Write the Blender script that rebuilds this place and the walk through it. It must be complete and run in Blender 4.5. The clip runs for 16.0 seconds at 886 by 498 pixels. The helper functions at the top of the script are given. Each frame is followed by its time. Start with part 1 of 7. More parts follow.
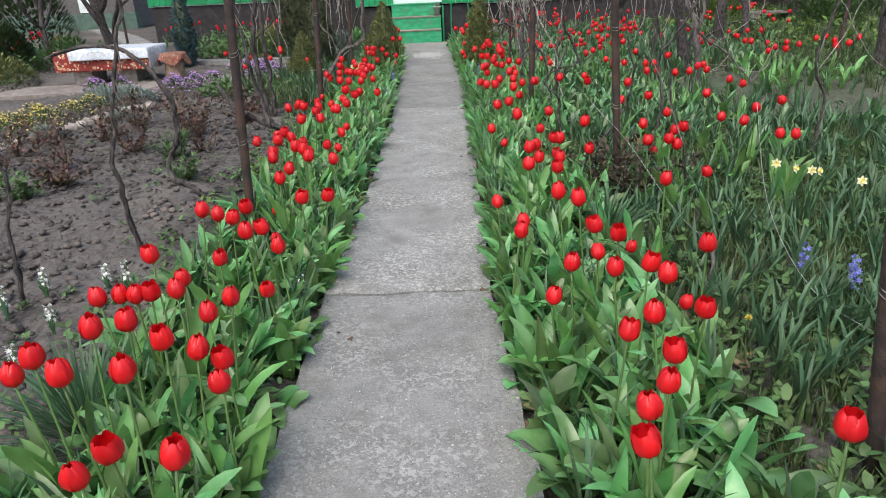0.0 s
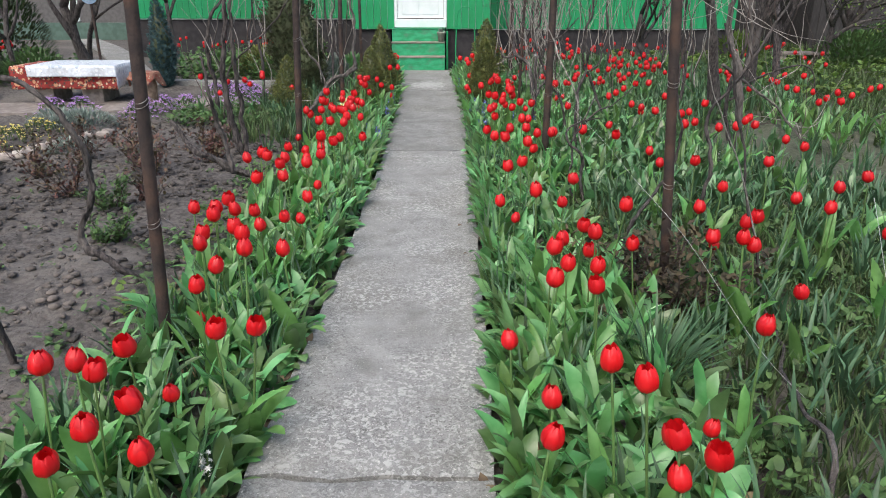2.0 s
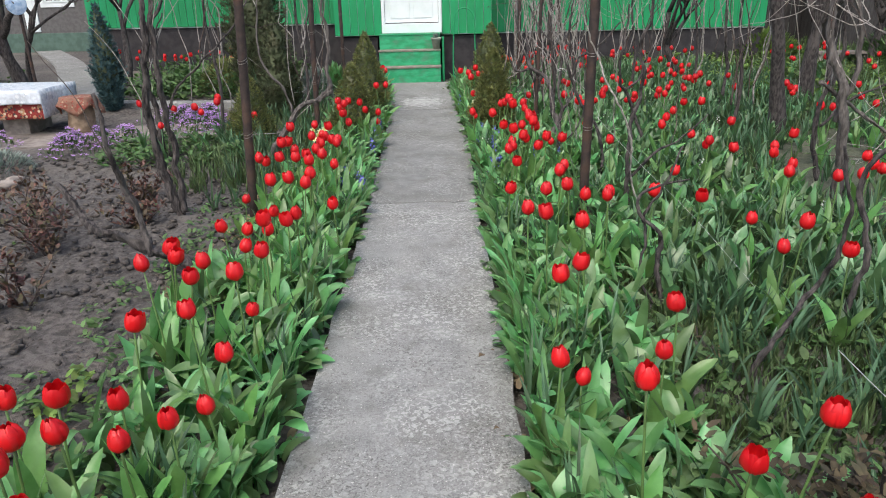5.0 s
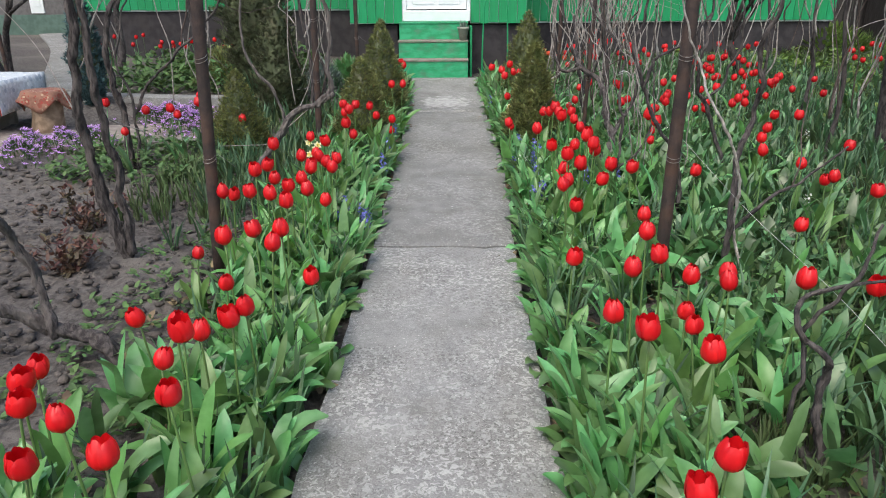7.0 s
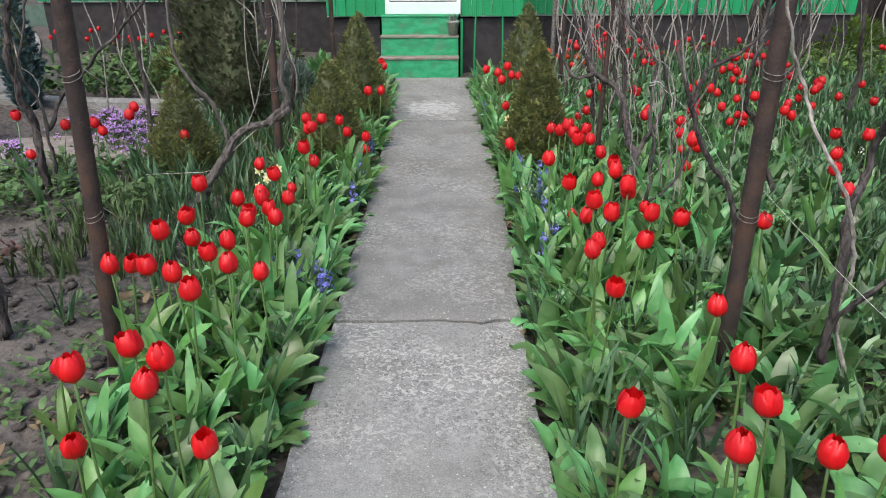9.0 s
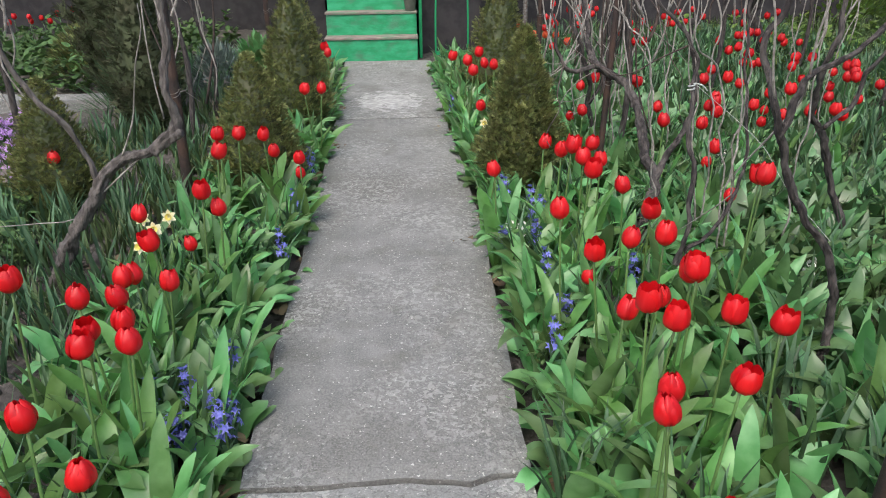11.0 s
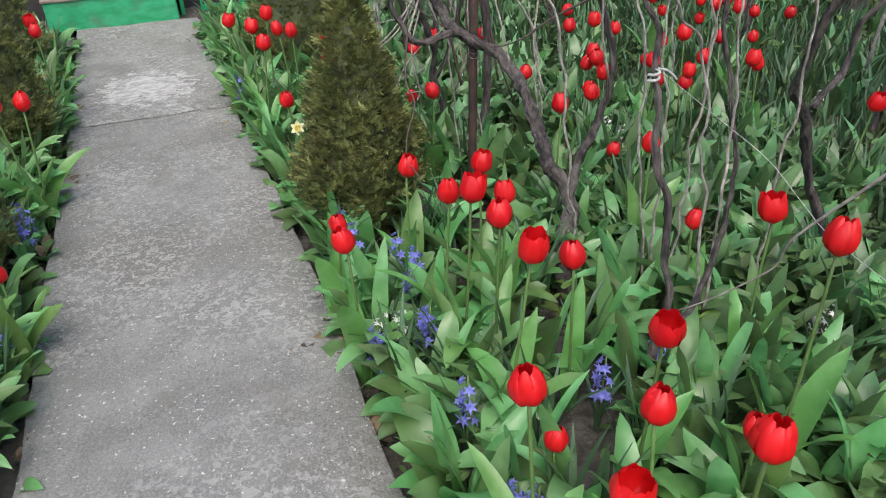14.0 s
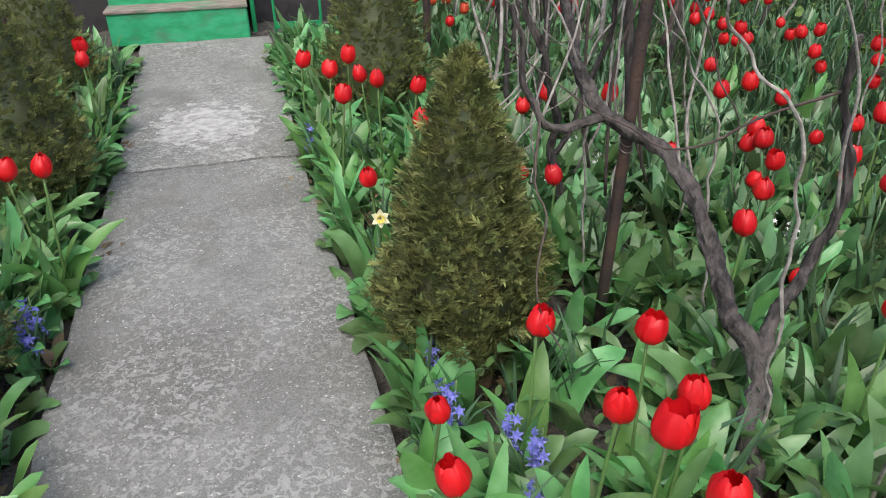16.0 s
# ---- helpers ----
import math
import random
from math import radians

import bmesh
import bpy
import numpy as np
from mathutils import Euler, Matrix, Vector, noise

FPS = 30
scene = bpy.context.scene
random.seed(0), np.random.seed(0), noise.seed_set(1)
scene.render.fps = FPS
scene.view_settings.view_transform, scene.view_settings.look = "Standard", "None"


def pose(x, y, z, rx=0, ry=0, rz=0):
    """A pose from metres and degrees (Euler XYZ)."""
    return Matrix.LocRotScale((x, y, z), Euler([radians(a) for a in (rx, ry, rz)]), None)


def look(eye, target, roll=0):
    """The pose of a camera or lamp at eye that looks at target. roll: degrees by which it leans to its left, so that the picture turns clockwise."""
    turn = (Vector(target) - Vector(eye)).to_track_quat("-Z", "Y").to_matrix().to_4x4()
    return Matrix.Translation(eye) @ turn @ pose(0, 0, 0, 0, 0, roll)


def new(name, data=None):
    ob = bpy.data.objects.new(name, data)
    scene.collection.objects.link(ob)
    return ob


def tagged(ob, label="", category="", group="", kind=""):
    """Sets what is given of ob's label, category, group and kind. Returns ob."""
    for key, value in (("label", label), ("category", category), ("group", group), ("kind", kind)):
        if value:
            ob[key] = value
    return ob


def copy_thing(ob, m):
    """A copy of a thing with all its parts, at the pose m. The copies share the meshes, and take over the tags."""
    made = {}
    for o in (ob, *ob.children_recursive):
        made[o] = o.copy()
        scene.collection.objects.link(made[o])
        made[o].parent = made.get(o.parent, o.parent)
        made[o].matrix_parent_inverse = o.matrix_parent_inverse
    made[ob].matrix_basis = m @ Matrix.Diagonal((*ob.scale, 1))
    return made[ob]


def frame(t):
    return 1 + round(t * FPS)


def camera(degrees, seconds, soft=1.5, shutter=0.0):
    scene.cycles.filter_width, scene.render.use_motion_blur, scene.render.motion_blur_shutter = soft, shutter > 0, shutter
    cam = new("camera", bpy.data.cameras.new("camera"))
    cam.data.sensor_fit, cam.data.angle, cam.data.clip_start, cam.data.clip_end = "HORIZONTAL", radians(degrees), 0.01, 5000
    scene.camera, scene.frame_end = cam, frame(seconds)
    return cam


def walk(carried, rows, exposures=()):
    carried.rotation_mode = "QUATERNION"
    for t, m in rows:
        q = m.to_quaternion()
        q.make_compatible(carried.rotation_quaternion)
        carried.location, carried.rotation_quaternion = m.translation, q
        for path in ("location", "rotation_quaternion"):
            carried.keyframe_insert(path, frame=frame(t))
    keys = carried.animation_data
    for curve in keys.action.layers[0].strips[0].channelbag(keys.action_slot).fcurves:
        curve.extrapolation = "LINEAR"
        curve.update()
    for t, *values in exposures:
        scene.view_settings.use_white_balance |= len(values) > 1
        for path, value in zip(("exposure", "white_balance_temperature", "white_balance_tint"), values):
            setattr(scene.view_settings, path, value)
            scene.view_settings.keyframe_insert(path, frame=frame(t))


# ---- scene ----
cam = camera(65.3, 16.0, soft=1.0)
METRES, EYE, TILT, LEAN, TURN = 7.8, 1.305, 0.0, 0.0, 0.0
ROWS = [
    (0.0, 0.0, 0.0, 0.0, -0.93, -22.05, 2.31),
    (0.5, 0.0039, 0.03, 0.0026, 0.19, -21.0, -0.28),
    (1.0, 0.0008, 0.0671, 0.0014, -1.51, -21.2, 0.59),
    (1.5, -0.0012, 0.1016, 0.0015, -2.11, -20.54, 1.11),
    (2.0, 0.0053, 0.1401, 0.0023, -0.33, -20.45, 0.01),
    (2.5, 0.0046, 0.1735, 0.0008, -0.64, -20.67, 0.08),
    (3.0, 0.0048, 0.2114, 0.0033, -3.75, -18.63, 0.88),
    (3.5, 0.0082, 0.2433, 0.0037, -1.93, -18.5, -0.15),
    (4.0, 0.0098, 0.2728, 0.0029, -0.16, -18.66, -0.44),
    (4.5, 0.0024, 0.3064, 0.0033, -1.36, -19.63, 1.0),
    (7.0, -0.0027, 0.4947, -0.0035, 0.94, -21.43, 0.37),
    (7.5, 0.0005, 0.5213, -0.0038, 1.01, -20.68, -0.2),
    (8.0, -0.0025, 0.5524, -0.004, -1.69, -20.96, 0.29),
    (8.5, -0.0034, 0.579, -0.007, -1.28, -22.29, 0.87),
    (9.0, -0.0012, 0.6158, -0.0066, 0.15, -22.15, 0.19),
    (11.5, -0.0009, 0.7797, -0.012, -5.28, -25.21, 1.48),
    (12.0, 0.0002, 0.8099, -0.0134, -7.51, -26.03, 2.82),
    (12.5, 0.0069, 0.8384, -0.0154, -10.29, -27.72, 3.39),
    (13.0, 0.0139, 0.8586, -0.0186, -16.39, -29.32, 2.07),
    (13.5, 0.0124, 0.8822, -0.0199, -19.57, -31.93, 1.72),
    (14.0, 0.009, 0.9027, -0.018, -21.31, -30.35, 1.97),
    (14.5, 0.0111, 0.9222, -0.0177, -19.47, -29.75, 1.79),
    (15.0, 0.0191, 0.947, -0.0158, -17.78, -29.21, 1.59),
    (15.5, 0.0223, 0.9648, -0.0164, -16.88, -29.12, 0.36),
    (16.0, 0.017, 0.9911, -0.0154, -15.42, -29.78, 0.45),
]
walk(cam, [(t, pose(0, 0, EYE, TILT, LEAN, TURN) @ pose(METRES * x, METRES * y, METRES * z, 90 + pitch, roll, yaw)) for t, x, y, z, yaw, pitch, roll in ROWS])

# ---- world, sun, exposure ----
world = bpy.data.worlds.new("overcast_sky")
scene.world = world
world.use_nodes = True
wn = world.node_tree.nodes
sky = wn.new("ShaderNodeTexSky")
sky.sky_type = "NISHITA"
sky.sun_disc = False
sky.sun_elevation, sky.sun_rotation = radians(55), radians(200)
sky.air_density, sky.dust_density, sky.ozone_density = 1.0, 4.0, 1.0
world.node_tree.links.new(sky.outputs[0], wn["Background"].inputs[0])
wn["Background"].inputs[1].default_value = 0.15
sun = new("sun", bpy.data.lights.new("sun", "SUN"))
sun.data.energy, sun.data.angle, sun.data.color = 1.1, radians(60), (1.0, 0.97, 0.92)
sun.matrix_world = look((0, 0, 30), (4.0, 9.0, 12))
scene.view_settings.exposure = 0.68


# ---- materials ----
def material(name, base, second=None, scale=20.0, rough=0.7, metal=0.0, bump=0.0, bump_scale=60.0, detail=5.0,
             third=None, third_scale=3.0, third_amount=0.5, stretch=(1, 1, 1), per_object=0.0, per_island=0.0, through_light=0.0, lo=0.4, hi=0.6,
             gloss=0.5, hue=1.0):
    """Base and second colours mixed by a fine noise, a third by a broad one; value varied per object or island."""
    m = bpy.data.materials.new(name)
    m.use_nodes = True
    nt = m.node_tree
    N, L = nt.nodes, nt.links
    bsdf = N["Principled BSDF"]
    bsdf.inputs["Roughness"].default_value, bsdf.inputs["Metallic"].default_value = rough, metal
    bsdf.inputs["Specular IOR Level"].default_value = gloss
    coords = N.new("ShaderNodeTexCoord")
    mapping = N.new("ShaderNodeMapping")
    mapping.inputs["Scale"].default_value = stretch
    L.new(coords.outputs["Object"], mapping.inputs[0])

    def noise_mask(s, d, a, b):
        n = N.new("ShaderNodeTexNoise")
        n.inputs["Scale"].default_value, n.inputs["Detail"].default_value = s, d
        L.new(mapping.outputs[0], n.inputs["Vector"])
        r = N.new("ShaderNodeMapRange")
        r.inputs["From Min"].default_value, r.inputs["From Max"].default_value = a, b
        L.new(n.outputs["Fac"], r.inputs["Value"])
        return r.outputs[0]

    def mix(fac, a, b):
        x = N.new("ShaderNodeMix")
        x.data_type = "RGBA"
        if isinstance(fac, float):
            x.inputs[0].default_value = fac
        else:
            L.new(fac, x.inputs[0])
        for socket, value in ((x.inputs[6], a), (x.inputs[7], b)):
            if isinstance(value, tuple):
                socket.default_value = (*value, 1)
            else:
                L.new(value, socket)
        return x.outputs[2]

    colour = mix(noise_mask(scale, detail, lo, hi), base, second or tuple(c * 0.7 for c in base))
    if third:
        f = noise_mask(third_scale, 4.0, 0.5, 0.68)
        k = N.new("ShaderNodeMath")
        k.operation = "MULTIPLY"
        k.inputs[1].default_value = third_amount
        L.new(f, k.inputs[0])
        colour = mix(k.outputs[0], colour, third)
    vary = per_object or per_island
    if vary:
        source = N.new("ShaderNodeObjectInfo").outputs["Random"] if per_object else N.new("ShaderNodeNewGeometry").outputs["Random Per Island"]
        r = N.new("ShaderNodeMapRange")
        r.inputs["To Min"].default_value, r.inputs["To Max"].default_value = 1 - vary, 1 + vary
        L.new(source, r.inputs["Value"])
        h = N.new("ShaderNodeHueSaturation")
        L.new(r.outputs[0], h.inputs["Value"])
        r2 = N.new("ShaderNodeMapRange")
        r2.inputs["To Min"].default_value, r2.inputs["To Max"].default_value = 0.5 - 0.04 * vary * hue, 0.5 + 0.04 * vary * hue
        L.new(source, r2.inputs["Value"])
        L.new(r2.outputs[0], h.inputs["Hue"])
        L.new(colour, h.inputs["Color"])
        colour = h.outputs[0]
    L.new(colour, bsdf.inputs["Base Color"])
    if bump:
        n = N.new("ShaderNodeTexNoise")
        n.inputs["Scale"].default_value, n.inputs["Detail"].default_value = bump_scale, 6
        L.new(mapping.outputs[0], n.inputs["Vector"])
        b = N.new("ShaderNodeBump")
        b.inputs["Strength"].default_value, b.inputs["Distance"].default_value = bump, 0.01
        L.new(n.outputs["Fac"], b.inputs["Height"])
        L.new(b.outputs[0], bsdf.inputs["Normal"])
    if through_light:
        t = N.new("ShaderNodeBsdfTranslucent")
        L.new(colour, t.inputs[0])
        s = N.new("ShaderNodeMixShader")
        s.inputs[0].default_value = through_light
        L.new(bsdf.outputs[0], s.inputs[1])
        L.new(t.outputs[0], s.inputs[2])
        L.new(s.outputs[0], N["Material Output"].inputs[0])
    return m


EARTH = material("trodden_earth", (0.27, 0.24, 0.215), (0.19, 0.165, 0.145), 14, 0.97, bump=0.8, bump_scale=30, third=(0.13, 0.11, 0.095), third_scale=1.5, third_amount=0.7)
CONCRETE_PALE = material("pale_mortar_patch", (0.47, 0.475, 0.465), (0.31, 0.312, 0.305), 26, 0.95, bump=0.6, bump_scale=60, detail=9, lo=0.38, hi=0.6)
SOIL = material("garden_soil", (0.10, 0.089, 0.080), (0.045, 0.040, 0.036), 26, 0.97, bump=1.0, bump_scale=48, detail=9,
                third=(0.20, 0.172, 0.15), third_scale=0.9, third_amount=0.7)
LEAF = material("tulip_leaf", (0.195, 0.378, 0.15), (0.122, 0.28, 0.088), 14, 0.33, gloss=0.75, stretch=(1, 1, 1), per_island=0.46, hue=1.9, through_light=0.26, bump=0.15, bump_scale=30)
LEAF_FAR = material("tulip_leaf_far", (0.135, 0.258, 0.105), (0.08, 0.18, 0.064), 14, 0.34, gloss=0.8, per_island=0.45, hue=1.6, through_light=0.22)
LEAF_OB = material("tulip_leaf_single", (0.185, 0.385, 0.115), (0.125, 0.29, 0.07), 14, 0.35, gloss=0.7, per_object=0.28, hue=1.8, through_light=0.28, bump=0.15, bump_scale=30)
STRAP = material("narrow_leaf", (0.09, 0.175, 0.085), (0.058, 0.13, 0.062), 12, 0.5, per_island=0.4, through_light=0.2)
GRASS = material("grass_blade", (0.10, 0.155, 0.055), (0.062, 0.10, 0.036), 9, 0.6, per_island=0.45, through_light=0.2)
WEED = material("weed_leaf", (0.105, 0.188, 0.057), (0.06, 0.12, 0.036), 18, 0.6, per_island=0.4, through_light=0.2)
WEED_DARK = material("dark_shrub_leaf", (0.06, 0.095, 0.035), (0.035, 0.06, 0.022), 18, 0.6, per_island=0.5, through_light=0.15)
LIME = material("fresh_lime_leaf", (0.165, 0.255, 0.05), (0.10, 0.17, 0.035), 18, 0.6, per_island=0.35, through_light=0.3)
GREY_LEAF = material("silver_leaf", (0.26, 0.32, 0.27), (0.17, 0.22, 0.19), 20, 0.7, per_island=0.3, through_light=0.15)
DEAD = material("dry_leaf", (0.20, 0.15, 0.085), (0.12, 0.085, 0.05), 20, 0.85, per_island=0.4)
STEM = material("flower_stem", (0.115, 0.215, 0.06), (0.09, 0.16, 0.05), 20, 0.5, per_object=0.2)
RED = material("red_petal", (0.80, 0.014, 0.020), (0.66, 0.007, 0.013), 30, 0.38, stretch=(1, 1, 0.25), per_object=0.08, hue=0.15, through_light=0.25, bump=0.12, bump_scale=70)
RED_ISLE = material("red_petal_far", (0.78, 0.018, 0.022), (0.62, 0.008, 0.013), 30, 0.4, per_island=0.15, hue=0.15, through_light=0.25)
ORANGE = material("orange_petal", (0.75, 0.12, 0.04), (0.65, 0.08, 0.03), 30, 0.45, per_island=0.15, through_light=0.2)
CREAM = material("pale_yellow_petal", (0.85, 0.83, 0.62), (0.82, 0.78, 0.48), 30, 0.5, per_island=0.1, through_light=0.2)
WHITE_PETAL = material("white_petal", (0.80, 0.80, 0.78), (0.70, 0.71, 0.68), 30, 0.5, per_island=0.08, through_light=0.2)
BLUE_PETAL = material("violet_blue_petal", (0.17, 0.20, 0.62), (0.28, 0.28, 0.68), 30, 0.5, per_island=0.25, through_light=0.2)
LILAC = material("lilac_petal", (0.62, 0.40, 0.74), (0.52, 0.30, 0.68), 30, 0.5, per_island=0.2, through_light=0.2)
YELLOW = material("yellow_petal", (0.82, 0.72, 0.25), (0.80, 0.66, 0.12), 30, 0.5, per_island=0.15, through_light=0.2)
THUJA = material("thuja_spray", (0.225, 0.24, 0.08), (0.12, 0.15, 0.05), 16, 0.65, per_island=0.5, third=(0.15, 0.125, 0.065), third_scale=9, third_amount=0.25, through_light=0.12)
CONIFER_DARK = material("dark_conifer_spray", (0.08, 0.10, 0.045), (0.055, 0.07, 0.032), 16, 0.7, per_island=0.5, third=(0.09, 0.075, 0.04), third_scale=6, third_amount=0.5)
SPRUCE_BLUE = material("blue_spruce_needle", (0.07, 0.14, 0.14), (0.04, 0.09, 0.095), 16, 0.7, per_island=0.5)
BARK = material("vine_bark", (0.088, 0.077, 0.073), (0.028, 0.024, 0.024), 60, 0.93, bump=1.0, bump_scale=110, stretch=(1, 1, 0.3), third=(0.18, 0.162, 0.15), third_scale=8, third_amount=0.5)
CANE = material("pale_vine_cane", (0.39, 0.365, 0.335), (0.22, 0.20, 0.18), 40, 0.85, bump=0.5, bump_scale=90)
GREY_BARK = material("grey_shaggy_bark", (0.15, 0.135, 0.125), (0.07, 0.062, 0.058), 50, 0.93, bump=1.0, bump_scale=90, stretch=(1, 1, 0.25))
TWIG = material("dark_twig", (0.10, 0.075, 0.065), (0.06, 0.045, 0.04), 40, 0.9, bump=0.5, bump_scale=90)
ROSE_LEAF = material("reddish_rose_leaf", (0.13, 0.055, 0.045), (0.075, 0.065, 0.03), 10, 0.6, per_island=0.45, through_light=0.15)
BUSH_LEAF = material("brown_bush_leaf", (0.085, 0.062, 0.032), (0.042, 0.038, 0.02), 12, 0.75, per_island=0.5, through_light=0.1)
RUST = material("rust_brown_steel", (0.062, 0.042, 0.036), (0.035, 0.026, 0.024), 18, 0.75, metal=0.2, bump=0.4, bump_scale=120, third=(0.12, 0.06, 0.035), third_scale=6, third_amount=0.6)
WIRE = material("galvanised_wire", (0.30, 0.29, 0.28), (0.16, 0.13, 0.11), 50, 0.55, metal=0.6)
TWINE = material("white_twine", (0.50, 0.52, 0.50), (0.36, 0.38, 0.37), 80, 0.9)
GREEN_PAINT = material("green_painted_board", (0.012, 0.31, 0.115), (0.010, 0.265, 0.095), 8, 0.45, bump=0.25, bump_scale=40, stretch=(3, 3, 0.3),
                       third=(0.02, 0.36, 0.15), third_scale=1.4, third_amount=0.6, per_object=0.07)
STEP_PAINT = material("worn_green_step_paint", (0.015, 0.30, 0.12), (0.04, 0.40, 0.19), 9, 0.5, bump=0.4, bump_scale=30, stretch=(0.9, 3, 2),
                      third=(0.10, 0.20, 0.13), third_scale=7, third_amount=0.6)
TREAD_MAT = material("worn_red_brown_tread", (0.31, 0.255, 0.225), (0.20, 0.165, 0.145), 14, 0.8, stretch=(0.8, 2, 2), bump=0.4, bump_scale=50, third=(0.10, 0.27, 0.15), third_scale=5, third_amount=0.8)
WHITE_PAINT = material("white_paint", (0.79, 0.85, 0.86), (0.73, 0.80, 0.80), 6, 0.4, bump=0.1, bump_scale=40)
PLINTH = material("tarred_plinth", (0.022, 0.021, 0.024), (0.04, 0.037, 0.04), 9, 0.8, bump=0.6, bump_scale=30, third=(0.04, 0.034, 0.032), third_scale=2.2)
GREY_RENDER = material("grey_render", (0.14, 0.137, 0.135), (0.11, 0.107, 0.107), 12, 0.9, bump=0.4, bump_scale=70)
ROOF = material("grey_slate_sheet", (0.20, 0.20, 0.20), (0.14, 0.14, 0.14), 6, 0.85, bump=0.3, bump_scale=30)
CURTAIN = material("pale_curtain", (0.27, 0.28, 0.31), (0.19, 0.20, 0.22), 10, 0.9, stretch=(6, 6, 0.4))
STONE = material("border_stone", (0.36, 0.32, 0.28), (0.24, 0.21, 0.185), 14, 0.9, bump=0.7, bump_scale=40, per_object=0.3)
WOOD_GREY = material("weathered_board", (0.23, 0.20, 0.175), (0.14, 0.12, 0.105), 12, 0.85, stretch=(1, 6, 6), bump=0.5, bump_scale=50)
DARK_FENCE = material("dark_fence_board", (0.055, 0.053, 0.052), (0.035, 0.033, 0.033), 10, 0.9, stretch=(4, 4, 0.4), bump=0.5, bump_scale=40, per_object=0.25)
PALE_GREEN = material("pale_green_plinth", (0.10, 0.17, 0.14), (0.075, 0.13, 0.105), 8, 0.8, bump=0.3)
STUMP_MAT = material("sawn_stump", (0.30, 0.22, 0.15), (0.19, 0.135, 0.09), 16, 0.85, bump=0.6, bump_scale=40)
DISH_MAT = material("pale_blue_enamel", (0.42, 0.54, 0.68), (0.22, 0.34, 0.52), 18, 0.35)
TERRACOTTA = material("grey_green_pot", (0.30, 0.33, 0.27), (0.22, 0.25, 0.2), 12, 0.8, bump=0.3)


def concrete_material(name, tone, bare):
    """Worn screed: grey cement skin flaked off in patches, pale grit and dark pits showing where it has gone; bare says how much."""
    m = material(name, (0.238 * tone, 0.243 * tone, 0.234 * tone), (0.175 * tone, 0.18 * tone, 0.174 * tone), 9, 0.95, detail=10, third=(0.145 * tone, 0.145 * tone, 0.13 * tone), third_scale=1.7, third_amount=0.75, lo=0.36, hi=0.64)
    N, L = m.node_tree.nodes, m.node_tree.links
    bsdf = N["Principled BSDF"]
    target = bsdf.inputs["Base Color"]
    colour = target.links[0].from_socket
    coords = N.new("ShaderNodeTexCoord")

    def field(scale, detail, a, b, distort=0.0):
        n = N.new("ShaderNodeTexNoise")
        n.inputs["Scale"].default_value, n.inputs["Detail"].default_value = scale, detail
        n.inputs["Distortion"].default_value = distort
        L.new(coords.outputs["Object"], n.inputs["Vector"])
        r = N.new("ShaderNodeMapRange")
        r.inputs["From Min"].default_value, r.inputs["From Max"].default_value = a, b
        L.new(n.outputs["Fac"], r.inputs["Value"])
        return r.outputs[0]

    def times(a, b):
        k = N.new("ShaderNodeMath")
        k.operation = "MULTIPLY"
        L.new(a, k.inputs[0])
        if isinstance(b, float):
            k.inputs[1].default_value = b
        else:
            L.new(b, k.inputs[1])
        return k.outputs[0]

    def over(base, top, fac):
        x = N.new("ShaderNodeMix")
        x.data_type = "RGBA"
        L.new(fac, x.inputs[0])
        L.new(base, x.inputs[6])
        x.inputs[7].default_value = (*top, 1)
        return x.outputs[2]

    worn = field(2.3, 6, 0.38, 0.60)
    worn_less = field(3.1, 5, 0.30, 0.62)
    flakes = times(field(48, 4, 0.51, 0.57, 1.0), worn)
    colour = over(colour, (0.46, 0.465, 0.445), times(flakes, 0.85 * bare))
    pits = times(field(72, 4, 0.53, 0.60, 1.0), worn_less)
    colour = over(colour, (0.095, 0.093, 0.086), times(pits, 0.7 * bare))
    sand = field(170, 3, 0.42, 0.66)
    colour = over(colour, (0.36 * tone, 0.362 * tone, 0.345 * tone), times(sand, 0.42))
    specks = field(95, 2, 0.66, 0.72)
    colour = over(colour, (0.60, 0.59, 0.56), times(specks, 0.8))
    stains = field(5.5, 8, 0.55, 0.72)
    colour = over(colour, (0.12, 0.118, 0.10), times(stains, 0.45))
    L.new(colour, target)
    height = N.new("ShaderNodeMath")
    height.operation = "SUBTRACT"
    L.new(flakes, height.inputs[0])
    L.new(pits, height.inputs[1])
    b = N.new("ShaderNodeBump")
    b.inputs["Strength"].default_value, b.inputs["Distance"].default_value = 0.5, 0.004
    L.new(height.outputs[0], b.inputs["Height"])
    fine = N.new("ShaderNodeBump")
    fine.inputs["Strength"].default_value, fine.inputs["Distance"].default_value = 0.35, 0.002
    L.new(sand, fine.inputs["Height"])
    L.new(b.outputs[0], fine.inputs["Normal"])
    L.new(fine.outputs[0], bsdf.inputs["Normal"])
    return m


CONCRETE = concrete_material("worn_concrete", 0.98, 0.75)
CONCRETE_BARE = concrete_material("pale_bare_concrete", 1.10, 1.1)
CONCRETE_GREY = concrete_material("smooth_grey_concrete", 0.90, 0.6)


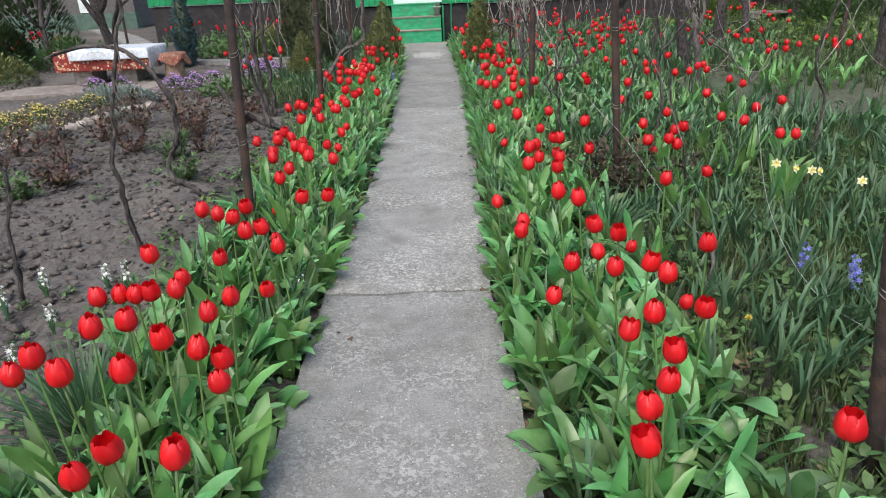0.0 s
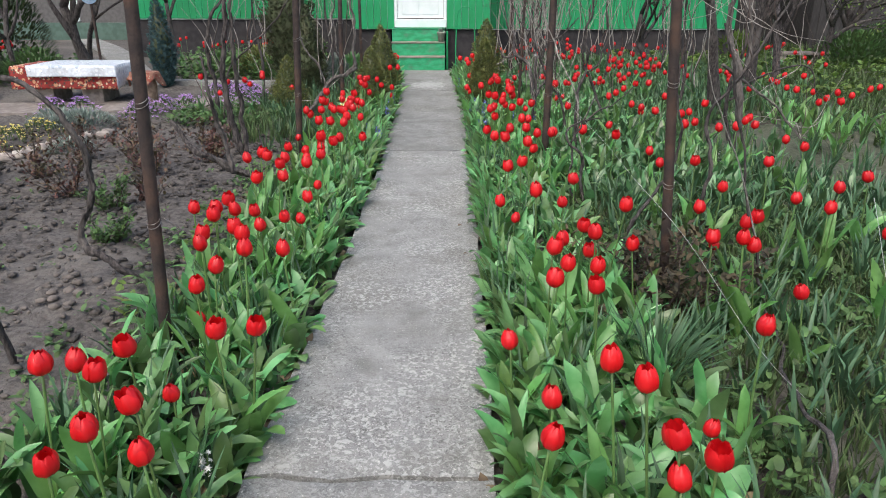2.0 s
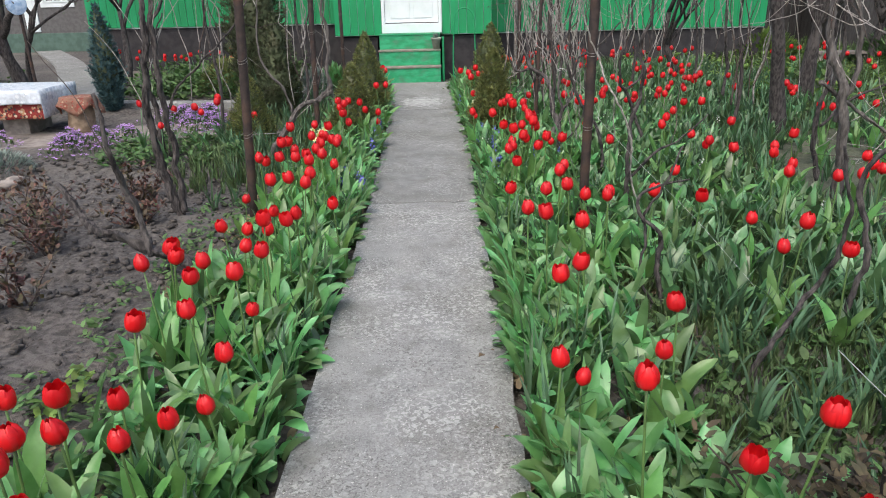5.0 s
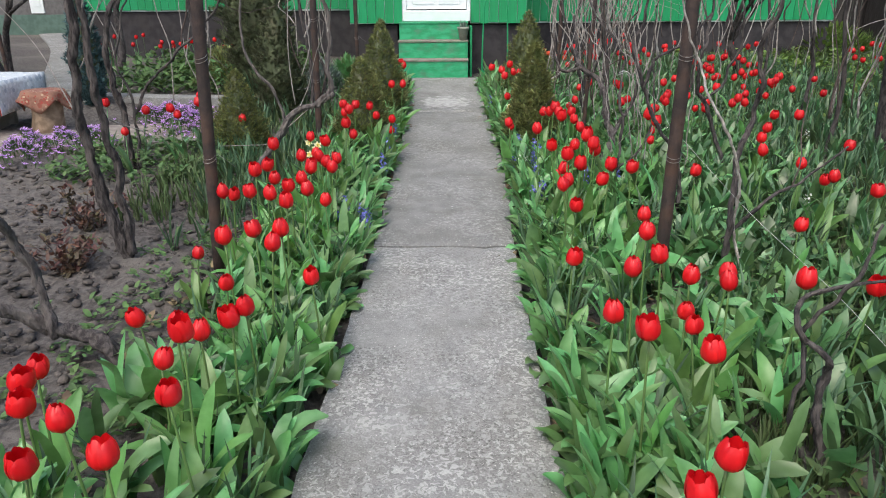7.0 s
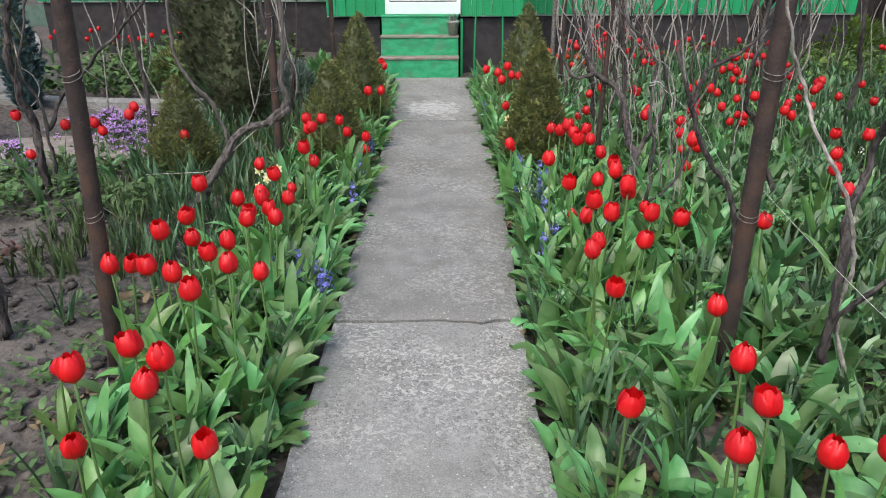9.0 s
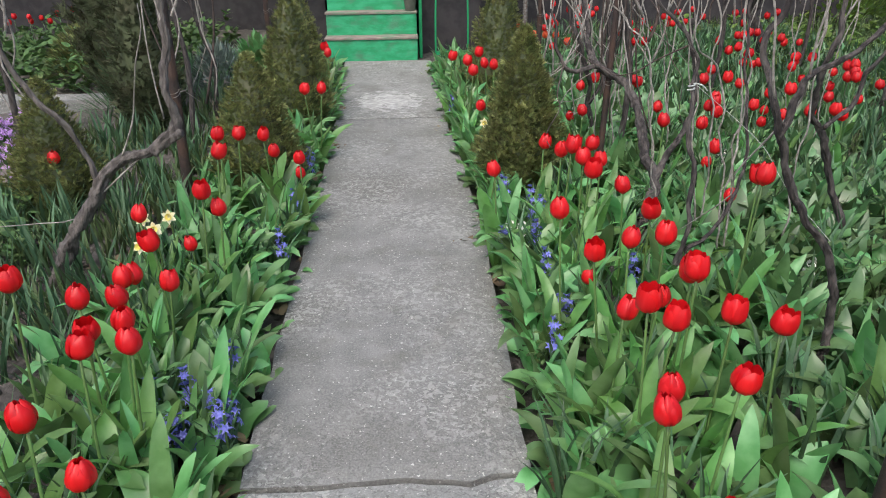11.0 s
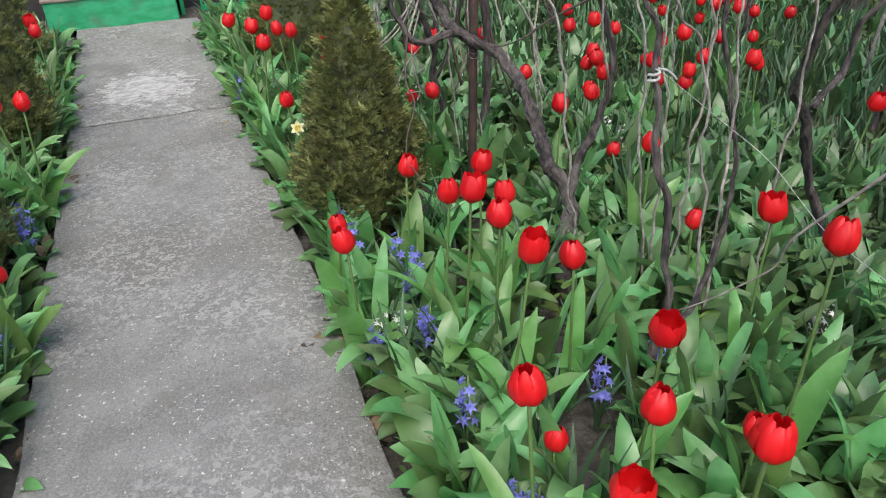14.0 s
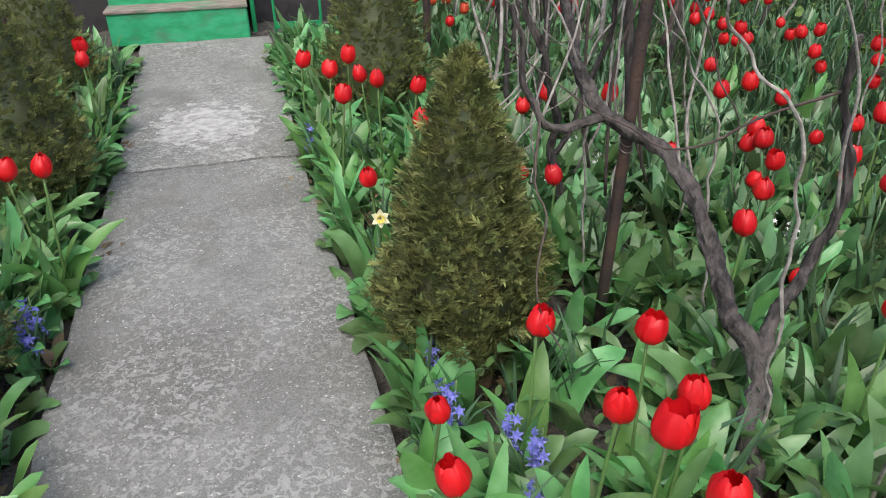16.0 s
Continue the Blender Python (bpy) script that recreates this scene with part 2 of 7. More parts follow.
def cloth_material(name, ground, spots, scale, rough=0.85):
    m = material(name, ground, tuple(c * 0.8 for c in ground), 30, rough, bump=0.3, bump_scale=200)
    N, L = m.node_tree.nodes, m.node_tree.links
    target = N["Principled BSDF"].inputs["Base Color"]
    colour = target.links[0].from_socket
    coords = N.new("ShaderNodeTexCoord")
    for i, (c, s, a) in enumerate(spots):
        v = N.new("ShaderNodeTexVoronoi")
        v.inputs["Scale"].default_value = scale * s
        off = N.new("ShaderNodeMapping")
        off.inputs["Location"].default_value = (i * 3.1, i * 1.7, i * 0.9)
        L.new(coords.outputs["Object"], off.inputs[0])
        L.new(off.outputs[0], v.inputs["Vector"])
        r = N.new("ShaderNodeMapRange")
        r.inputs["From Min"].default_value, r.inputs["From Max"].default_value = a, a + 0.05
        r.inputs["To Min"].default_value, r.inputs["To Max"].default_value = 1, 0
        L.new(v.outputs["Distance"], r.inputs["Value"])
        x = N.new("ShaderNodeMix")
        x.data_type = "RGBA"
        L.new(r.outputs[0], x.inputs[0])
        L.new(colour, x.inputs[6])
        x.inputs[7].default_value = (*c, 1)
        colour = x.outputs[2]
    L.new(colour, target)
    return m


RED_CLOTH = cloth_material("red_patterned_carpet", (0.27, 0.03, 0.025), [((0.50, 0.27, 0.15), 1.0, 0.36), ((0.06, 0.05, 0.045), 1.7, 0.30), ((0.60, 0.5, 0.36), 1.3, 0.24), ((0.3, 0.03, 0.025), 2.1, 0.26)], 15)
WHITE_CLOTH = cloth_material("white_printed_oilcloth", (0.66, 0.72, 0.77), [((0.38, 0.45, 0.53), 1.0, 0.26), ((0.8, 0.84, 0.86), 1.4, 0.25)], 11, 0.35)
TAN_CLOTH = cloth_material("tan_patterned_cloth", (0.25, 0.125, 0.085), [((0.20, 0.06, 0.04), 1.0, 0.3), ((0.36, 0.26, 0.17), 1.7, 0.22), ((0.28, 0.04, 0.03), 2.3, 0.22)], 14)


def glass_material():
    m = bpy.data.materials.new("window_glass")
    m.use_nodes = True
    b = m.node_tree.nodes["Principled BSDF"]
    b.inputs["Base Color"].default_value = (0.9, 0.95, 0.95, 1)
    b.inputs["Roughness"].default_value = 0.03
    b.inputs["Transmission Weight"].default_value = 1.0
    return m


GLASS = glass_material()


def ground_material():
    """Soil, with a weedy green where the garden grows over."""
    m = material("garden_ground", (0.116, 0.105, 0.095), (0.053, 0.047, 0.043), 30, 0.97, bump=1.0, bump_scale=55, detail=9,
                 third=(0.15, 0.137, 0.122), third_scale=0.8, third_amount=0.7)
    N, L = m.node_tree.nodes, m.node_tree.links
    target = N["Principled BSDF"].inputs["Base Color"]
    old = target.links[0].from_socket
    coords, split = N.new("ShaderNodeTexCoord"), N.new("ShaderNodeSeparateXYZ")
    L.new(coords.outputs["Object"], split.inputs[0])
    n = N.new("ShaderNodeTexNoise")
    n.inputs["Scale"].default_value, n.inputs["Detail"].default_value = 1.6, 6
    L.new(coords.outputs["Object"], n.inputs["Vector"])
    a = N.new("ShaderNodeMath")
    a.operation = "MULTIPLY_ADD"
    a.inputs[1].default_value = 2.4
    L.new(n.outputs["Fac"], a.inputs[0])
    L.new(split.outputs["X"], a.inputs[2])
    r = N.new("ShaderNodeMapRange")
    r.inputs["From Min"].default_value, r.inputs["From Max"].default_value = 2.4, 3.0
    r.inputs["To Max"].default_value = 0.4
    L.new(a.outputs[0], r.inputs["Value"])
    x = N.new("ShaderNodeMix")
    x.data_type = "RGBA"
    L.new(r.outputs[0], x.inputs[0])
    L.new(old, x.inputs[6])
    x.inputs[7].default_value = (0.05, 0.085, 0.022, 1)
    L.new(x.outputs[2], target)
    return m


GROUND = ground_material()


# ---- building helpers ----
rng = np.random.default_rng(7)
rnd = random.Random(11)


def lift(y):
    """The garden rises gently towards the house."""
    return min(0.117, max(0.0, (y - 7.2) * 0.0213))


def thing(name, at, label, category, group="", kind=""):
    ob = new(name)
    ob.location = at
    ob.empty_display_size = 0.1
    return tagged(ob, label, category, group, kind)


def link_mesh(name, mesh, mat, parent=None, label=""):
    ob = new(name, mesh)
    if mat and not mesh.materials:
        mesh.materials.append(mat)
    if parent:
        ob.parent = parent
    return tagged(ob, label)


def part(name, bm, mat, parent=None, label="", smooth=False):
    """One mesh object from a bmesh, in the parent's own coordinates."""
    mesh = bpy.data.meshes.new(name)
    bm.to_mesh(mesh)
    bm.free()
    if smooth:
        mesh.shade_smooth()
    return link_mesh(name, mesh, mat, parent, label)


class Heap:
    """Gathers many small pieces into one mesh."""

    def __init__(self):
        self.v, self.f, self.n = [], [], 0

    def add(self, verts, faces, m=None):
        v = np.asarray(verts, float)
        if m is not None:
            a = np.array(m)
            v = v @ a[:3, :3].T + a[:3, 3]
        self.v.append(v)
        self.f.extend([[i + self.n for i in q] for q in faces])
        self.n += len(v)

    def mesh(self, name, smooth=True):
        mesh = bpy.data.meshes.new(name)
        mesh.from_pydata(np.concatenate(self.v).tolist() if self.v else [], [], self.f)
        if smooth:
            mesh.shade_smooth()
        return mesh


def box(bm, x0, x1, y0, y1, z0, z1, bevel=0.0):
    got = bmesh.ops.create_cube(bm, size=1, matrix=Matrix.LocRotScale(((x0 + x1) / 2, (y0 + y1) / 2, (z0 + z1) / 2), None, (x1 - x0, y1 - y0, z1 - z0)))
    if bevel:
        edges = {e for v in got["verts"] for e in v.link_edges}
        bmesh.ops.bevel(bm, geom=list(edges), offset=bevel, segments=2, profile=0.6, affect="EDGES")
    return bm


def smooth_path(points, steps=4):
    """Catmull-Rom through the points."""
    p = [Vector(q) for q in points]
    p = [p[0] * 2 - p[1]] + p + [p[-1] * 2 - p[-2]]
    out = []
    for i in range(1, len(p) - 2):
        for k in range(steps):
            t = k / steps
            a, b, c, d = p[i - 1], p[i], p[i + 1], p[i + 2]
            out.append(0.5 * ((2 * b) + (c - a) * t + (2 * a - 5 * b + 4 * c - d) * t * t + (3 * b - a - 3 * c + d) * t ** 3))
    out.append(p[-2])
    return out


def tube_geo(points, r0, r1, sides=8, rough=0.0):
    """A tapered tube along points, with an uneven skin."""
    verts, faces = [], []
    n = len(points)
    side = Vector((1, 0.2, 0.1)).normalized()
    for i, p in enumerate(points):
        ahead = (points[min(i + 1, n - 1)] - points[max(i - 1, 0)]).normalized()
        u = (side - ahead * side.dot(ahead))
        u = u.normalized() if u.length > 1e-4 else ahead.orthogonal().normalized()
        side = u
        w = ahead.cross(u)
        r = r0 + (r1 - r0) * i / (n - 1)
        for k in range(sides):
            a = 2 * math.pi * k / sides
            q = r * (1 + rough * noise.fractal(Vector((p.x * 9 + math.cos(a) * 1.9, p.y * 9 + math.sin(a) * 1.9, p.z * 13)), 0.55, 2.3, 4)) if rough else r
            verts.append(p + (u * math.cos(a) + w * math.sin(a)) * q)
    for i in range(n - 1):
        for k in range(sides):
            j = (k + 1) % sides
            faces.append((i * sides + k, i * sides + j, (i + 1) * sides + j, (i + 1) * sides + k))
    faces.append(tuple(range(sides - 1, -1, -1)))
    faces.append(tuple(range((n - 1) * sides, n * sides)))
    return [tuple(v) for v in verts], faces


def tube_part(name, points, r0, r1, mat, parent=None, label="", sides=8, rough=0.0, steps=4):
    h = Heap()
    h.add(*tube_geo(smooth_path(points, steps) if steps else [Vector(p) for p in points], r0, r1, sides, rough))
    return link_mesh(name, h.mesh(name), mat, parent, label)


def leaf_geo(length, width, a0, a1, fold=0.35, n=6, tip=0.88, twist=0.0, wave=0.0):
    """A lance-shaped leaf from the origin, leaning from a0 to a1 radians off the vertical, towards +y."""
    verts, faces = [], []
    across = (-1, -0.55, 0, 0.55, 1) if n >= 8 else (-1, 0, 1)
    bow = 1.3 * twist if n >= 8 else 0.0
    y = z = 0.0
    for i in range(n + 1):
        s = i / n
        a = a0 + (a1 - a0) * s ** 1.4
        w = width * 0.5 * (math.sin(math.pi * (0.11 + 0.87 * s) ** tip) ** 0.62 if s < 1 else 0.03)
        ny, nz = -math.cos(a), math.sin(a)
        t = twist * s
        rise = fold * w * (1 - 0.5 * s)
        k = wave * width * math.sin(s * 9)
        for c in across:
            up = rise * c * c - k * c * abs(c)
            verts.append((w * c * math.cos(t) + bow * width * s * s, y + ny * up + w * c * math.sin(t) * 0.5, z + nz * up))
        y += math.sin(a) * length / n
        z += math.cos(a) * length / n
    m = len(across)
    for i in range(n):
        for j in range(m - 1):
            b = i * m + j
            faces.append((b, b + 1, b + m + 1, b + m))
    return verts, faces


def spin(x, y, z, yaw, s=1.0):
    return Matrix.LocRotScale((x, y, z), Euler((0, 0, yaw)), (s, s, s))


def tilt_spin(x, y, z, rx, ry, rz, s=1.0):
    return Matrix.LocRotScale((x, y, z), Euler((rx, ry, rz)), (s, s, s))


def petal_shapes(height, radius, opening, seed):
    """Six overlapping petals in two rings, as vertices and faces: a barrel, closed or opened at the rim."""
    r = random.Random(seed)
    out = []
    for ring in (0, 1):
        for k in range(3):
            mid = k * 2 * math.pi / 3 + ring * math.pi / 3 + r.uniform(-0.1, 0.1)
            half = 0.98 if ring == 0 else 0.9
            tall = height * (0.97 if ring == 0 else 1.02) * r.uniform(0.94, 1.04)
            flare = opening * r.uniform(0.7, 1.3)
            rad = radius * (0.9 if ring == 0 else 0.82)
            verts, faces = [], []
            nu, nv = 6, 7
            for j in range(nv + 1):
                v = j / nv
                q = rad * (0.14 + 0.86 * math.sin(math.pi * min(0.5, 0.5 * v / 0.40)) ** 0.7) * (1 - (0.62 - flare) * max(0, (v - 0.45) / 0.55) ** 2.4)
                for i in range(nu + 1):
                    u = i / nu * 2 - 1
                    narrow = 1.0 - 0.16 * max(0.0, (v - 0.6) / 0.4) ** 3.0
                    a = mid + u * half * narrow * (0.75 + 0.25 * math.sin(math.pi * v))
                    z = tall * v * (1 - 0.12 * abs(u) ** 2.4 * v ** 3)
                    rr = q * (1 + 0.05 * (1 - u * u)) + 0.0015 * math.sin(7 * u + seed + k)
                    verts.append((rr * math.cos(a), rr * math.sin(a), z))
            for j in range(nv):
                for i in range(nu):
                    b = j * (nu + 1) + i
                    faces.append((b, b + 1, b + nu + 2, b + nu + 1))
            out.append((verts, faces))
    return out


# ---- the camera's ground: one sheet of garden soil out to the horizon ----
def axis(fine0, fine1, step, far):
    inner = np.arange(fine0, fine1 + step / 2, step)
    grow = np.array([0.15, 0.5, 1.2, 3, 7, 15, 35, 80, far])
    return np.concatenate([fine0 - grow[::-1], inner, fine1 + grow])


LEFT_EDGE = [(-1.5, -0.53), (2.76, -0.53), (4.0, -0.48), (6.0, -0.445), (7.15, -0.44), (8.4, -0.45), (9.4, -0.465), (10.6, -0.475), (12.72, -0.56)]
RIGHT_EDGE = [(-1.5, 0.24), (1.4, 0.245), (2.72, 0.205), (4.3, 0.25), (5.4, 0.275), (7.15, 0.28), (8.0, 0.31), (8.7, 0.32), (9.5, 0.31), (10.5, 0.275), (12.72, 0.265)]


def edge_at(edge, y):
    return float(np.interp(y, [p[0] for p in edge], [p[1] for p in edge]))


def build_ground():
    xs, ys = axis(-5.0, 5.0, 0.06, 300), axis(-0.6, 13.2, 0.06, 300)
    verts = []
    for y in ys:
        base = lift(y) - 0.045
        le, re = edge_at(LEFT_EDGE, y), edge_at(RIGHT_EDGE, y)
        for x in xs:
            near = -6 < x < 6 and -2 < y < 15
            z = base
            if near:
                z += 0.028 * noise.fractal(Vector((x * 2.2, y * 2.2, 0.3)), 0.9, 2.2, 4)
                z += 0.030 * noise.fractal(Vector((x * 9, y * 9, 4.3)), 0.7, 2.1, 3)
                if le - 0.1 < x < re + 0.1 and y < 12.9:
                    z = base - 0.02
            verts.append((x, y, z))
    nx = len(xs)
    faces = [(j * nx + i, j * nx + i + 1, (j + 1) * nx + i + 1, (j + 1) * nx + i) for j in range(len(ys) - 1) for i in range(nx - 1)]
    mesh = bpy.data.meshes.new("ground")
    mesh.from_pydata(verts, [], faces)
    mesh.shade_smooth()
    ob = link_mesh("ground", mesh, GROUND)
    tagged(ob, "dark dug garden soil with dry crumbs and weedy green", "soil", kind="structure")


build_ground()


# ---- the garden path ----
def build_path():
    path = thing("garden_path", (0, 0, 0), "grey worn concrete garden path cast in long slabs", "path", kind="structure")
    joints = [-1.5, 2.755, 7.16, 10.58, 12.72]
    for a, b in zip(joints, joints[1:]):
        bm = bmesh.new()
        n = max(8, int((b - a) / 0.05))
        m = 14
        grid = []
        for j in range(n + 1):
            y = a + 0.010 + (b - a - 0.020) * j / n
            row = []
            for i in range(m + 1):
                u = i / m
                le = edge_at(LEFT_EDGE, y) + 0.012 * noise.noise(Vector((0.3, y * 6, 1)))
                re = edge_at(RIGHT_EDGE, y) + 0.012 * noise.noise(Vector((4.3, y * 6, 1)))
                x = le + (re - le) * u
                yy = y
                if j in (0, n):
                    joint = a if j == 0 else b
                    yy += 0.030 * noise.fractal(Vector((x * 4, joint * 5, 3)), 0.8, 2.2, 4) + (0.006 if j == 0 else -0.006) * noise.noise(Vector((x * 9, joint, j)))
                z = lift(y) + 0.004 * noise.noise(Vector((x * 3, y * 3, 0)))
                if j in (0, n) or i in (0, m):
                    z -= 0.005 + 0.006 * abs(noise.noise(Vector((x * 11, y * 11, 2))))
                row.append(bm.verts.new((x, yy, z)))
            grid.append(row)
        for j in range(n):
            for i in range(m):
                bm.faces.new((grid[j][i], grid[j][i + 1], grid[j + 1][i + 1], grid[j + 1][i]))
        rim = [e for e in bm.edges if e.is_boundary]
        got = bmesh.ops.extrude_edge_only(bm, edges=rim)
        bmesh.ops.translate(bm, vec=(0, 0, -0.07), verts=[v for v in got["geom"] if isinstance(v, bmesh.types.BMVert)])
        bmesh.ops.recalc_face_normals(bm, faces=bm.faces[:])
        part("slab", bm, {2.755: CONCRETE_BARE, 7.16: CONCRETE_GREY}.get(a, CONCRETE), path)
    # the pale rubbed mortar skin on the slab by the steps
    h = Heap()
    rows = []
    for j in range(101):
        y = 10.66 + 0.80 * j / 100
        row = []
        for i in range(101):
            x = -0.44 + 0.64 * i / 100
            row.append((x, y, lift(y) + 0.002 + 0.004 * noise.noise(Vector((x * 3, y * 3, 0)))))
        rows.append(row)
    faces = []
    for j in range(100):
        for i in range(100):
            x, y = rows[j][i][0] + 0.12, rows[j][i][1] - 11.04
            d = (x / 0.27) ** 2 + (y / 0.30) ** 2 + 1.0 * noise.fractal(Vector((x * 14, y * 18, 8)), 0.45, 2.1, 6)
            if d < 0.85:
                b = j * 101 + i
                faces.append((b, b + 1, b + 102, b + 101))
    h.add([p for r in rows for p in r], faces)
    link_mesh("mortar_patch", h.mesh("mortar_patch"), CONCRETE_PALE, path, "pale rubbed mortar skin")


build_path()


# ---- the house ----
def board_geo(width, z0, z1, depth, rounded):
    """A vertical board, its top cut to a half round where wanted."""
    w = width / 2 - 0.004
    outline = [(-w, z0), (w, z0)]
    if rounded:
        outline += [(w * math.cos(a), z1 - w * 0.8 + w * 0.8 * math.sin(a)) for a in np.linspace(0, math.pi, 7)]
    else:
        outline += [(w, z1), (-w, z1)]
    n = len(outline)
    verts = [(x, 0, z) for x, z in outline] + [(x, depth, z) for x, z in outline]
    faces = [tuple(range(n)), tuple(range(2 * n - 1, n - 1, -1))]
    faces += [(i + n, (i + 1) % n + n, (i + 1) % n, i) for i in range(n)]
    return verts, faces


def board_run(parent, name, x0, x1, y, z0, z1, rounded, width, mat, depth=0.022):
    count = max(1, round((x1 - x0) / width))
    width = (x1 - x0) / count
    h = Heap()
    h.add(*board_geo(width, z0, z1, depth, rounded))
    mesh = h.mesh(name, smooth=False)
    mesh.materials.append(mat)
    for i in range(count):
        ob = link_mesh(name, mesh, None, parent)
        ob.location = (x0 + width * (i + 0.5), y + rnd.uniform(-0.003, 0.003), rnd.uniform(-0.006, 0.006))


def valance(parent, x0, x1, y, z, drop=0.05, pitch=0.13):
    """A white board with a scalloped lower edge."""
    bm = bmesh.new()
    count = round((x1 - x0) / pitch)
    low = []
    for i in range(count * 6 + 1):
        x = x0 + (x1 - x0) * i / (count * 6)
        low.append((x, z - drop * abs(math.sin(math.pi * i / 6)) ** 0.6))
    front = [bm.verts.new((x, y, q)) for x, q in low] + [bm.verts.new((x1, y, z + 0.09)), bm.verts.new((x0, y, z + 0.09))]
    face = bm.faces.new(front)
    got = bmesh.ops.extrude_face_region(bm, geom=[face])
    bmesh.ops.translate(bm, vec=(0, 0.02, 0), verts=[v for v in got["geom"] if isinstance(v, bmesh.types.BMVert)])
    bmesh.ops.recalc_face_normals(bm, faces=bm.faces[:])
    part("valance", bm, WHITE_PAINT, parent, "white scalloped valance")


def window(parent, x0, x1, y, z0, z1, bars):
    """A white frame with mullions, panes and a curtain behind them."""
    t = 0.034
    loops = []
    for yy in (y - 0.012, y + 0.04):
        loops.append([(x0, yy, z0), (x1, yy, z0), (x1, yy, z1), (x0, yy, z1)])
        loops.append([(x0 + t, yy, z0 + t), (x1 - t, yy, z0 + t), (x1 - t, yy, z1 - t), (x0 + t, yy, z1 - t)])
    h = Heap()
    f = []
    for k in range(4):
        j = (k + 1) % 4
        f += [(k, j, 4 + j, 4 + k), (8 + j, 8 + k, 12 + k, 12 + j), (j, k, 8 + k, 8 + j), (4 + k, 4 + j, 12 + j, 12 + k)]
    h.add([p for l in loops for p in l], f)
    win = link_mesh("window", h.mesh("window", smooth=False), WHITE_PAINT, parent, "white glazed window")
    for i in range(1, bars):
        x = x0 + t / 2 + (x1 - x0 - t) * i / bars
        bm = bmesh.new()
        box(bm, x - t / 2, x + t / 2, y - 0.010, y + 0.038, z0 + t, z1 - t, 0.004)
        part("mullion", bm, WHITE_PAINT, win)
    bm = bmesh.new()
    box(bm, x0 - 0.03, x1 + 0.03, y - 0.05, y + 0.03, z0 - 0.03, z0 - 0.002, 0.006)
    part("sill", bm, WHITE_PAINT, win)
    for i in range(bars):
        a = x0 + t + (x1 - x0 - t) * i / bars
        b = a + (x1 - x0 - t) / bars - t
        bm = bmesh.new()
        box(bm, a, b, y + 0.012, y + 0.016, z0 + t, z1 - t)
        pane = part("pane", bm, GLASS, win)
        pane.visible_shadow = False
    h = Heap()
    v, f = [], []
    n = 40
    for i in range(n + 1):
        x = x0 + t + (x1 - x0 - 2 * t) * i / n
        yy = y + 0.10 + 0.02 * math.sin(i * 1.9)
        v += [(x, yy, z0 + 0.02), (x, yy, z1 - 0.02)]
    for i in range(n):
        f.append((2 * i, 2 * i + 2, 2 * i + 3, 2 * i + 1))
    h.add(v, f)
    link_mesh("curtain", h.mesh("curtain"), CURTAIN, win, "pale gathered curtain")


def wall_with_hole(bm, x0, x1, y0, y1, z0, z1, hole):
    hx0, hx1, hz0, hz1 = hole
    box(bm, x0, x1, y0, y1, z0, hz0)
    box(bm, x0, x1, y0, y1, hz1, z1)
    box(bm, x0, hx0, y0, y1, hz0, hz1)
    box(bm, hx1, x1, y0, y1, hz0, hz1)


def pierced_wall(bm, x0, x1, y0, y1, z0, z1, holes, h0, h1):
    """A wall with a row of window openings between the heights h0 and h1."""
    box(bm, x0, x1, y0, y1, z0, h0)
    box(bm, x0, x1, y0, y1, h1, z1)
    edges = [x0] + [x for hole in holes for x in hole] + [x1]
    for a, b in zip(edges[::2], edges[1::2]):
        box(bm, a, b, y0, y1, h0, h1)


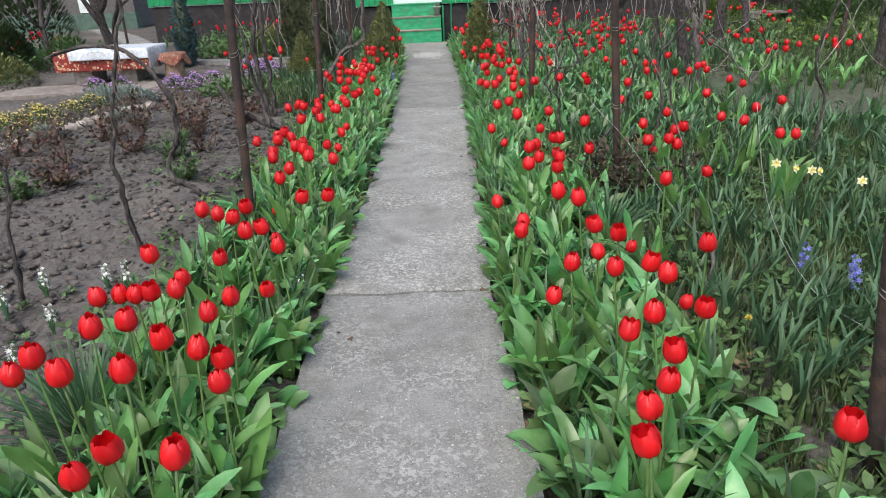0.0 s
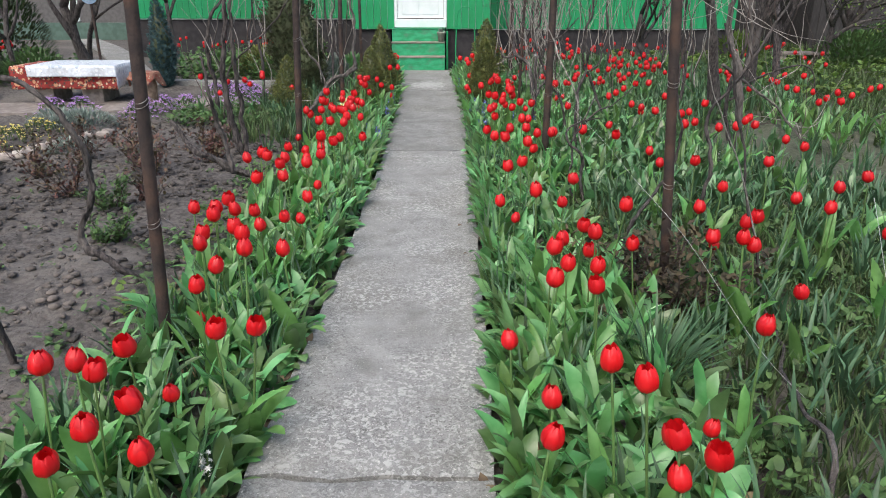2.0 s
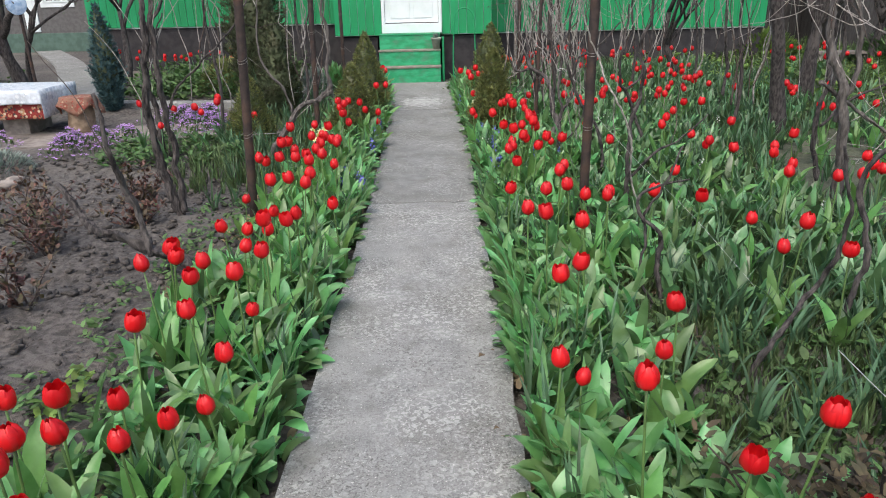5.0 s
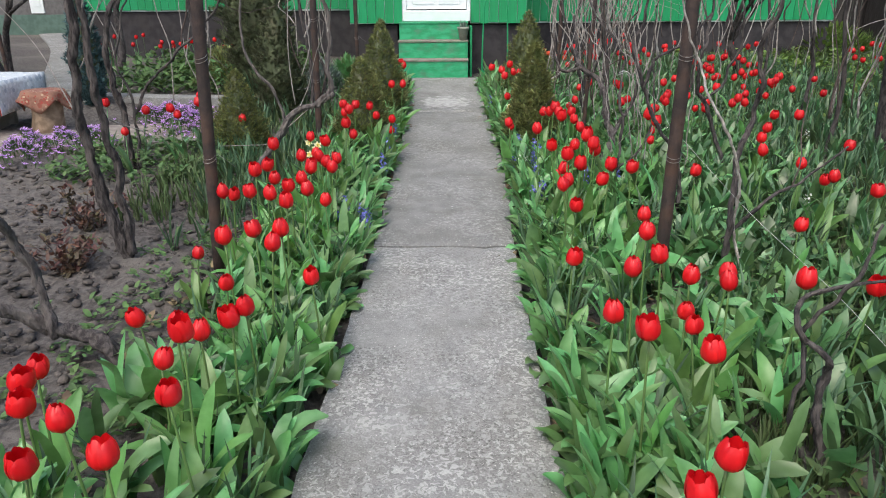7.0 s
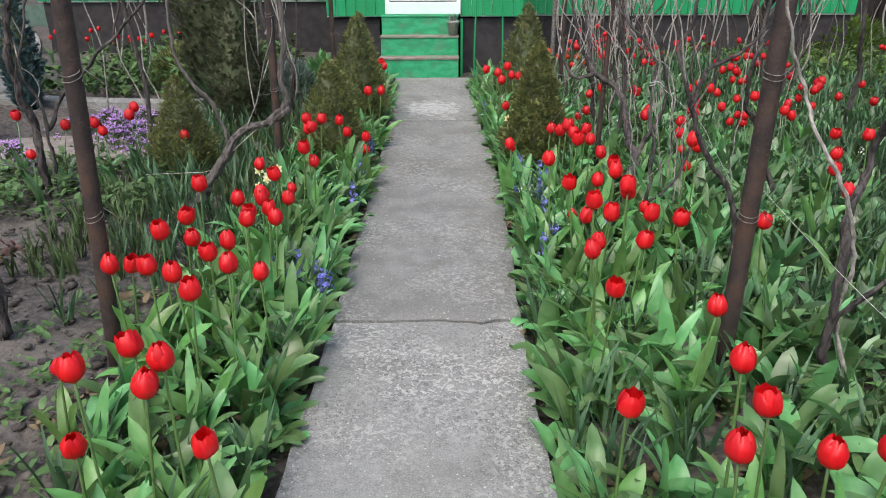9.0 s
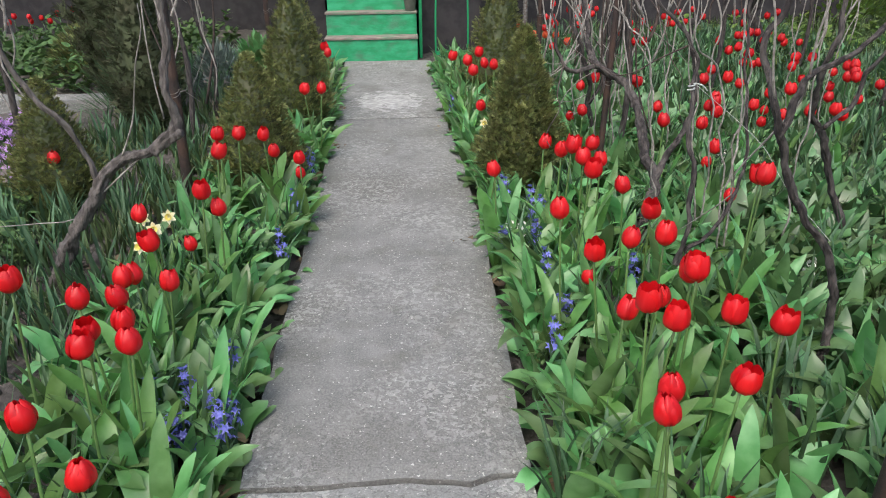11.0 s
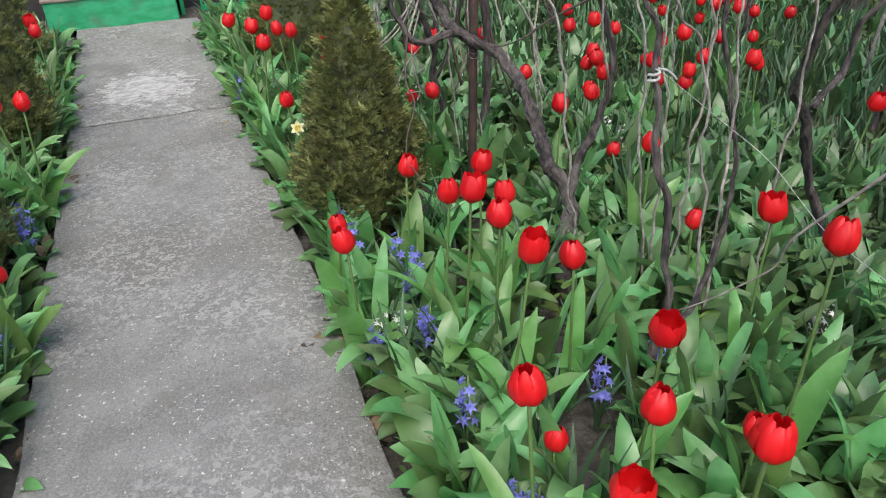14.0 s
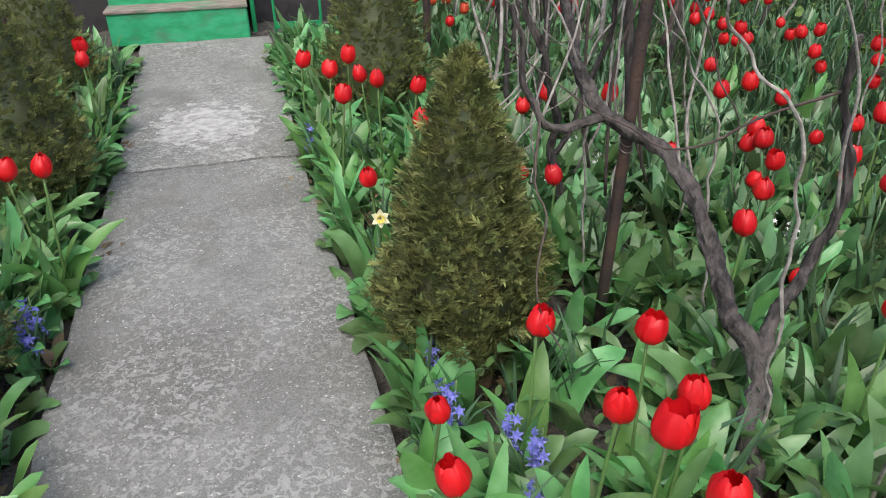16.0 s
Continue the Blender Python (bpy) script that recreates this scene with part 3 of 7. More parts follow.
def build_house():
    house = thing("house", (0, 13.3, 0.1), "long low house clad in bright green vertical boards with white trim", "house")

    base = house
    Y, Z = 13.3, 0.1
    # porch: front wall at y = 13.3
    bm = bmesh.new()
    pierced_wall(bm, -1.39, -0.70, 0.02, 0.14, 0.62, 2.75, ((-1.28, -0.80),), 1.39, 2.4)
    pierced_wall(bm, 0.17, 0.90, 0.02, 0.14, 0.62, 2.75, ((0.28, 0.82),), 1.39, 2.4)
    box(bm, -0.70, 0.17, 0.02, 0.14, 2.65, 2.75)
    part("porch_wall", bm, WHITE_PAINT, base, "white porch wall")
    for x0, x1 in ((-1.39, -1.27), (0.78, 0.90)):
        bm = bmesh.new()
        box(bm, x0, x1, 0.14, 2.4, 0.62, 2.75)
        part("porch_side_wall", bm, GREEN_PAINT, base, "green boarded side of the porch")
    bm = bmesh.new()
    box(bm, -1.32, -0.78, 0.06, 2.2, -0.2, 0.60)
    box(bm, 0.20, 0.82, 0.06, 2.2, -0.2, 0.60)
    part("porch_plinth", bm, PLINTH, base, "dark tarred plinth")
    bm = bmesh.new()
    box(bm, 0.165, 0.195, -0.30, 0.06, -0.15, 0.60, 0.004)
    part("cheek_board", bm, GREEN_PAINT, base)
    board_run(base, "porch_board", -1.39, -0.705, -0.01, 0.63, 1.27, True, 0.115, GREEN_PAINT)
    board_run(base, "porch_board", 0.175, 0.90, -0.01, 0.63, 1.27, True, 0.12, GREEN_PAINT)
    window(base, -1.28, -0.80, 0.005, 1.39, 2.4, 2)
    window(base, 0.28, 0.82, 0.005, 1.39, 2.4, 2)
    for a, b in ((-1.40, -0.705), (0.175, 0.91)):
        bm = bmesh.new()
        box(bm, a, b, -0.025, 0.0, 1.29, 1.36, 0.004)
        part("trim", bm, WHITE_PAINT, base)
    # door
    bm = bmesh.new()
    box(bm, -0.70, -0.655, -0.02, 0.06, 0.66, 2.65, 0.004)
    box(bm, 0.125, 0.17, -0.02, 0.06, 0.66, 2.65, 0.004)
    box(bm, -0.70, 0.17, -0.02, 0.06, 2.58, 2.65, 0.004)
    door_frame = part("door_frame", bm, WHITE_PAINT, base)
    bm = bmesh.new()
    wall_with_hole(bm, -0.65, 0.12, 0.012, 0.05, 0.80, 2.57, (-0.56, 0.03, 1.38, 2.45))
    for x0, x1 in ((-0.57, -0.29), (-0.24, 0.04)):
        box(bm, x0, x1, -0.002, 0.014, 0.86, 1.26, 0.008)
    box(bm, -0.285, -0.245, 0.0, 0.045, 1.36, 2.46, 0.004)
    door = part("door", bm, WHITE_PAINT, base, "closed white panelled door with two panes")
    for x0, x1 in ((-0.56, -0.285), (-0.245, 0.03)):
        bm = bmesh.new()
        box(bm, x0, x1, 0.026, 0.031, 1.38, 2.45)
        part("pane", bm, GLASS, door).visible_shadow = False
    bm = bmesh.new()
    box(bm, -0.56, 0.03, 0.07, 0.08, 1.3, 2.5)
    part("curtain", bm, CURTAIN, door, "pale door curtain")
    bm = bmesh.new()
    bmesh.ops.create_cone(bm, cap_ends=True, segments=12, radius1=0.012, radius2=0.016, depth=0.05, matrix=pose(0.07, -0.012, 1.50, 90))
    box(bm, 0.05, 0.09, 0.004, 0.014, 1.44, 1.56, 0.003)
    part("door_handle", bm, WIRE, door, "small metal door handle")
    bm = bmesh.new()
    box(bm, -0.70, 0.17, -0.07, 0.05, 0.655, 0.785, 0.008)
    part("door_sill", bm, WHITE_PAINT, base, "white door sill")
    # wings, set back
    for name, x0, x1, y, z0, z1 in (("left", -6.02, -1.27, 2.3, 0.715, 1.29), ("right", 0.78, 5.75, 1.75, 0.54, 1.13)):
        bm = bmesh.new()
        n = 4 if name == "left" else 5
        wide = (x1 - x0 - 0.2) / n
        holes = [(x0 + 0.12 + wide * i, x0 + 0.12 + wide * (i + 1) - 0.08) for i in range(n)]
        pierced_wall(bm, x0, x1, y + 0.03, y + 0.18, z0 - 0.02, 2.75, holes, z1 + 0.125, 2.45)
        part("wing_wall", bm, WHITE_PAINT, base, "white wall of the house wing")
        bm = bmesh.new()
        box(bm, x0 + 0.05, x1 - 0.03, y + 0.06, y + 0.3, -0.25, z0 - 0.02)
        part("wing_plinth", bm, PLINTH, base, "dark tarred plinth")
        board_run(base, "wall_board", x0, x1, y, z0, z1, False, 0.125, GREEN_PAINT)
        valance(base, x0, x1, y - 0.025, z1 + 0.02)
        for a, b in holes:
            window(base, a, b, y + 0.01, z1 + 0.125, 2.45, 4)
    bm = bmesh.new()
    box(bm, -6.02, 5.75, 6.5, 6.7, -0.25, 2.75)
    box(bm, -6.02, -5.87, 2.48, 6.5, -0.25, 2.75)
    box(bm, 5.60, 5.75, 1.93, 6.5, -0.25, 2.75)
    part("rear_wall", bm, GREY_RENDER, base)
    bm = bmesh.new()
    v = [bm.verts.new(p) for p in ((-6.3, 1.3, 2.70), (6.0, 1.3, 2.70), (6.0, 4.4, 4.3), (-6.3, 4.4, 4.3), (6.0, 7.0, 2.70), (-6.3, 7.0, 2.70))]
    bm.faces.new((v[0], v[1], v[2], v[3]))
    bm.faces.new((v[3], v[2], v[4], v[5]))
    got = bmesh.ops.extrude_face_region(bm, geom=bm.faces[:])
    bmesh.ops.translate(bm, vec=(0, 0, 0.06), verts=[q for q in got["geom"] if isinstance(q, bmesh.types.BMVert)])
    part("roof", bm, ROOF, base, "grey sheet roof")
    bm = bmesh.new()
    box(bm, -1.6, 1.1, -0.3, 2.6, 2.76, 2.84)
    part("porch_roof", bm, ROOF, base)
    return house


build_house()


def build_steps():
    steps = thing("porch_steps", (0, 12.70, lift(12.7)), "three worn green-painted wooden steps up to the door", "steps")
    for i in range(3):
        y, z, rise = i * 0.20, i * 0.212, 0.212
        bm = bmesh.new()
        box(bm, -0.735, 0.135, y, y + 0.03, z - 0.01, z + rise - 0.021, 0.004)
        for v in bm.verts:
            v.co.y += 0.004 * noise.noise(v.co * 6)
            v.co.z += 0.006 * noise.noise(v.co * 3 + Vector((i, 0, 0)))
        part("riser", bm, STEP_PAINT, steps)
        bm = bmesh.new()
        box(bm, -0.745, 0.145, y - 0.012, y + 0.24, z + rise - 0.020, z + rise, 0.005)
        bmesh.ops.subdivide_edges(bm, edges=bm.edges[:], cuts=2)
        for v in bm.verts:
            v.co.z += 0.004 * noise.noise(v.co * 5)
        part("tread", bm, TREAD_MAT if i < 2 else STEP_PAINT, steps, "worn red-brown tread" if i < 2 else "")
    for x in (-0.74, 0.12):
        bm = bmesh.new()
        box(bm, x + 0.004, x + 0.022, 0.035, 0.59, -0.02, 0.17)
        box(bm, x + 0.004, x + 0.022, 0.235, 0.59, 0.17, 0.38)
        part("side_board", bm, STEP_PAINT, steps)


build_steps()


def build_pot():
    pot = thing("flower_pot", (0.08, 12.97, lift(12.7) + 0.424), "small grey-green pot with a pale spiky plant on the step", "flower pot")
    bm = bmesh.new()
    profile = [(0.045, 0.0), (0.065, 0.13), (0.075, 0.135), (0.075, 0.16), (0.062, 0.16), (0.055, 0.12), (0.0, 0.12)]
    rings = []
    for r, z in profile:
        rings.append([bm.verts.new((max(r, 0.001) * math.cos(a), max(r, 0.001) * math.sin(a), z)) for a in np.linspace(0, 2 * math.pi, 17)[:-1]])
    for a, b in zip(rings, rings[1:]):
        for k in range(16):
            bm.faces.new((a[k], a[(k + 1) % 16], b[(k + 1) % 16], b[k]))
    bm.faces.new(rings[0][::-1])
    part("pot", bm, TERRACOTTA, pot, smooth=True)
    h = Heap()
    for i in range(30):
        h.add(*leaf_geo(rnd.uniform(0.07, 0.13), 0.014, rnd.uniform(0, 0.4), rnd.uniform(0.3, 1.5), n=4), spin(rnd.uniform(-.03, .03), rnd.uniform(-.03, .03), 0.12, rnd.uniform(0, 6.28)))
    link_mesh("leaves", h.mesh("leaves"), GREY_LEAF, pot)


build_pot()


def build_hoop():
    z = lift(12.8) - 0.04
    hoop = thing("plant_support", (0.47, 12.72, z), "thin green-painted hoop support standing beside the steps", "plant support")
    pts = [(-0.155, 0, 0), (-0.155, 0, 0.4), (-0.14, 0, 0.82)] + [(-0.14 * math.cos(a), 0, 0.85 + 0.17 * math.sin(a)) for a in np.linspace(0.3, math.pi - 0.3, 7)] + [(0.14, 0, 0.82), (0.155, 0, 0.4), (0.155, 0, 0)]
    tube_part("hoop", pts, 0.009, 0.009, GREEN_PAINT, hoop, steps=3)
    bm = bmesh.new()
    box(bm, -0.155, 0.155, -0.008, 0.012, 0.075, 0.115, 0.003)
    part("crossbar", bm, GREEN_PAINT, hoop)


build_hoop()

gas = thing("gas_pipe", (1.22, 13.0, 0.05), "grey upright steel pipe in front of the plinth", "pipe")
tube_part("pipe", [(0, 0, -0.1), (0, 0, 1.5), (0, 0, 2.6)], 0.025, 0.025, WIRE, gas, sides=12)
bm = bmesh.new()
box(bm, -0.04, 0.04, -0.03, 0.30, 1.5, 1.54, 0.004)
part("bracket", bm, WIRE, gas)


# ---- the grey house further back, its path, and the yard's back ----
def build_grey_house():
    h = thing("grey_house", (-9.85, 21.0, 0.1), "small grey rendered house with a white window and door", "house")
    bm = bmesh.new()
    wall_with_hole(bm, -4.0, 1.35, 0, 0.25, 0.42, 3.0, (0.33, 0.98, 1.15, 2.3))
    part("wall", bm, GREY_RENDER, h)
    bm = bmesh.new()
    box(bm, -4.0, -3.8, 0.25, 5, 0, 3.0)
    box(bm, 1.15, 1.35, 0.25, 5, 0, 3.0)
    box(bm, -3.8, 1.15, 4.8, 5, 0, 3.0)
    part("rear_wall", bm, GREY_RENDER, h)
    bm = bmesh.new()
    box(bm, -4.0, 1.38, -0.06, 0.3, -0.2, 0.42, 0.01)
    part("plinth", bm, PALE_GREEN, h, "pale green plinth")
    window(h, 0.33, 0.98, 0.02, 1.15, 2.3, 3)
    bm = bmesh.new()
    for a in ((0.24, 0.33), (0.98, 1.07)):
        box(bm, a[0], a[1], -0.02, 0.02, 1.05, 2.4, 0.004)
    box(bm, 0.24, 1.07, -0.02, 0.02, 2.3, 2.4, 0.004)
    box(bm, 0.24, 1.07, -0.03, 0.02, 1.03, 1.15, 0.004)
    part("trim", bm, WHITE_PAINT, h)
    bm = bmesh.new()
    box(bm, -0.20, 0.12, -0.03, 0.03, 0.45, 2.5, 0.01)
    box(bm, -0.13, 0.05, -0.045, -0.02, 0.6, 1.3, 0.008)
    part("door", bm, WHITE_PAINT, h, "white door")
    bm = bmesh.new()
    v = [bm.verts.new(p) for p in ((-4.4, -0.5, 2.9), (1.8, -0.5, 2.9), (1.8, 2.5, 4.6), (-4.4, 2.5, 4.6), (1.8, 5.5, 2.9), (-4.4, 5.5, 2.9))]
    bm.faces.new((v[0], v[1], v[2], v[3]))
    bm.faces.new((v[3], v[2], v[4], v[5]))
    got = bmesh.ops.extrude_face_region(bm, geom=bm.faces[:])
    bmesh.ops.translate(bm, vec=(0, 0, 0.07), verts=[q for q in got["geom"] if isinstance(q, bmesh.types.BMVert)])
    part("roof", bm, ROOF, h)


build_grey_house()


def ribbon_path(name, centre, half, thick, label, mat=CONCRETE, category="path"):
    pts = smooth_path([(x, y, 0) for x, y in centre], 6)
    bm = bmesh.new()
    rows = []
    for i, p in enumerate(pts):
        d = (pts[min(i + 1, len(pts) - 1)] - pts[max(i - 1, 0)]).normalized()
        s = Vector((-d.y, d.x, 0))
        rows.append([bm.verts.new((*(p + s * half * k).xy, lift(p.y) + thick)) for k in (1, 0.33, -0.33, -1)])
    for a, b in zip(rows, rows[1:]):
        for k in range(3):
            bm.faces.new((a[k], a[k + 1], b[k + 1], b[k]))
    got = bmesh.ops.extrude_edge_only(bm, edges=[e for e in bm.edges if e.is_boundary])
    bmesh.ops.translate(bm, vec=(0, 0, -0.1), verts=[v for v in got["geom"] if isinstance(v, bmesh.types.BMVert)])
    bmesh.ops.recalc_face_normals(bm, faces=bm.faces[:])
    ob = part(name, bm, mat, None)
    tagged(ob, label, category, kind="structure")


ribbon_path("side_path", [(-4.55, 11.9), (-5.2, 13.2), (-7.2, 17.0), (-9.5, 20.7)], 0.27, 0.0, "grey concrete side path to the grey house")
ribbon_path("cross_path", [(-2.2, 11.35), (-3.0, 11.35), (-4.4, 11.6)], 0.12, 0.015, "narrow concrete kerb strip across the yard")
ribbon_path("trodden_yard", [(-2.0, 9.95), (-3.0, 9.75), (-4.3, 9.5), (-6.0, 9.3)], 0.42, -0.02, "trodden pale earth in front of the low table", EARTH, "earth")


def build_fence():
    fence = thing("back_fence", (0, 0, 0), "dark weathered board fence closing the yard", "fence", kind="structure")
    h = Heap()
    h.add(*board_geo(0.16, -0.1, 1.9, 0.025, False))
    mesh = h.mesh("board", smooth=False)
    mesh.materials.append(DARK_FENCE)
    x = 6.2
    while x < 22:
        ob = link_mesh("board", mesh, None, fence)
        ob.location = (x, 19.0 + rnd.uniform(-0.01, 0.01), rnd.uniform(-0.08, 0.08) + 0.1)
        x += 0.168
    y = 3.0
    while y < 19:
        ob = link_mesh("board", mesh, None, fence)
        ob.location = (-13.5, y, rnd.uniform(-0.08, 0.08) + 0.1)
        ob.rotation_euler = (0, 0, radians(90))
        y += 0.168
    for a, b, c, d in ((6.1, 22.1, 19.03, 19.08), ):
        for z in (0.5, 1.5):
            bm = bmesh.new()
            box(bm, a, b, c, d, z, z + 0.08)
            part("rail", bm, DARK_FENCE, fence)


build_fence()


def build_shed():
    s = thing("shed", (10.5, 17.2, 0.1), "dark wooden shed behind the fruit trees", "shed")
    bm = bmesh.new()
    box(bm, -2.2, 2.2, 0.03, 1.6, -0.2, 2.0)
    part("wall", bm, DARK_FENCE, s)
    board_run(s, "board", -2.2, 2.2, 0.0, -0.1, 2.0, False, 0.17, DARK_FENCE)
    bm = bmesh.new()
    box(bm, -2.4, 2.4, -0.2, 1.8, 2.0, 2.06)
    part("roof", bm, ROOF, s)


build_shed()

plank = thing("board_bench", (6.4, 13.7, 0.12), "low weathered board on blocks at the garden's edge", "bench")
bm = bmesh.new()
box(bm, -0.45, 0.45, -0.15, 0.15, 0.16, 0.20, 0.006)
part("plank", bm, WOOD_GREY, plank)
for x in (-0.35, 0.35):
    bm = bmesh.new()
    box(bm, x - 0.08, x + 0.08, -0.12, 0.12, -0.2, 0.16, 0.01)
    part("block", bm, STONE, plank)


# ---- the low table with its cloths, and the stool ----
TX0, TX1, TY0, TY1, TZ = -5.15, -3.90, 9.72, 10.42, 0.42


def build_table():
    t = thing("low_table", (TX0, TY0, lift(10.0)), "low plank table on two grey block legs", "table")
    w, d = TX1 - TX0, TY1 - TY0
    bm = bmesh.new()
    box(bm, 0.03, w - 0.03, 0.03, d - 0.03, TZ - 0.05, TZ - 0.012, 0.005)
    part("tabletop", bm, WOOD_GREY, t)
    for x in (0.28, w - 0.36):
        bm = bmesh.new()
        box(bm, x - 0.13, x + 0.13, 0.12, d - 0.12, -0.08, TZ - 0.05, 0.012)
        part("leg", bm, STONE, t, "grey block leg")


def drape(name, x0, x1, y0, y1, z, drops, mat, label, category):
    """A cloth over a flat top, hanging with folds on the sides given as front, back, left and right lengths."""
    front, back, left, right = drops
    us = np.concatenate([np.linspace(-left, 0, 7)[:-1] if left else [], np.linspace(0, x1 - x0, 31), (x1 - x0) + np.linspace(0, right, 7)[1:] if right else []])
    vs = np.concatenate([np.linspace(-front, 0, 9)[:-1] if front else [], np.linspace(0, y1 - y0, 13), (y1 - y0) + np.linspace(0, back, 7)[1:] if back else []])
    verts = []
    for v in vs:
        for u in us:
            dx = max(0, -u, u - (x1 - x0))
            dy = max(0, -v, v - (y1 - y0))
            x = x0 + min(max(u, 0), x1 - x0)
            y = y0 + min(max(v, 0), y1 - y0)
            hang = max(dx, dy)
            ripple = 0.018 * math.sin(x * 17 + y * 11 + 1.3 * math.sin(x * 5)) * min(1, hang / 0.12)
            if v < 0:
                y -= 0.012 + ripple + 0.05 * dy
            if u > x1 - x0:
                x += 0.012 + ripple
            if u < 0:
                x -= 0.012 + ripple
            verts.append((x - x0, y - y0, z - hang + 0.004 * noise.noise(Vector((u * 6, v * 6, 1)))))
    nu = len(us)
    faces = [(j * nu + i, j * nu + i + 1, (j + 1) * nu + i + 1, (j + 1) * nu + i) for j in range(len(vs) - 1) for i in range(nu - 1)]
    mesh = bpy.data.meshes.new(name)
    mesh.from_pydata(verts, [], faces)
    mesh.shade_smooth()
    ob = link_mesh(name, mesh, mat)
    ob.location = (x0, y0, lift(y0))
    mod = ob.modifiers.new("thickness", "SOLIDIFY")
    mod.thickness = 0.004
    tagged(ob, label, category)


build_table()
drape("carpet", TX0, TX1, TY0, TY1, TZ, (0.27, 0.1, 0.12, 0.16), RED_CLOTH, "red patterned carpet hanging over the low table", "carpet")
drape("tablecloth", TX0 + 0.22, TX1 + 0.035, TY0 - 0.05, TY1, TZ + 0.012, (0.13, 0.0, 0.0, 0.27), WHITE_CLOTH, "white printed oilcloth spread over the table", "tablecloth")


def build_stool():
    s = thing("stump_stool", (-3.62, 9.92, lift(9.9) - 0.04), "sawn log stool under a tan patterned cloth", "stool")
    bm = bmesh.new()
    bmesh.ops.create_cone(bm, cap_ends=True, segments=14, radius1=0.135, radius2=0.12, depth=0.36, matrix=pose(0, 0, 0.17))
    bmesh.ops.subdivide_edges(bm, edges=[e for e in bm.edges if abs(e.verts[0].co.z - e.verts[1].co.z) > 0.2], cuts=4)
    for v in bm.verts:
        v.co += Vector((v.co.x, v.co.y, 0)) * 0.16 * noise.noise(v.co * 9)
    part("log", bm, STUMP_MAT, s, smooth=True)
    verts, faces = [(0, 0, 0.372)], []
    for j in range(1, 9):
        for k in range(28):
            a = 2 * math.pi * k / 28
            r = 0.16 * min(1, j / 4) + 0.008 * max(0, j - 4) * (1 + math.sin(5 * a))
            z = 0.37 - 0.028 * max(0, j - 4) * (1.1 + 0.5 * math.sin(4 * a + 1))
            verts.append((r * math.cos(a) * 1.1, r * math.sin(a), z))
    for k in range(28):
        faces.append((0, 1 + k, 1 + (k + 1) % 28))
    for j in range(7):
        for k in range(28):
            a, b = 1 + j * 28 + k, 1 + j * 28 + (k + 1) % 28
            faces.append((a, a + 28, b + 28, b))
    h = Heap()
    h.add(verts, faces)
    ob = link_mesh("stool_cloth", h.mesh("stool_cloth"), TAN_CLOTH)
    ob.location = (-3.62, 9.92, lift(9.9) - 0.04)
    ob.modifiers.new("thickness", "SOLIDIFY").thickness = 0.006
    tagged(ob, "tan patterned cloth thrown over the log stool", "cloth")


build_stool()


# ---- trellis poles ----
def build_pole(x, y, height, lean, rad):
    z = lift(y) - 0.1
    p = thing("trellis_pole", (x, y, z), "rusty brown steel trellis pole set in the bed", "pole", "trellis poles")
    tube_part("pipe", [(0, 0, 0), (lean * 0.5, 0.005, height / 2), (lean, 0, height)], rad, rad * 0.97, RUST, p, sides=16)
    for z in (0.62, 1.05, 1.5):
        pts = []
        for k in range(22):
            a = k * 0.62
            pts.append((lean * z / height + (rad + 0.0015) * math.cos(a), (rad + 0.0015) * math.sin(a), z + 0.0016 * k + 0.012 * math.sin(a)))
        pts.append((lean * z / height + 0.10, 0.03, z - 0.03))
        tube_part("wire_wrap", pts, 0.0014, 0.0014, WIRE, p, "twist of tie wire", sides=5, steps=2)


for spec in ((-1.02, 3.48, 2.3, 0.10, 0.023), (-1.14, 6.85, 2.3, 0.10, 0.027), (-1.06, 9.06, 2.3, 0.05, 0.024), (1.08, 4.0, 2.4, -0.16, 0.022),
             (0.93, 6.84, 2.3, 0.02, 0.029), (0.95, 9.12, 2.3, 0.06, 0.0150), (1.15, 1.5, 2.3, -0.25, 0.023), (-1.15, 12.1, 2.3, 0.0, 0.022), (1.1, 11.6, 2.3, 0.0, 0.022), (4.55, 8.05, 1.5, 0.12, 0.022)):
    build_pole(*spec)


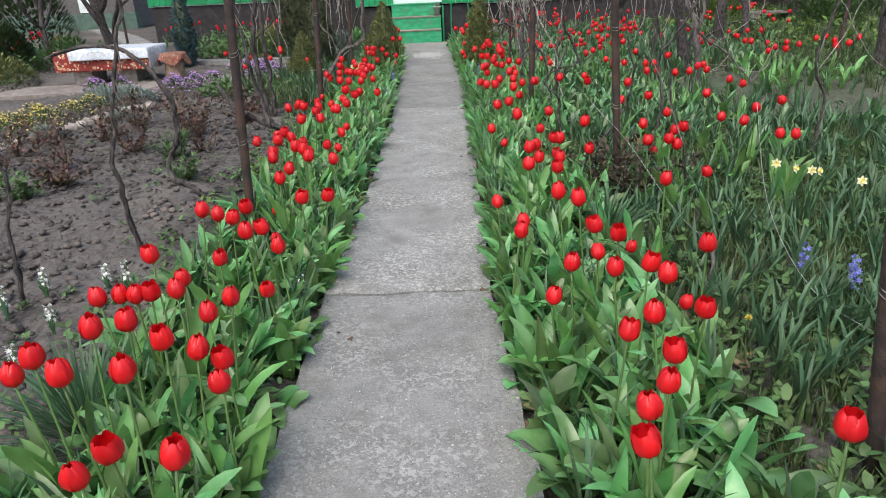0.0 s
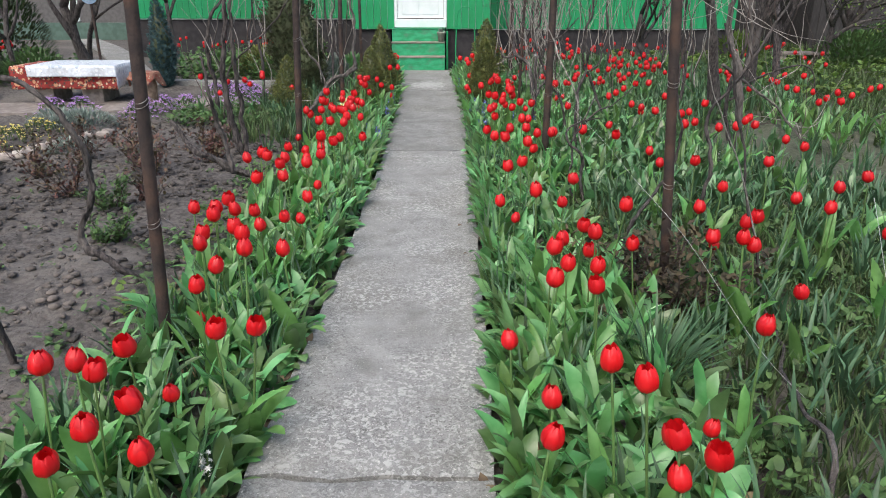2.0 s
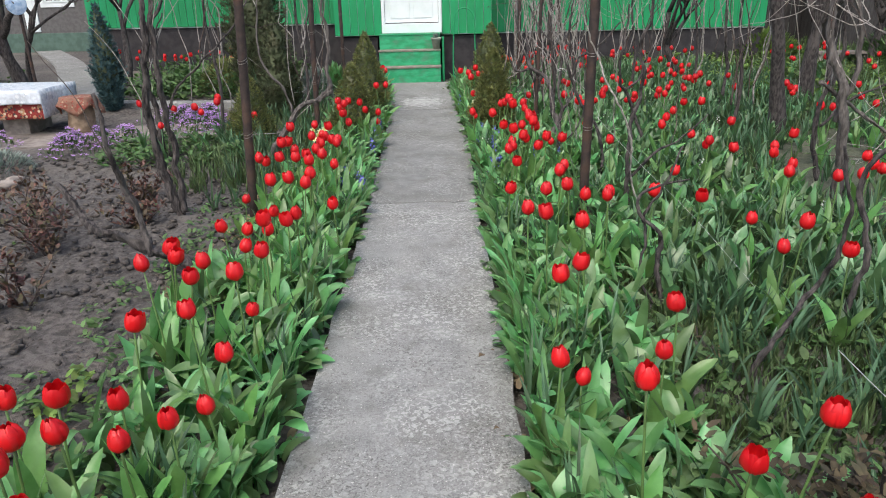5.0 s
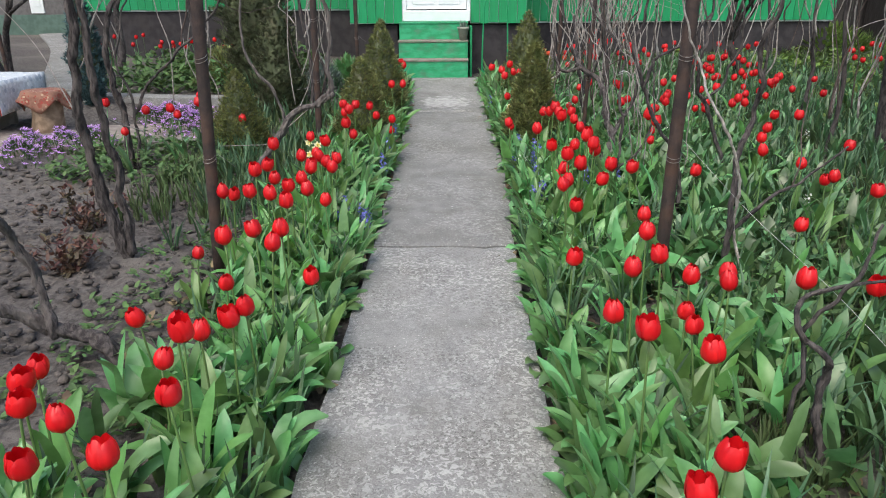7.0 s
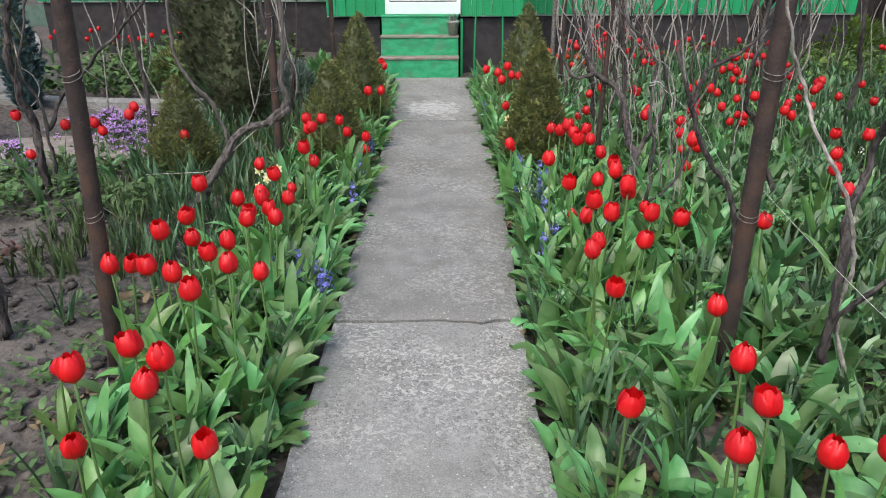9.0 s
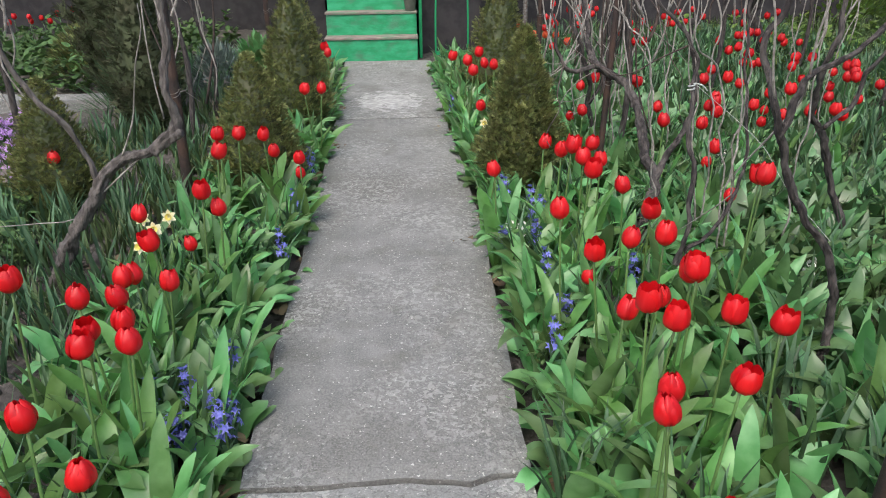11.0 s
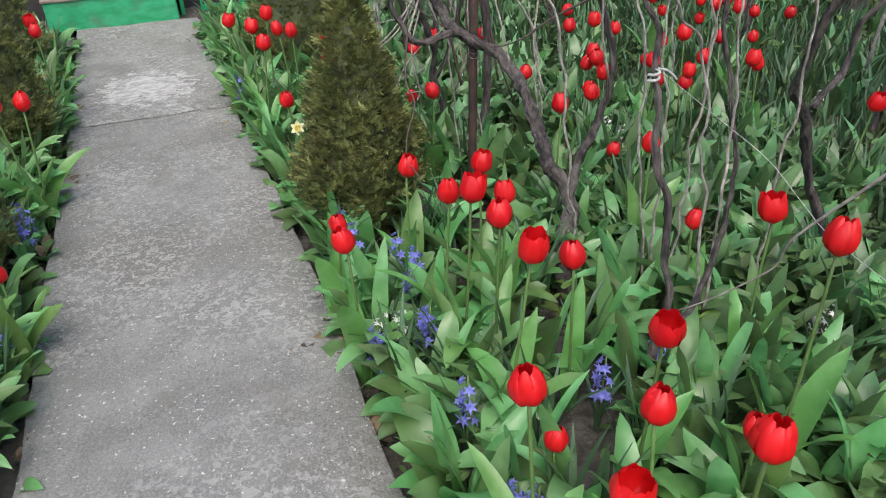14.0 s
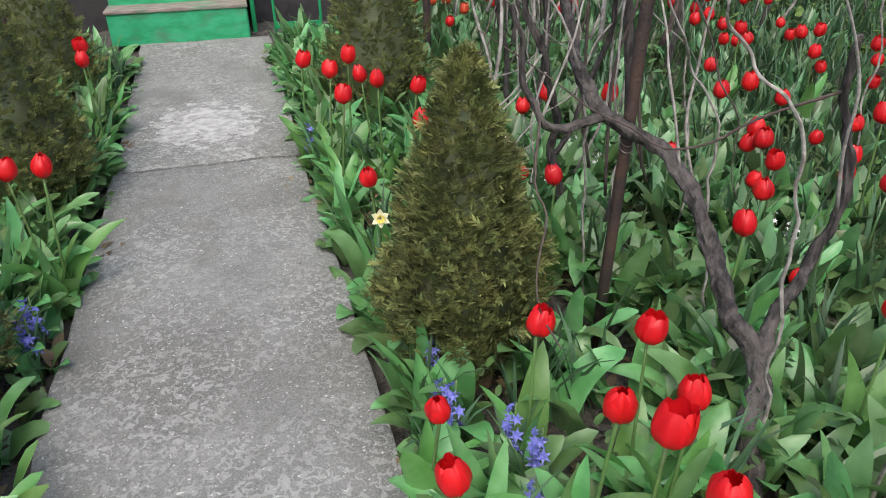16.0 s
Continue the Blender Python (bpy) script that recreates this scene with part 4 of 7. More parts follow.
# ---- grapevines ----
def build_vine(label, y, stems, wander=0.05, canes=4, seed=1, pale=False):
    """Gnarled stems given as (x, z) in the vine's own upright plane with a little wander in depth, or as (x, z, y), and pale canes rising from their ends."""
    r = random.Random(seed)
    x0 = stems[0][1][0][0]
    base = thing("grapevine", (x0, y, lift(y) - 0.05), label, "vine", "grapevines")
    for k, (radius, pts) in enumerate(stems):
        path = []
        for i, (x, z, *depth) in enumerate(pts):
            back = depth[0] - y if depth else wander * math.sin(i * 1.7 + seed + k) * (i > 0)
            path.append((x - x0, back, z - lift(y) + 0.05 if i or k else -0.05))
        fine = smooth_path(path, 18)
        fine = [p + Vector((noise.noise(p * 7 + Vector((seed, 0, 0))), noise.noise(p * 7 + Vector((0, seed, 3))), 0)) * 0.024 + Vector((noise.noise(p * 22), noise.noise(p * 22 + Vector((9, 0, 0))), 0)) * 0.007 for p in fine]
        h = Heap()
        h.add(*tube_geo(fine, radius * 0.62, radius * 0.30, 18, 0.62))
        link_mesh("stem", h.mesh("stem"), (CANE if radius < 0.015 else GREY_BARK) if pale else BARK, base, "pale shaggy stem" if pale else "")
        for c in range(canes):
            p = fine[r.randrange(int(len(fine) * 0.45), len(fine))].copy()
            d = Vector((r.uniform(-0.45, 0.45), r.uniform(-0.3, 0.3), r.choice((1.0, 0.9, -0.4))))
            cane = [p.copy()]
            for s in range(r.randrange(5, 9)):
                d += Vector((r.uniform(-0.3, 0.3), r.uniform(-0.2, 0.2), r.uniform(-0.12, 0.2)))
                p = p + d.normalized() * r.uniform(0.08, 0.17)
                p.z = max(p.z, 0.3)
                if abs(p.x + x0) < 0.6:
                    p.x, d.x = math.copysign(0.6, x0) - x0, -d.x
                cane.append(p.copy())
            tube_part("cane", cane, 0.0036, 0.0014, CANE if r.random() < 0.7 else TWIG, base, sides=6, rough=0.3, steps=3)
    return base


BROWN = "gnarled brown grapevine with shredded bark and bare canes"
build_vine(BROWN, 4.33, [(0.030, [(-1.41, -0.02), (-1.51, 0.0), (-1.62, 0.08), (-1.75, 0.17), (-1.64, 0.44), (-1.66, 0.69), (-1.74, 0.82), (-1.88, 0.93), (-2.1, 0.96), (-2.35, 0.90)])], wander=0.02, canes=0, seed=2)
build_vine("thin straight dark vine stem in the dug soil", 3.5, [(0.021, [(-1.63, 0.0), (-1.65, 0.41), (-1.61, 0.76), (-1.51, 1.23), (-1.49, 1.6)])], canes=1, seed=3)
build_vine("short dark vine stem in the dug soil", 2.9, [(0.018, [(-1.94, 0.0), (-1.91, 0.22), (-1.90, 0.51), (-1.95, 0.7)])], canes=0, seed=4)
build_vine("thick old vine bending low over the soil", 6.05, [(0.048, [(-1.22, 0.0), (-1.30, 0.03), (-1.47, 0.09), (-1.60, 0.20), (-1.72, 0.26), (-1.9, 0.45)]), (0.028, [(-1.47, 0.07), (-1.53, 0.31), (-1.55, 0.50), (-1.56, 0.66), (-1.62, 0.9)])], canes=1, seed=5)
build_vine("shaggy vine trunk with climbing bare shoots", 8.73, [(0.038, [(-2.37, 0.03), (-2.40, 0.40), (-2.41, 0.79), (-2.33, 1.05), (-2.19, 1.3)]), (0.016, [(-2.28, 0.40), (-2.17, 0.60), (-1.90, 0.82), (-1.63, 1.08), (-1.5, 1.3)]), (0.016, [(-2.30, 0.0), (-2.28, 0.4), (-2.33, 0.8), (-2.22, 1.2)])], canes=3, seed=6)
build_vine("grey weathered leaning vine trunk", 8.28, [(0.046, [(-1.38, 0.0), (-1.31, 0.12), (-1.23, 0.23), (-1.11, 0.41), (-1.02, 0.50), (-0.90, 0.53), (-0.80, 0.60)]), (0.030, [(-0.90, 0.52), (-0.82, 0.62), (-0.80, 0.72), (-0.81, 0.88), (-0.80, 1.04), (-0.84, 1.4)]), (0.016, [(-1.11, 0.41), (-1.17, 0.62), (-1.30, 0.8), (-1.34, 1.1), (-1.30, 1.4)])], wander=0.02, canes=2, seed=7, pale=True)
build_vine(BROWN, 7.5, [(0.020, [(1.18, -0.03, 7.5), (1.19, 0.05, 7.5), (1.20, 0.2, 7.51), (1.15, 0.4, 7.52), (1.03, 0.58, 7.54), (0.95, 0.74, 7.55), (0.92, 0.86, 7.57), (0.90, 0.95, 7.58), (0.95, 1.06, 7.6), (0.99, 1.3, 7.62)]), (0.015, [(0.95, 0.74, 7.55), (0.98, 0.83, 7.56), (1.02, 0.88, 7.57), (1.13, 0.94, 7.58), (1.3, 1.1, 7.6)])], canes=2, seed=8)
build_vine(BROWN, 6.68, [(0.022, [(1.19, 0.0), (1.13, 0.29), (1.15, 0.58), (1.22, 0.75), (1.18, 1.0), (1.22, 1.3)]), (0.012, [(1.15, 0.25), (1.3, 0.42), (1.45, 0.47), (1.6, 0.62)])], canes=1, seed=9)
build_vine("thick twisted old grapevine trunk with shredded bark", 8.49, [(0.038, [(0.99, 0.0, 8.48), (0.98, 0.08, 8.5), (1.03, 0.15, 8.6), (1.08, 0.22, 8.67), (1.07, 0.31, 8.76), (1.06, 0.40, 8.85), (1.05, 0.50, 8.95), (1.03, 0.57, 9.04), (0.92, 0.65, 9.14), (0.89, 0.72, 9.24), (0.90, 0.80, 9.33), (0.90, 1.0, 9.45)]), (0.022, [(1.08, 0.24, 8.68), (1.13, 0.33, 8.70), (1.20, 0.45, 8.72), (1.22, 0.6, 8.73), (1.18, 0.9, 8.75)]), (0.018, [(0.92, 0.65, 9.14), (0.80, 0.62, 9.15), (0.74, 0.68, 9.17), (0.70, 0.9, 9.2)])], canes=2, seed=10)
build_vine("slender dark grapevine tied with twine", 8.05, [(0.0145, [(0.93, 0.0, 8.04), (0.95, 0.10, 8.06), (0.98, 0.20, 8.08), (1.0, 0.36, 8.13), (1.0, 0.56, 8.19), (1.015, 0.72, 8.235), (1.02, 0.83, 8.27), (0.96, 0.93, 8.3), (0.87, 1.02, 8.33), (0.78, 1.2, 8.4)]), (0.0125, [(0.95, 0.09, 8.06), (1.0, 0.18, 8.08), (1.1, 0.24, 8.09), (1.17, 0.33, 8.12), (1.21, 0.53, 8.18), (1.2, 0.79, 8.26), (1.18, 1.1, 8.3)])], canes=1, seed=11)
build_vine(BROWN, 8.3, [(0.022, [(1.80, 0.02), (1.60, 0.46), (1.51, 0.61), (1.49, 0.84), (1.55, 1.2)]), (0.014, [(1.56, 0.55), (1.68, 0.68), (1.72, 0.9), (1.70, 1.2)])], canes=2, seed=12)
build_vine(BROWN, 9.6, [(0.022, [(1.05, 0.05), (1.03, 0.34), (0.94, 0.67), (0.86, 0.85), (0.80, 1.2)]), (0.014, [(1.02, 0.36), (1.12, 0.62), (1.14, 0.95), (1.2, 1.3)])], canes=9, seed=13)
build_vine(BROWN, 10.6, [(0.020, [(1.22, 0.05), (1.20, 0.45), (1.10, 0.8), (1.15, 1.3)])], canes=15, seed=14)
build_vine(BROWN, 12.0, [(0.020, [(1.9, 0.1), (1.85, 0.5), (2.0, 0.9), (1.95, 1.5)])], canes=14, seed=15)
build_vine(BROWN, 10.8, [(0.022, [(-1.35, 0.05), (-1.3, 0.4), (-1.4, 0.8), (-1.3, 1.4)])], canes=6, seed=16)
build_vine(BROWN, 5.2, [(0.020, [(1.62, 0.0), (1.70, 0.3), (1.66, 0.6), (1.85, 0.95), (2.0, 1.3)])], canes=3, seed=17)
build_vine(BROWN, 4.6, [(0.018, [(2.55, 0.0), (2.6, 0.35), (2.5, 0.7), (2.62, 1.2)])], canes=3, seed=18)
build_vine(BROWN, 7.4, [(0.028, [(2.75, 0.0), (2.65, 0.4), (2.72, 0.9), (2.6, 1.5)]), (0.014, [(2.65, 0.4), (2.95, 0.62), (3.3, 0.7), (3.45, 0.4)])], canes=6, seed=19)
build_vine(BROWN, 10.2, [(0.03, [(3.1, 0.05), (3.15, 0.5), (3.05, 1.0), (3.12, 1.6)])], canes=6, seed=20)


build_vine("shaggy grey vine trunk at the edge of the dug soil", 7.05, [(0.046, [(-1.64, 0.0), (-1.74, 0.25), (-1.77, 0.67), (-1.70, 1.07), (-1.70, 1.5)]), (0.032, [(-1.64, 0.0), (-1.66, 0.38), (-1.65, 0.87), (-1.65, 1.22), (-1.66, 1.5)])], canes=3, seed=31)
build_vine("long pale vine shoot bending over the bed", 6.6, [(0.010, [(1.25, 0.14), (1.16, 0.31), (1.10, 0.61), (0.98, 0.81), (0.92, 0.96), (0.84, 1.15), (0.8, 1.4)])], canes=0, seed=32, pale=True)
for k, (y, pts) in enumerate((
        (8.4, [(1.19, 0.43), (1.06, 0.78), (0.99, 1.10), (0.97, 1.4)]), (8.4, [(1.21, 0.43), (1.13, 0.78), (1.13, 1.10), (1.15, 1.4)]), (8.4, [(1.25, 0.40), (1.28, 0.69), (1.21, 1.10), (1.2, 1.4)]),
        (9.3, [(1.01, 0.52), (0.92, 0.80), (0.86, 1.07), (0.8, 1.4)]), (9.3, [(1.08, 0.56), (1.04, 0.87), (1.07, 1.07), (1.1, 1.5)]),
        (8.16, [(1.19, 0.52), (1.08, 0.72), (0.96, 0.90), (0.9, 1.2)]), (8.16, [(1.19, 0.52), (1.14, 0.75), (1.12, 0.89), (1.12, 1.3)]), (8.3, [(1.49, 0.54), (1.46, 0.76), (1.48, 0.84), (1.5, 1.2)]),
        (8.6, [(1.08, 0.63), (0.97, 0.73), (0.87, 0.90), (0.79, 1.0), (0.75, 1.3)]), (9.0, [(1.22, 0.59), (1.12, 0.63), (1.05, 0.77), (0.95, 0.93), (0.9, 1.3)]),
        (9.5, [(1.45, 0.3), (1.40, 0.53), (1.27, 1.02), (1.29, 1.5)]), (9.5, [(2.12, 0.32), (2.02, 1.0), (1.88, 1.5)]), (10.2, [(1.25, 0.19), (1.11, 0.86), (1.17, 1.5)]),
        (10.2, [(1.43, 0.2), (1.28, 0.73), (1.31, 1.4)]), (10.2, [(1.18, 0.26), (1.04, 0.86), (0.94, 1.5)]), (9.5, [(2.26, 0.13), (2.30, 0.63), (2.46, 1.12), (2.38, 1.5)]))):
    build_vine("bare pale vine shoot rising to the trellis", y, [(0.0052, pts)], wander=0.03, canes=0, seed=40 + k, pale=True)
build_vine("thick pale shaggy vine bundle with drooping branches", 7.0, [(0.05, [(2.66, 0.0), (2.53, 0.63), (2.43, 1.07), (2.47, 1.6)]), (0.03, [(2.54, 0.5), (2.60, 1.0), (2.41, 1.6)]), (0.02, [(2.40, 0.75), (2.66, 0.58), (2.93, 0.39), (3.15, 0.12)])], canes=10, seed=60, pale=True)

build_vine("old split vine stump with thin dark shoots", 5.45, [(0.022, [(1.02, -0.02), (1.02, -0.11), (0.98, 0.07), (0.97, 0.20), (0.97, 0.28), (0.95, 0.35), (0.89, 0.40)]), (0.011, [(1.01, -0.05), (0.91, 0.09), (0.88, 0.27), (0.89, 0.39), (0.92, 0.50), (0.97, 0.63), (1.02, 0.71)]), (0.012, [(0.89, 0.39), (0.86, 0.46), (0.87, 0.51), (0.93, 0.55), (1.05, 0.58)])], wander=0.02, canes=0, seed=71)
build_vine("thin purplish vine trailing low and climbing", 2.6, [(0.013, [(1.12, 0.0, 2.6), (1.16, 0.10, 2.72), (1.20, 0.08, 2.95), (1.26, 0.06, 3.22), (1.40, 0.05, 3.6), (1.46, 0.07, 3.83), (1.38, 0.32, 3.85), (1.32, 0.57, 3.85), (1.22, 0.91, 3.85), (1.14, 1.21, 3.85)])], wander=0.02, canes=1, seed=73)
build_vine("thin dark vine bending up out of the dry bush", 4.84, [(0.017, [(1.09, 0.00), (1.13, 0.07), (1.20, 0.18), (1.29, 0.29), (1.34, 0.43), (1.34, 0.63), (1.32, 0.84)])], wander=0.02, canes=0, seed=72)


def cane_curtain(x, y, count, spread, seed):
    """A bundle of bare pale shoots standing and hanging from the trellis wire."""
    r = random.Random(seed)
    base = thing("grapevine", (x, y, lift(y) - 0.05), "tangle of bare pale vine shoots hung on the trellis wire", "vine", "grapevines")
    for k in range(count):
        u, v = r.gauss(0, spread), r.gauss(0, 0.12)
        low, top = r.uniform(0.2, 0.9), r.uniform(1.3, 1.9)
        drift = r.gauss(0, 0.10)
        pts, n = [], 7
        for i in range(n):
            t = i / (n - 1)
            pts.append((u + drift * t + 0.05 * math.sin(t * 5 + k) + r.gauss(0, 0.018), v + r.gauss(0, 0.02), low + (top - low) * t))
        tube_part("cane", pts, 0.0052 if k % 5 else 0.009, 0.0028, (CANE, CANE, TWIG)[k % 3], base, sides=5, rough=0.3, steps=3)
    tube_part("stem", [(0, 0, -0.05), (0.04, 0, 0.5), (-0.03, 0.02, 1.1), (0.02, 0, 1.8)], 0.018, 0.01, BARK, base, sides=10, rough=0.4, steps=6)


for i, (x, y, count, spread) in enumerate(((1.15, 9.5, 16, 0.16), (1.35, 10.6, 20, 0.22), (1.6, 11.6, 18, 0.25), (2.4, 11.2, 16, 0.25), (3.3, 11.6, 16, 0.3), (2.75, 9.0, 12, 0.15), (-1.35, 10.2, 8, 0.15), (-2.1, 9.6, 8, 0.15))):
    cane_curtain(x, y, count, spread, 80 + i)


def rag_tie(x, y, z, rad):
    pts = [(rad * math.cos(k * 0.6), rad * math.sin(k * 0.6), 0.0012 * k) for k in range(24)] + [(rad + 0.03, 0.01, 0.02), (rad + 0.05, 0.0, 0.0)]
    ob = tube_part("rag_tie", pts, 0.0035, 0.003, TWINE, None, sides=5, steps=2)
    ob.location = (x, y, z)
    tagged(ob, "pale rag knotted round the slender vine", "tie")


rag_tie(1.0, 8.235, 0.71, 0.011)


def twine(name, pts, label):
    ob = tube_part(name, pts, 0.0009, 0.0009, TWINE, None, sides=5, steps=5)
    tagged(ob, label, "twine")


twine("twine", [(1.02, 8.23, 0.73), (1.17, 8.2, 0.61), (1.23, 8.1, 0.54), (1.24, 8.0, 0.48), (1.25, 7.9, 0.43), (1.17, 7.55, 0.43)], "pale twine tied between the grapevines")
twine("twine", [(0.9, 4.05, 0.55), (1.0, 3.6, 0.42), (1.15, 3.2, 0.16), (1.3, 3.0, 0.02)], "thin pale wire hanging down into the bed")
twine("twine", [(1.62, 3.5, 0.62), (1.5, 3.0, 0.25), (1.42, 2.4, 0.10), (1.5, 2.0, 0.08)], "thin pale wire hanging down into the bed")
twine("twine", [(0.97, 6.9, 0.62), (1.15, 6.5, 0.40), (1.25, 5.9, 0.28), (1.4, 5.2, 0.05)], "thin pale wire hanging down into the bed")


# ---- tulips beside the path ----
LEFT_TULIPS_A = [
    (-0.52, 1.06, 0.49), (-0.72, 1.08, 0.44), (-0.70, 1.17, 0.43), (-0.72, 1.33, 0.51), (-0.86, 1.33, 0.51), (-0.50, 1.46, 0.39), (-1.00, 1.46, 0.48), (-1.09, 1.50, 0.41),
    (-0.63, 1.52, 0.45), (-0.71, 1.53, 0.48), (-0.90, 1.56, 0.50), (-0.55, 1.56, 0.40), (-0.86, 1.67, 0.46), (-0.69, 1.80, 0.41), (-0.64, 1.87, 0.43), (-1.07, 1.94, 0.41),
    (-0.96, 1.95, 0.41), (-1.01, 1.96, 0.41), (-0.92, 1.97, 0.41), (-0.84, 1.97, 0.41), (-0.85, 2.06, 0.41), (-0.60, 2.14, 0.33), (-0.99, 2.18, 0.45), (-0.70, 2.32, 0.47),
    (-0.53, 2.32, 0.41), (-0.82, 2.35, 0.36), (-0.68, 2.50, 0.42), (-0.94, 2.59, 0.47), (-0.85, 2.65, 0.41), (-0.92, 2.70, 0.41), (-0.71, 2.78, 0.27), (-0.82, 2.79, 0.41),
]
LEFT_TULIPS_B = [
    (-0.61, 2.89, 0.41), (-0.41, 2.92, 0.41), (-0.77, 3.21, 0.41), (-0.76, 3.38, 0.41), (-0.66, 3.43, 0.46), (-0.86, 3.44, 0.18), (-0.56, 3.58, 0.40), (-0.88, 3.61, 0.41),
    (-0.72, 3.61, 0.45), (-0.91, 3.70, 0.42), (-0.78, 3.72, 0.44), (-0.90, 3.86, 0.45), (-0.92, 3.95, 0.45), (-0.85, 4.00, 0.43), (-0.78, 4.11, 0.32), (-0.93, 4.15, 0.43),
    (-0.68, 4.18, 0.34), (-1.13, 4.25, 0.36), (-0.84, 4.27, 0.34), (-0.63, 4.31, 0.29), (-0.63, 4.50, 0.34), (-0.90, 4.54, 0.43), (-0.78, 4.66, 0.41), (-0.65, 4.90, 0.30),
    (-0.86, 4.94, 0.41), (-0.71, 4.96, 0.41), (-1.07, 5.05, 0.42), (-0.86, 5.08, 0.41), (-0.99, 5.14, 0.41), (-0.67, 5.18, 0.41), (-1.04, 5.23, 0.41), (-1.07, 5.34, 0.38),
]
LEFT_TULIPS_C = [
    (-0.69, 5.35, 0.48), (-0.82, 5.48, 0.32), (-0.73, 5.55, 0.37), (-0.64, 5.56, 0.41), (-0.61, 5.60, 0.43), (-0.96, 5.68, 0.35), (-0.87, 5.71, 0.32), (-0.50, 5.96, 0.36),
    (-0.81, 6.02, 0.31), (-0.64, 6.03, 0.45), (-0.62, 6.09, 0.48), (-0.82, 6.09, 0.45), (-0.76, 6.25, 0.42), (-1.05, 6.40, 0.27), (-0.69, 6.47, 0.46), (-0.79, 6.61, 0.45),
    (-0.65, 6.67, 0.45), (-0.90, 6.70, 0.43), (-1.03, 6.73, 0.42), (-0.61, 6.84, 0.35), (-1.03, 6.86, 0.37), (-0.77, 6.86, 0.41), (-0.92, 6.87, 0.48), (-0.72, 6.91, 0.43),
    (-0.87, 6.99, 0.41), (-0.95, 7.15, 0.43), (-0.74, 7.18, 0.41), (-0.63, 7.19, 0.41), (-0.75, 7.25, 0.41), (-0.68, 7.29, 0.41), (-0.96, 7.37, 0.48), (-0.83, 7.40, 0.41),
]
LEFT_TULIPS_D = [
    (-0.73, 7.41, 0.41), (-0.78, 7.56, 0.38), (-0.68, 7.61, 0.34), (-0.79, 7.66, 0.34), (-0.75, 7.73, 0.41), (-0.69, 8.06, 0.44), (-0.92, 8.09, 0.35), (-0.65, 8.10, 0.36),
    (-0.78, 8.15, 0.21), (-0.74, 8.49, 0.44), (-0.80, 8.76, 0.36), (-0.47, 8.79, 0.31), (-0.83, 8.86, 0.40), (-0.59, 8.87, 0.32), (-0.47, 8.89, 0.21), (-0.75, 8.90, 0.39),
    (-0.65, 8.95, 0.37), (-0.45, 9.68, 0.41), (-0.55, 9.69, 0.41), (-0.64, 10.22, 0.41), (-0.47, 10.77, 0.41), (-0.56, 11.01, 0.41),
]
RIGHT_TULIPS_A = [
    (0.76, 1.08, 0.47), (0.39, 1.10, 0.44), (0.42, 1.21, 0.44), (0.50, 1.35, 0.41), (0.56, 1.46, 0.42), (0.48, 1.61, 0.40), (0.55, 1.61, 0.45), (0.72, 1.70, 0.41),
    (0.65, 1.83, 0.46), (0.34, 1.98, 0.33), (0.64, 1.98, 0.43), (0.54, 2.00, 0.41), (0.85, 2.05, 0.46), (0.42, 2.08, 0.40), (0.82, 2.12, 0.22), (0.63, 2.30, 0.41),
    (0.57, 2.32, 0.33), (0.56, 2.34, 0.43), (0.24, 2.37, 0.41), (0.52, 2.47, 0.49), (0.46, 2.56, 0.49), (0.33, 2.60, 0.36), (0.80, 2.73, 0.18), (0.97, 2.86, 0.43),
    (0.26, 2.98, 0.32), (0.57, 3.20, 0.41), (0.43, 3.23, 0.42), (0.60, 3.37, 0.41), (1.37, 3.39, 0.30), (0.50, 3.40, 0.41), (0.46, 3.48, 0.44), (0.65, 3.63, 0.45),
]
RIGHT_TULIPS_B = [
    (0.53, 3.66, 0.41), (1.29, 3.66, 0.38), (1.25, 3.67, 0.41), (0.65, 3.69, 0.35), (1.15, 3.73, 0.39), (0.84, 3.77, 0.35), (1.99, 3.77, 0.38), (1.92, 3.80, 0.38),
    (1.34, 3.87, 0.41), (0.66, 3.89, 0.39), (0.84, 3.93, 0.47), (1.42, 3.94, 0.41), (1.27, 3.98, 0.27), (0.47, 4.04, 0.50), (1.24, 4.14, 0.39), (1.86, 4.17, 0.38),
    (1.82, 4.39, 0.36), (0.35, 4.42, 0.34), (2.08, 4.48, 0.39), (0.43, 4.50, 0.23), (0.68, 4.51, 0.31), (1.55, 4.65, 0.35), (0.76, 4.66, 0.39), (2.35, 4.69, 0.39),
    (0.43, 4.87, 0.41), (1.93, 4.97, 0.41), (0.51, 4.97, 0.41), (1.55, 5.08, 0.39), (1.41, 5.16, 0.48), (1.41, 5.28, 0.33), (0.59, 5.29, 0.46), (0.46, 5.38, 0.47),
]
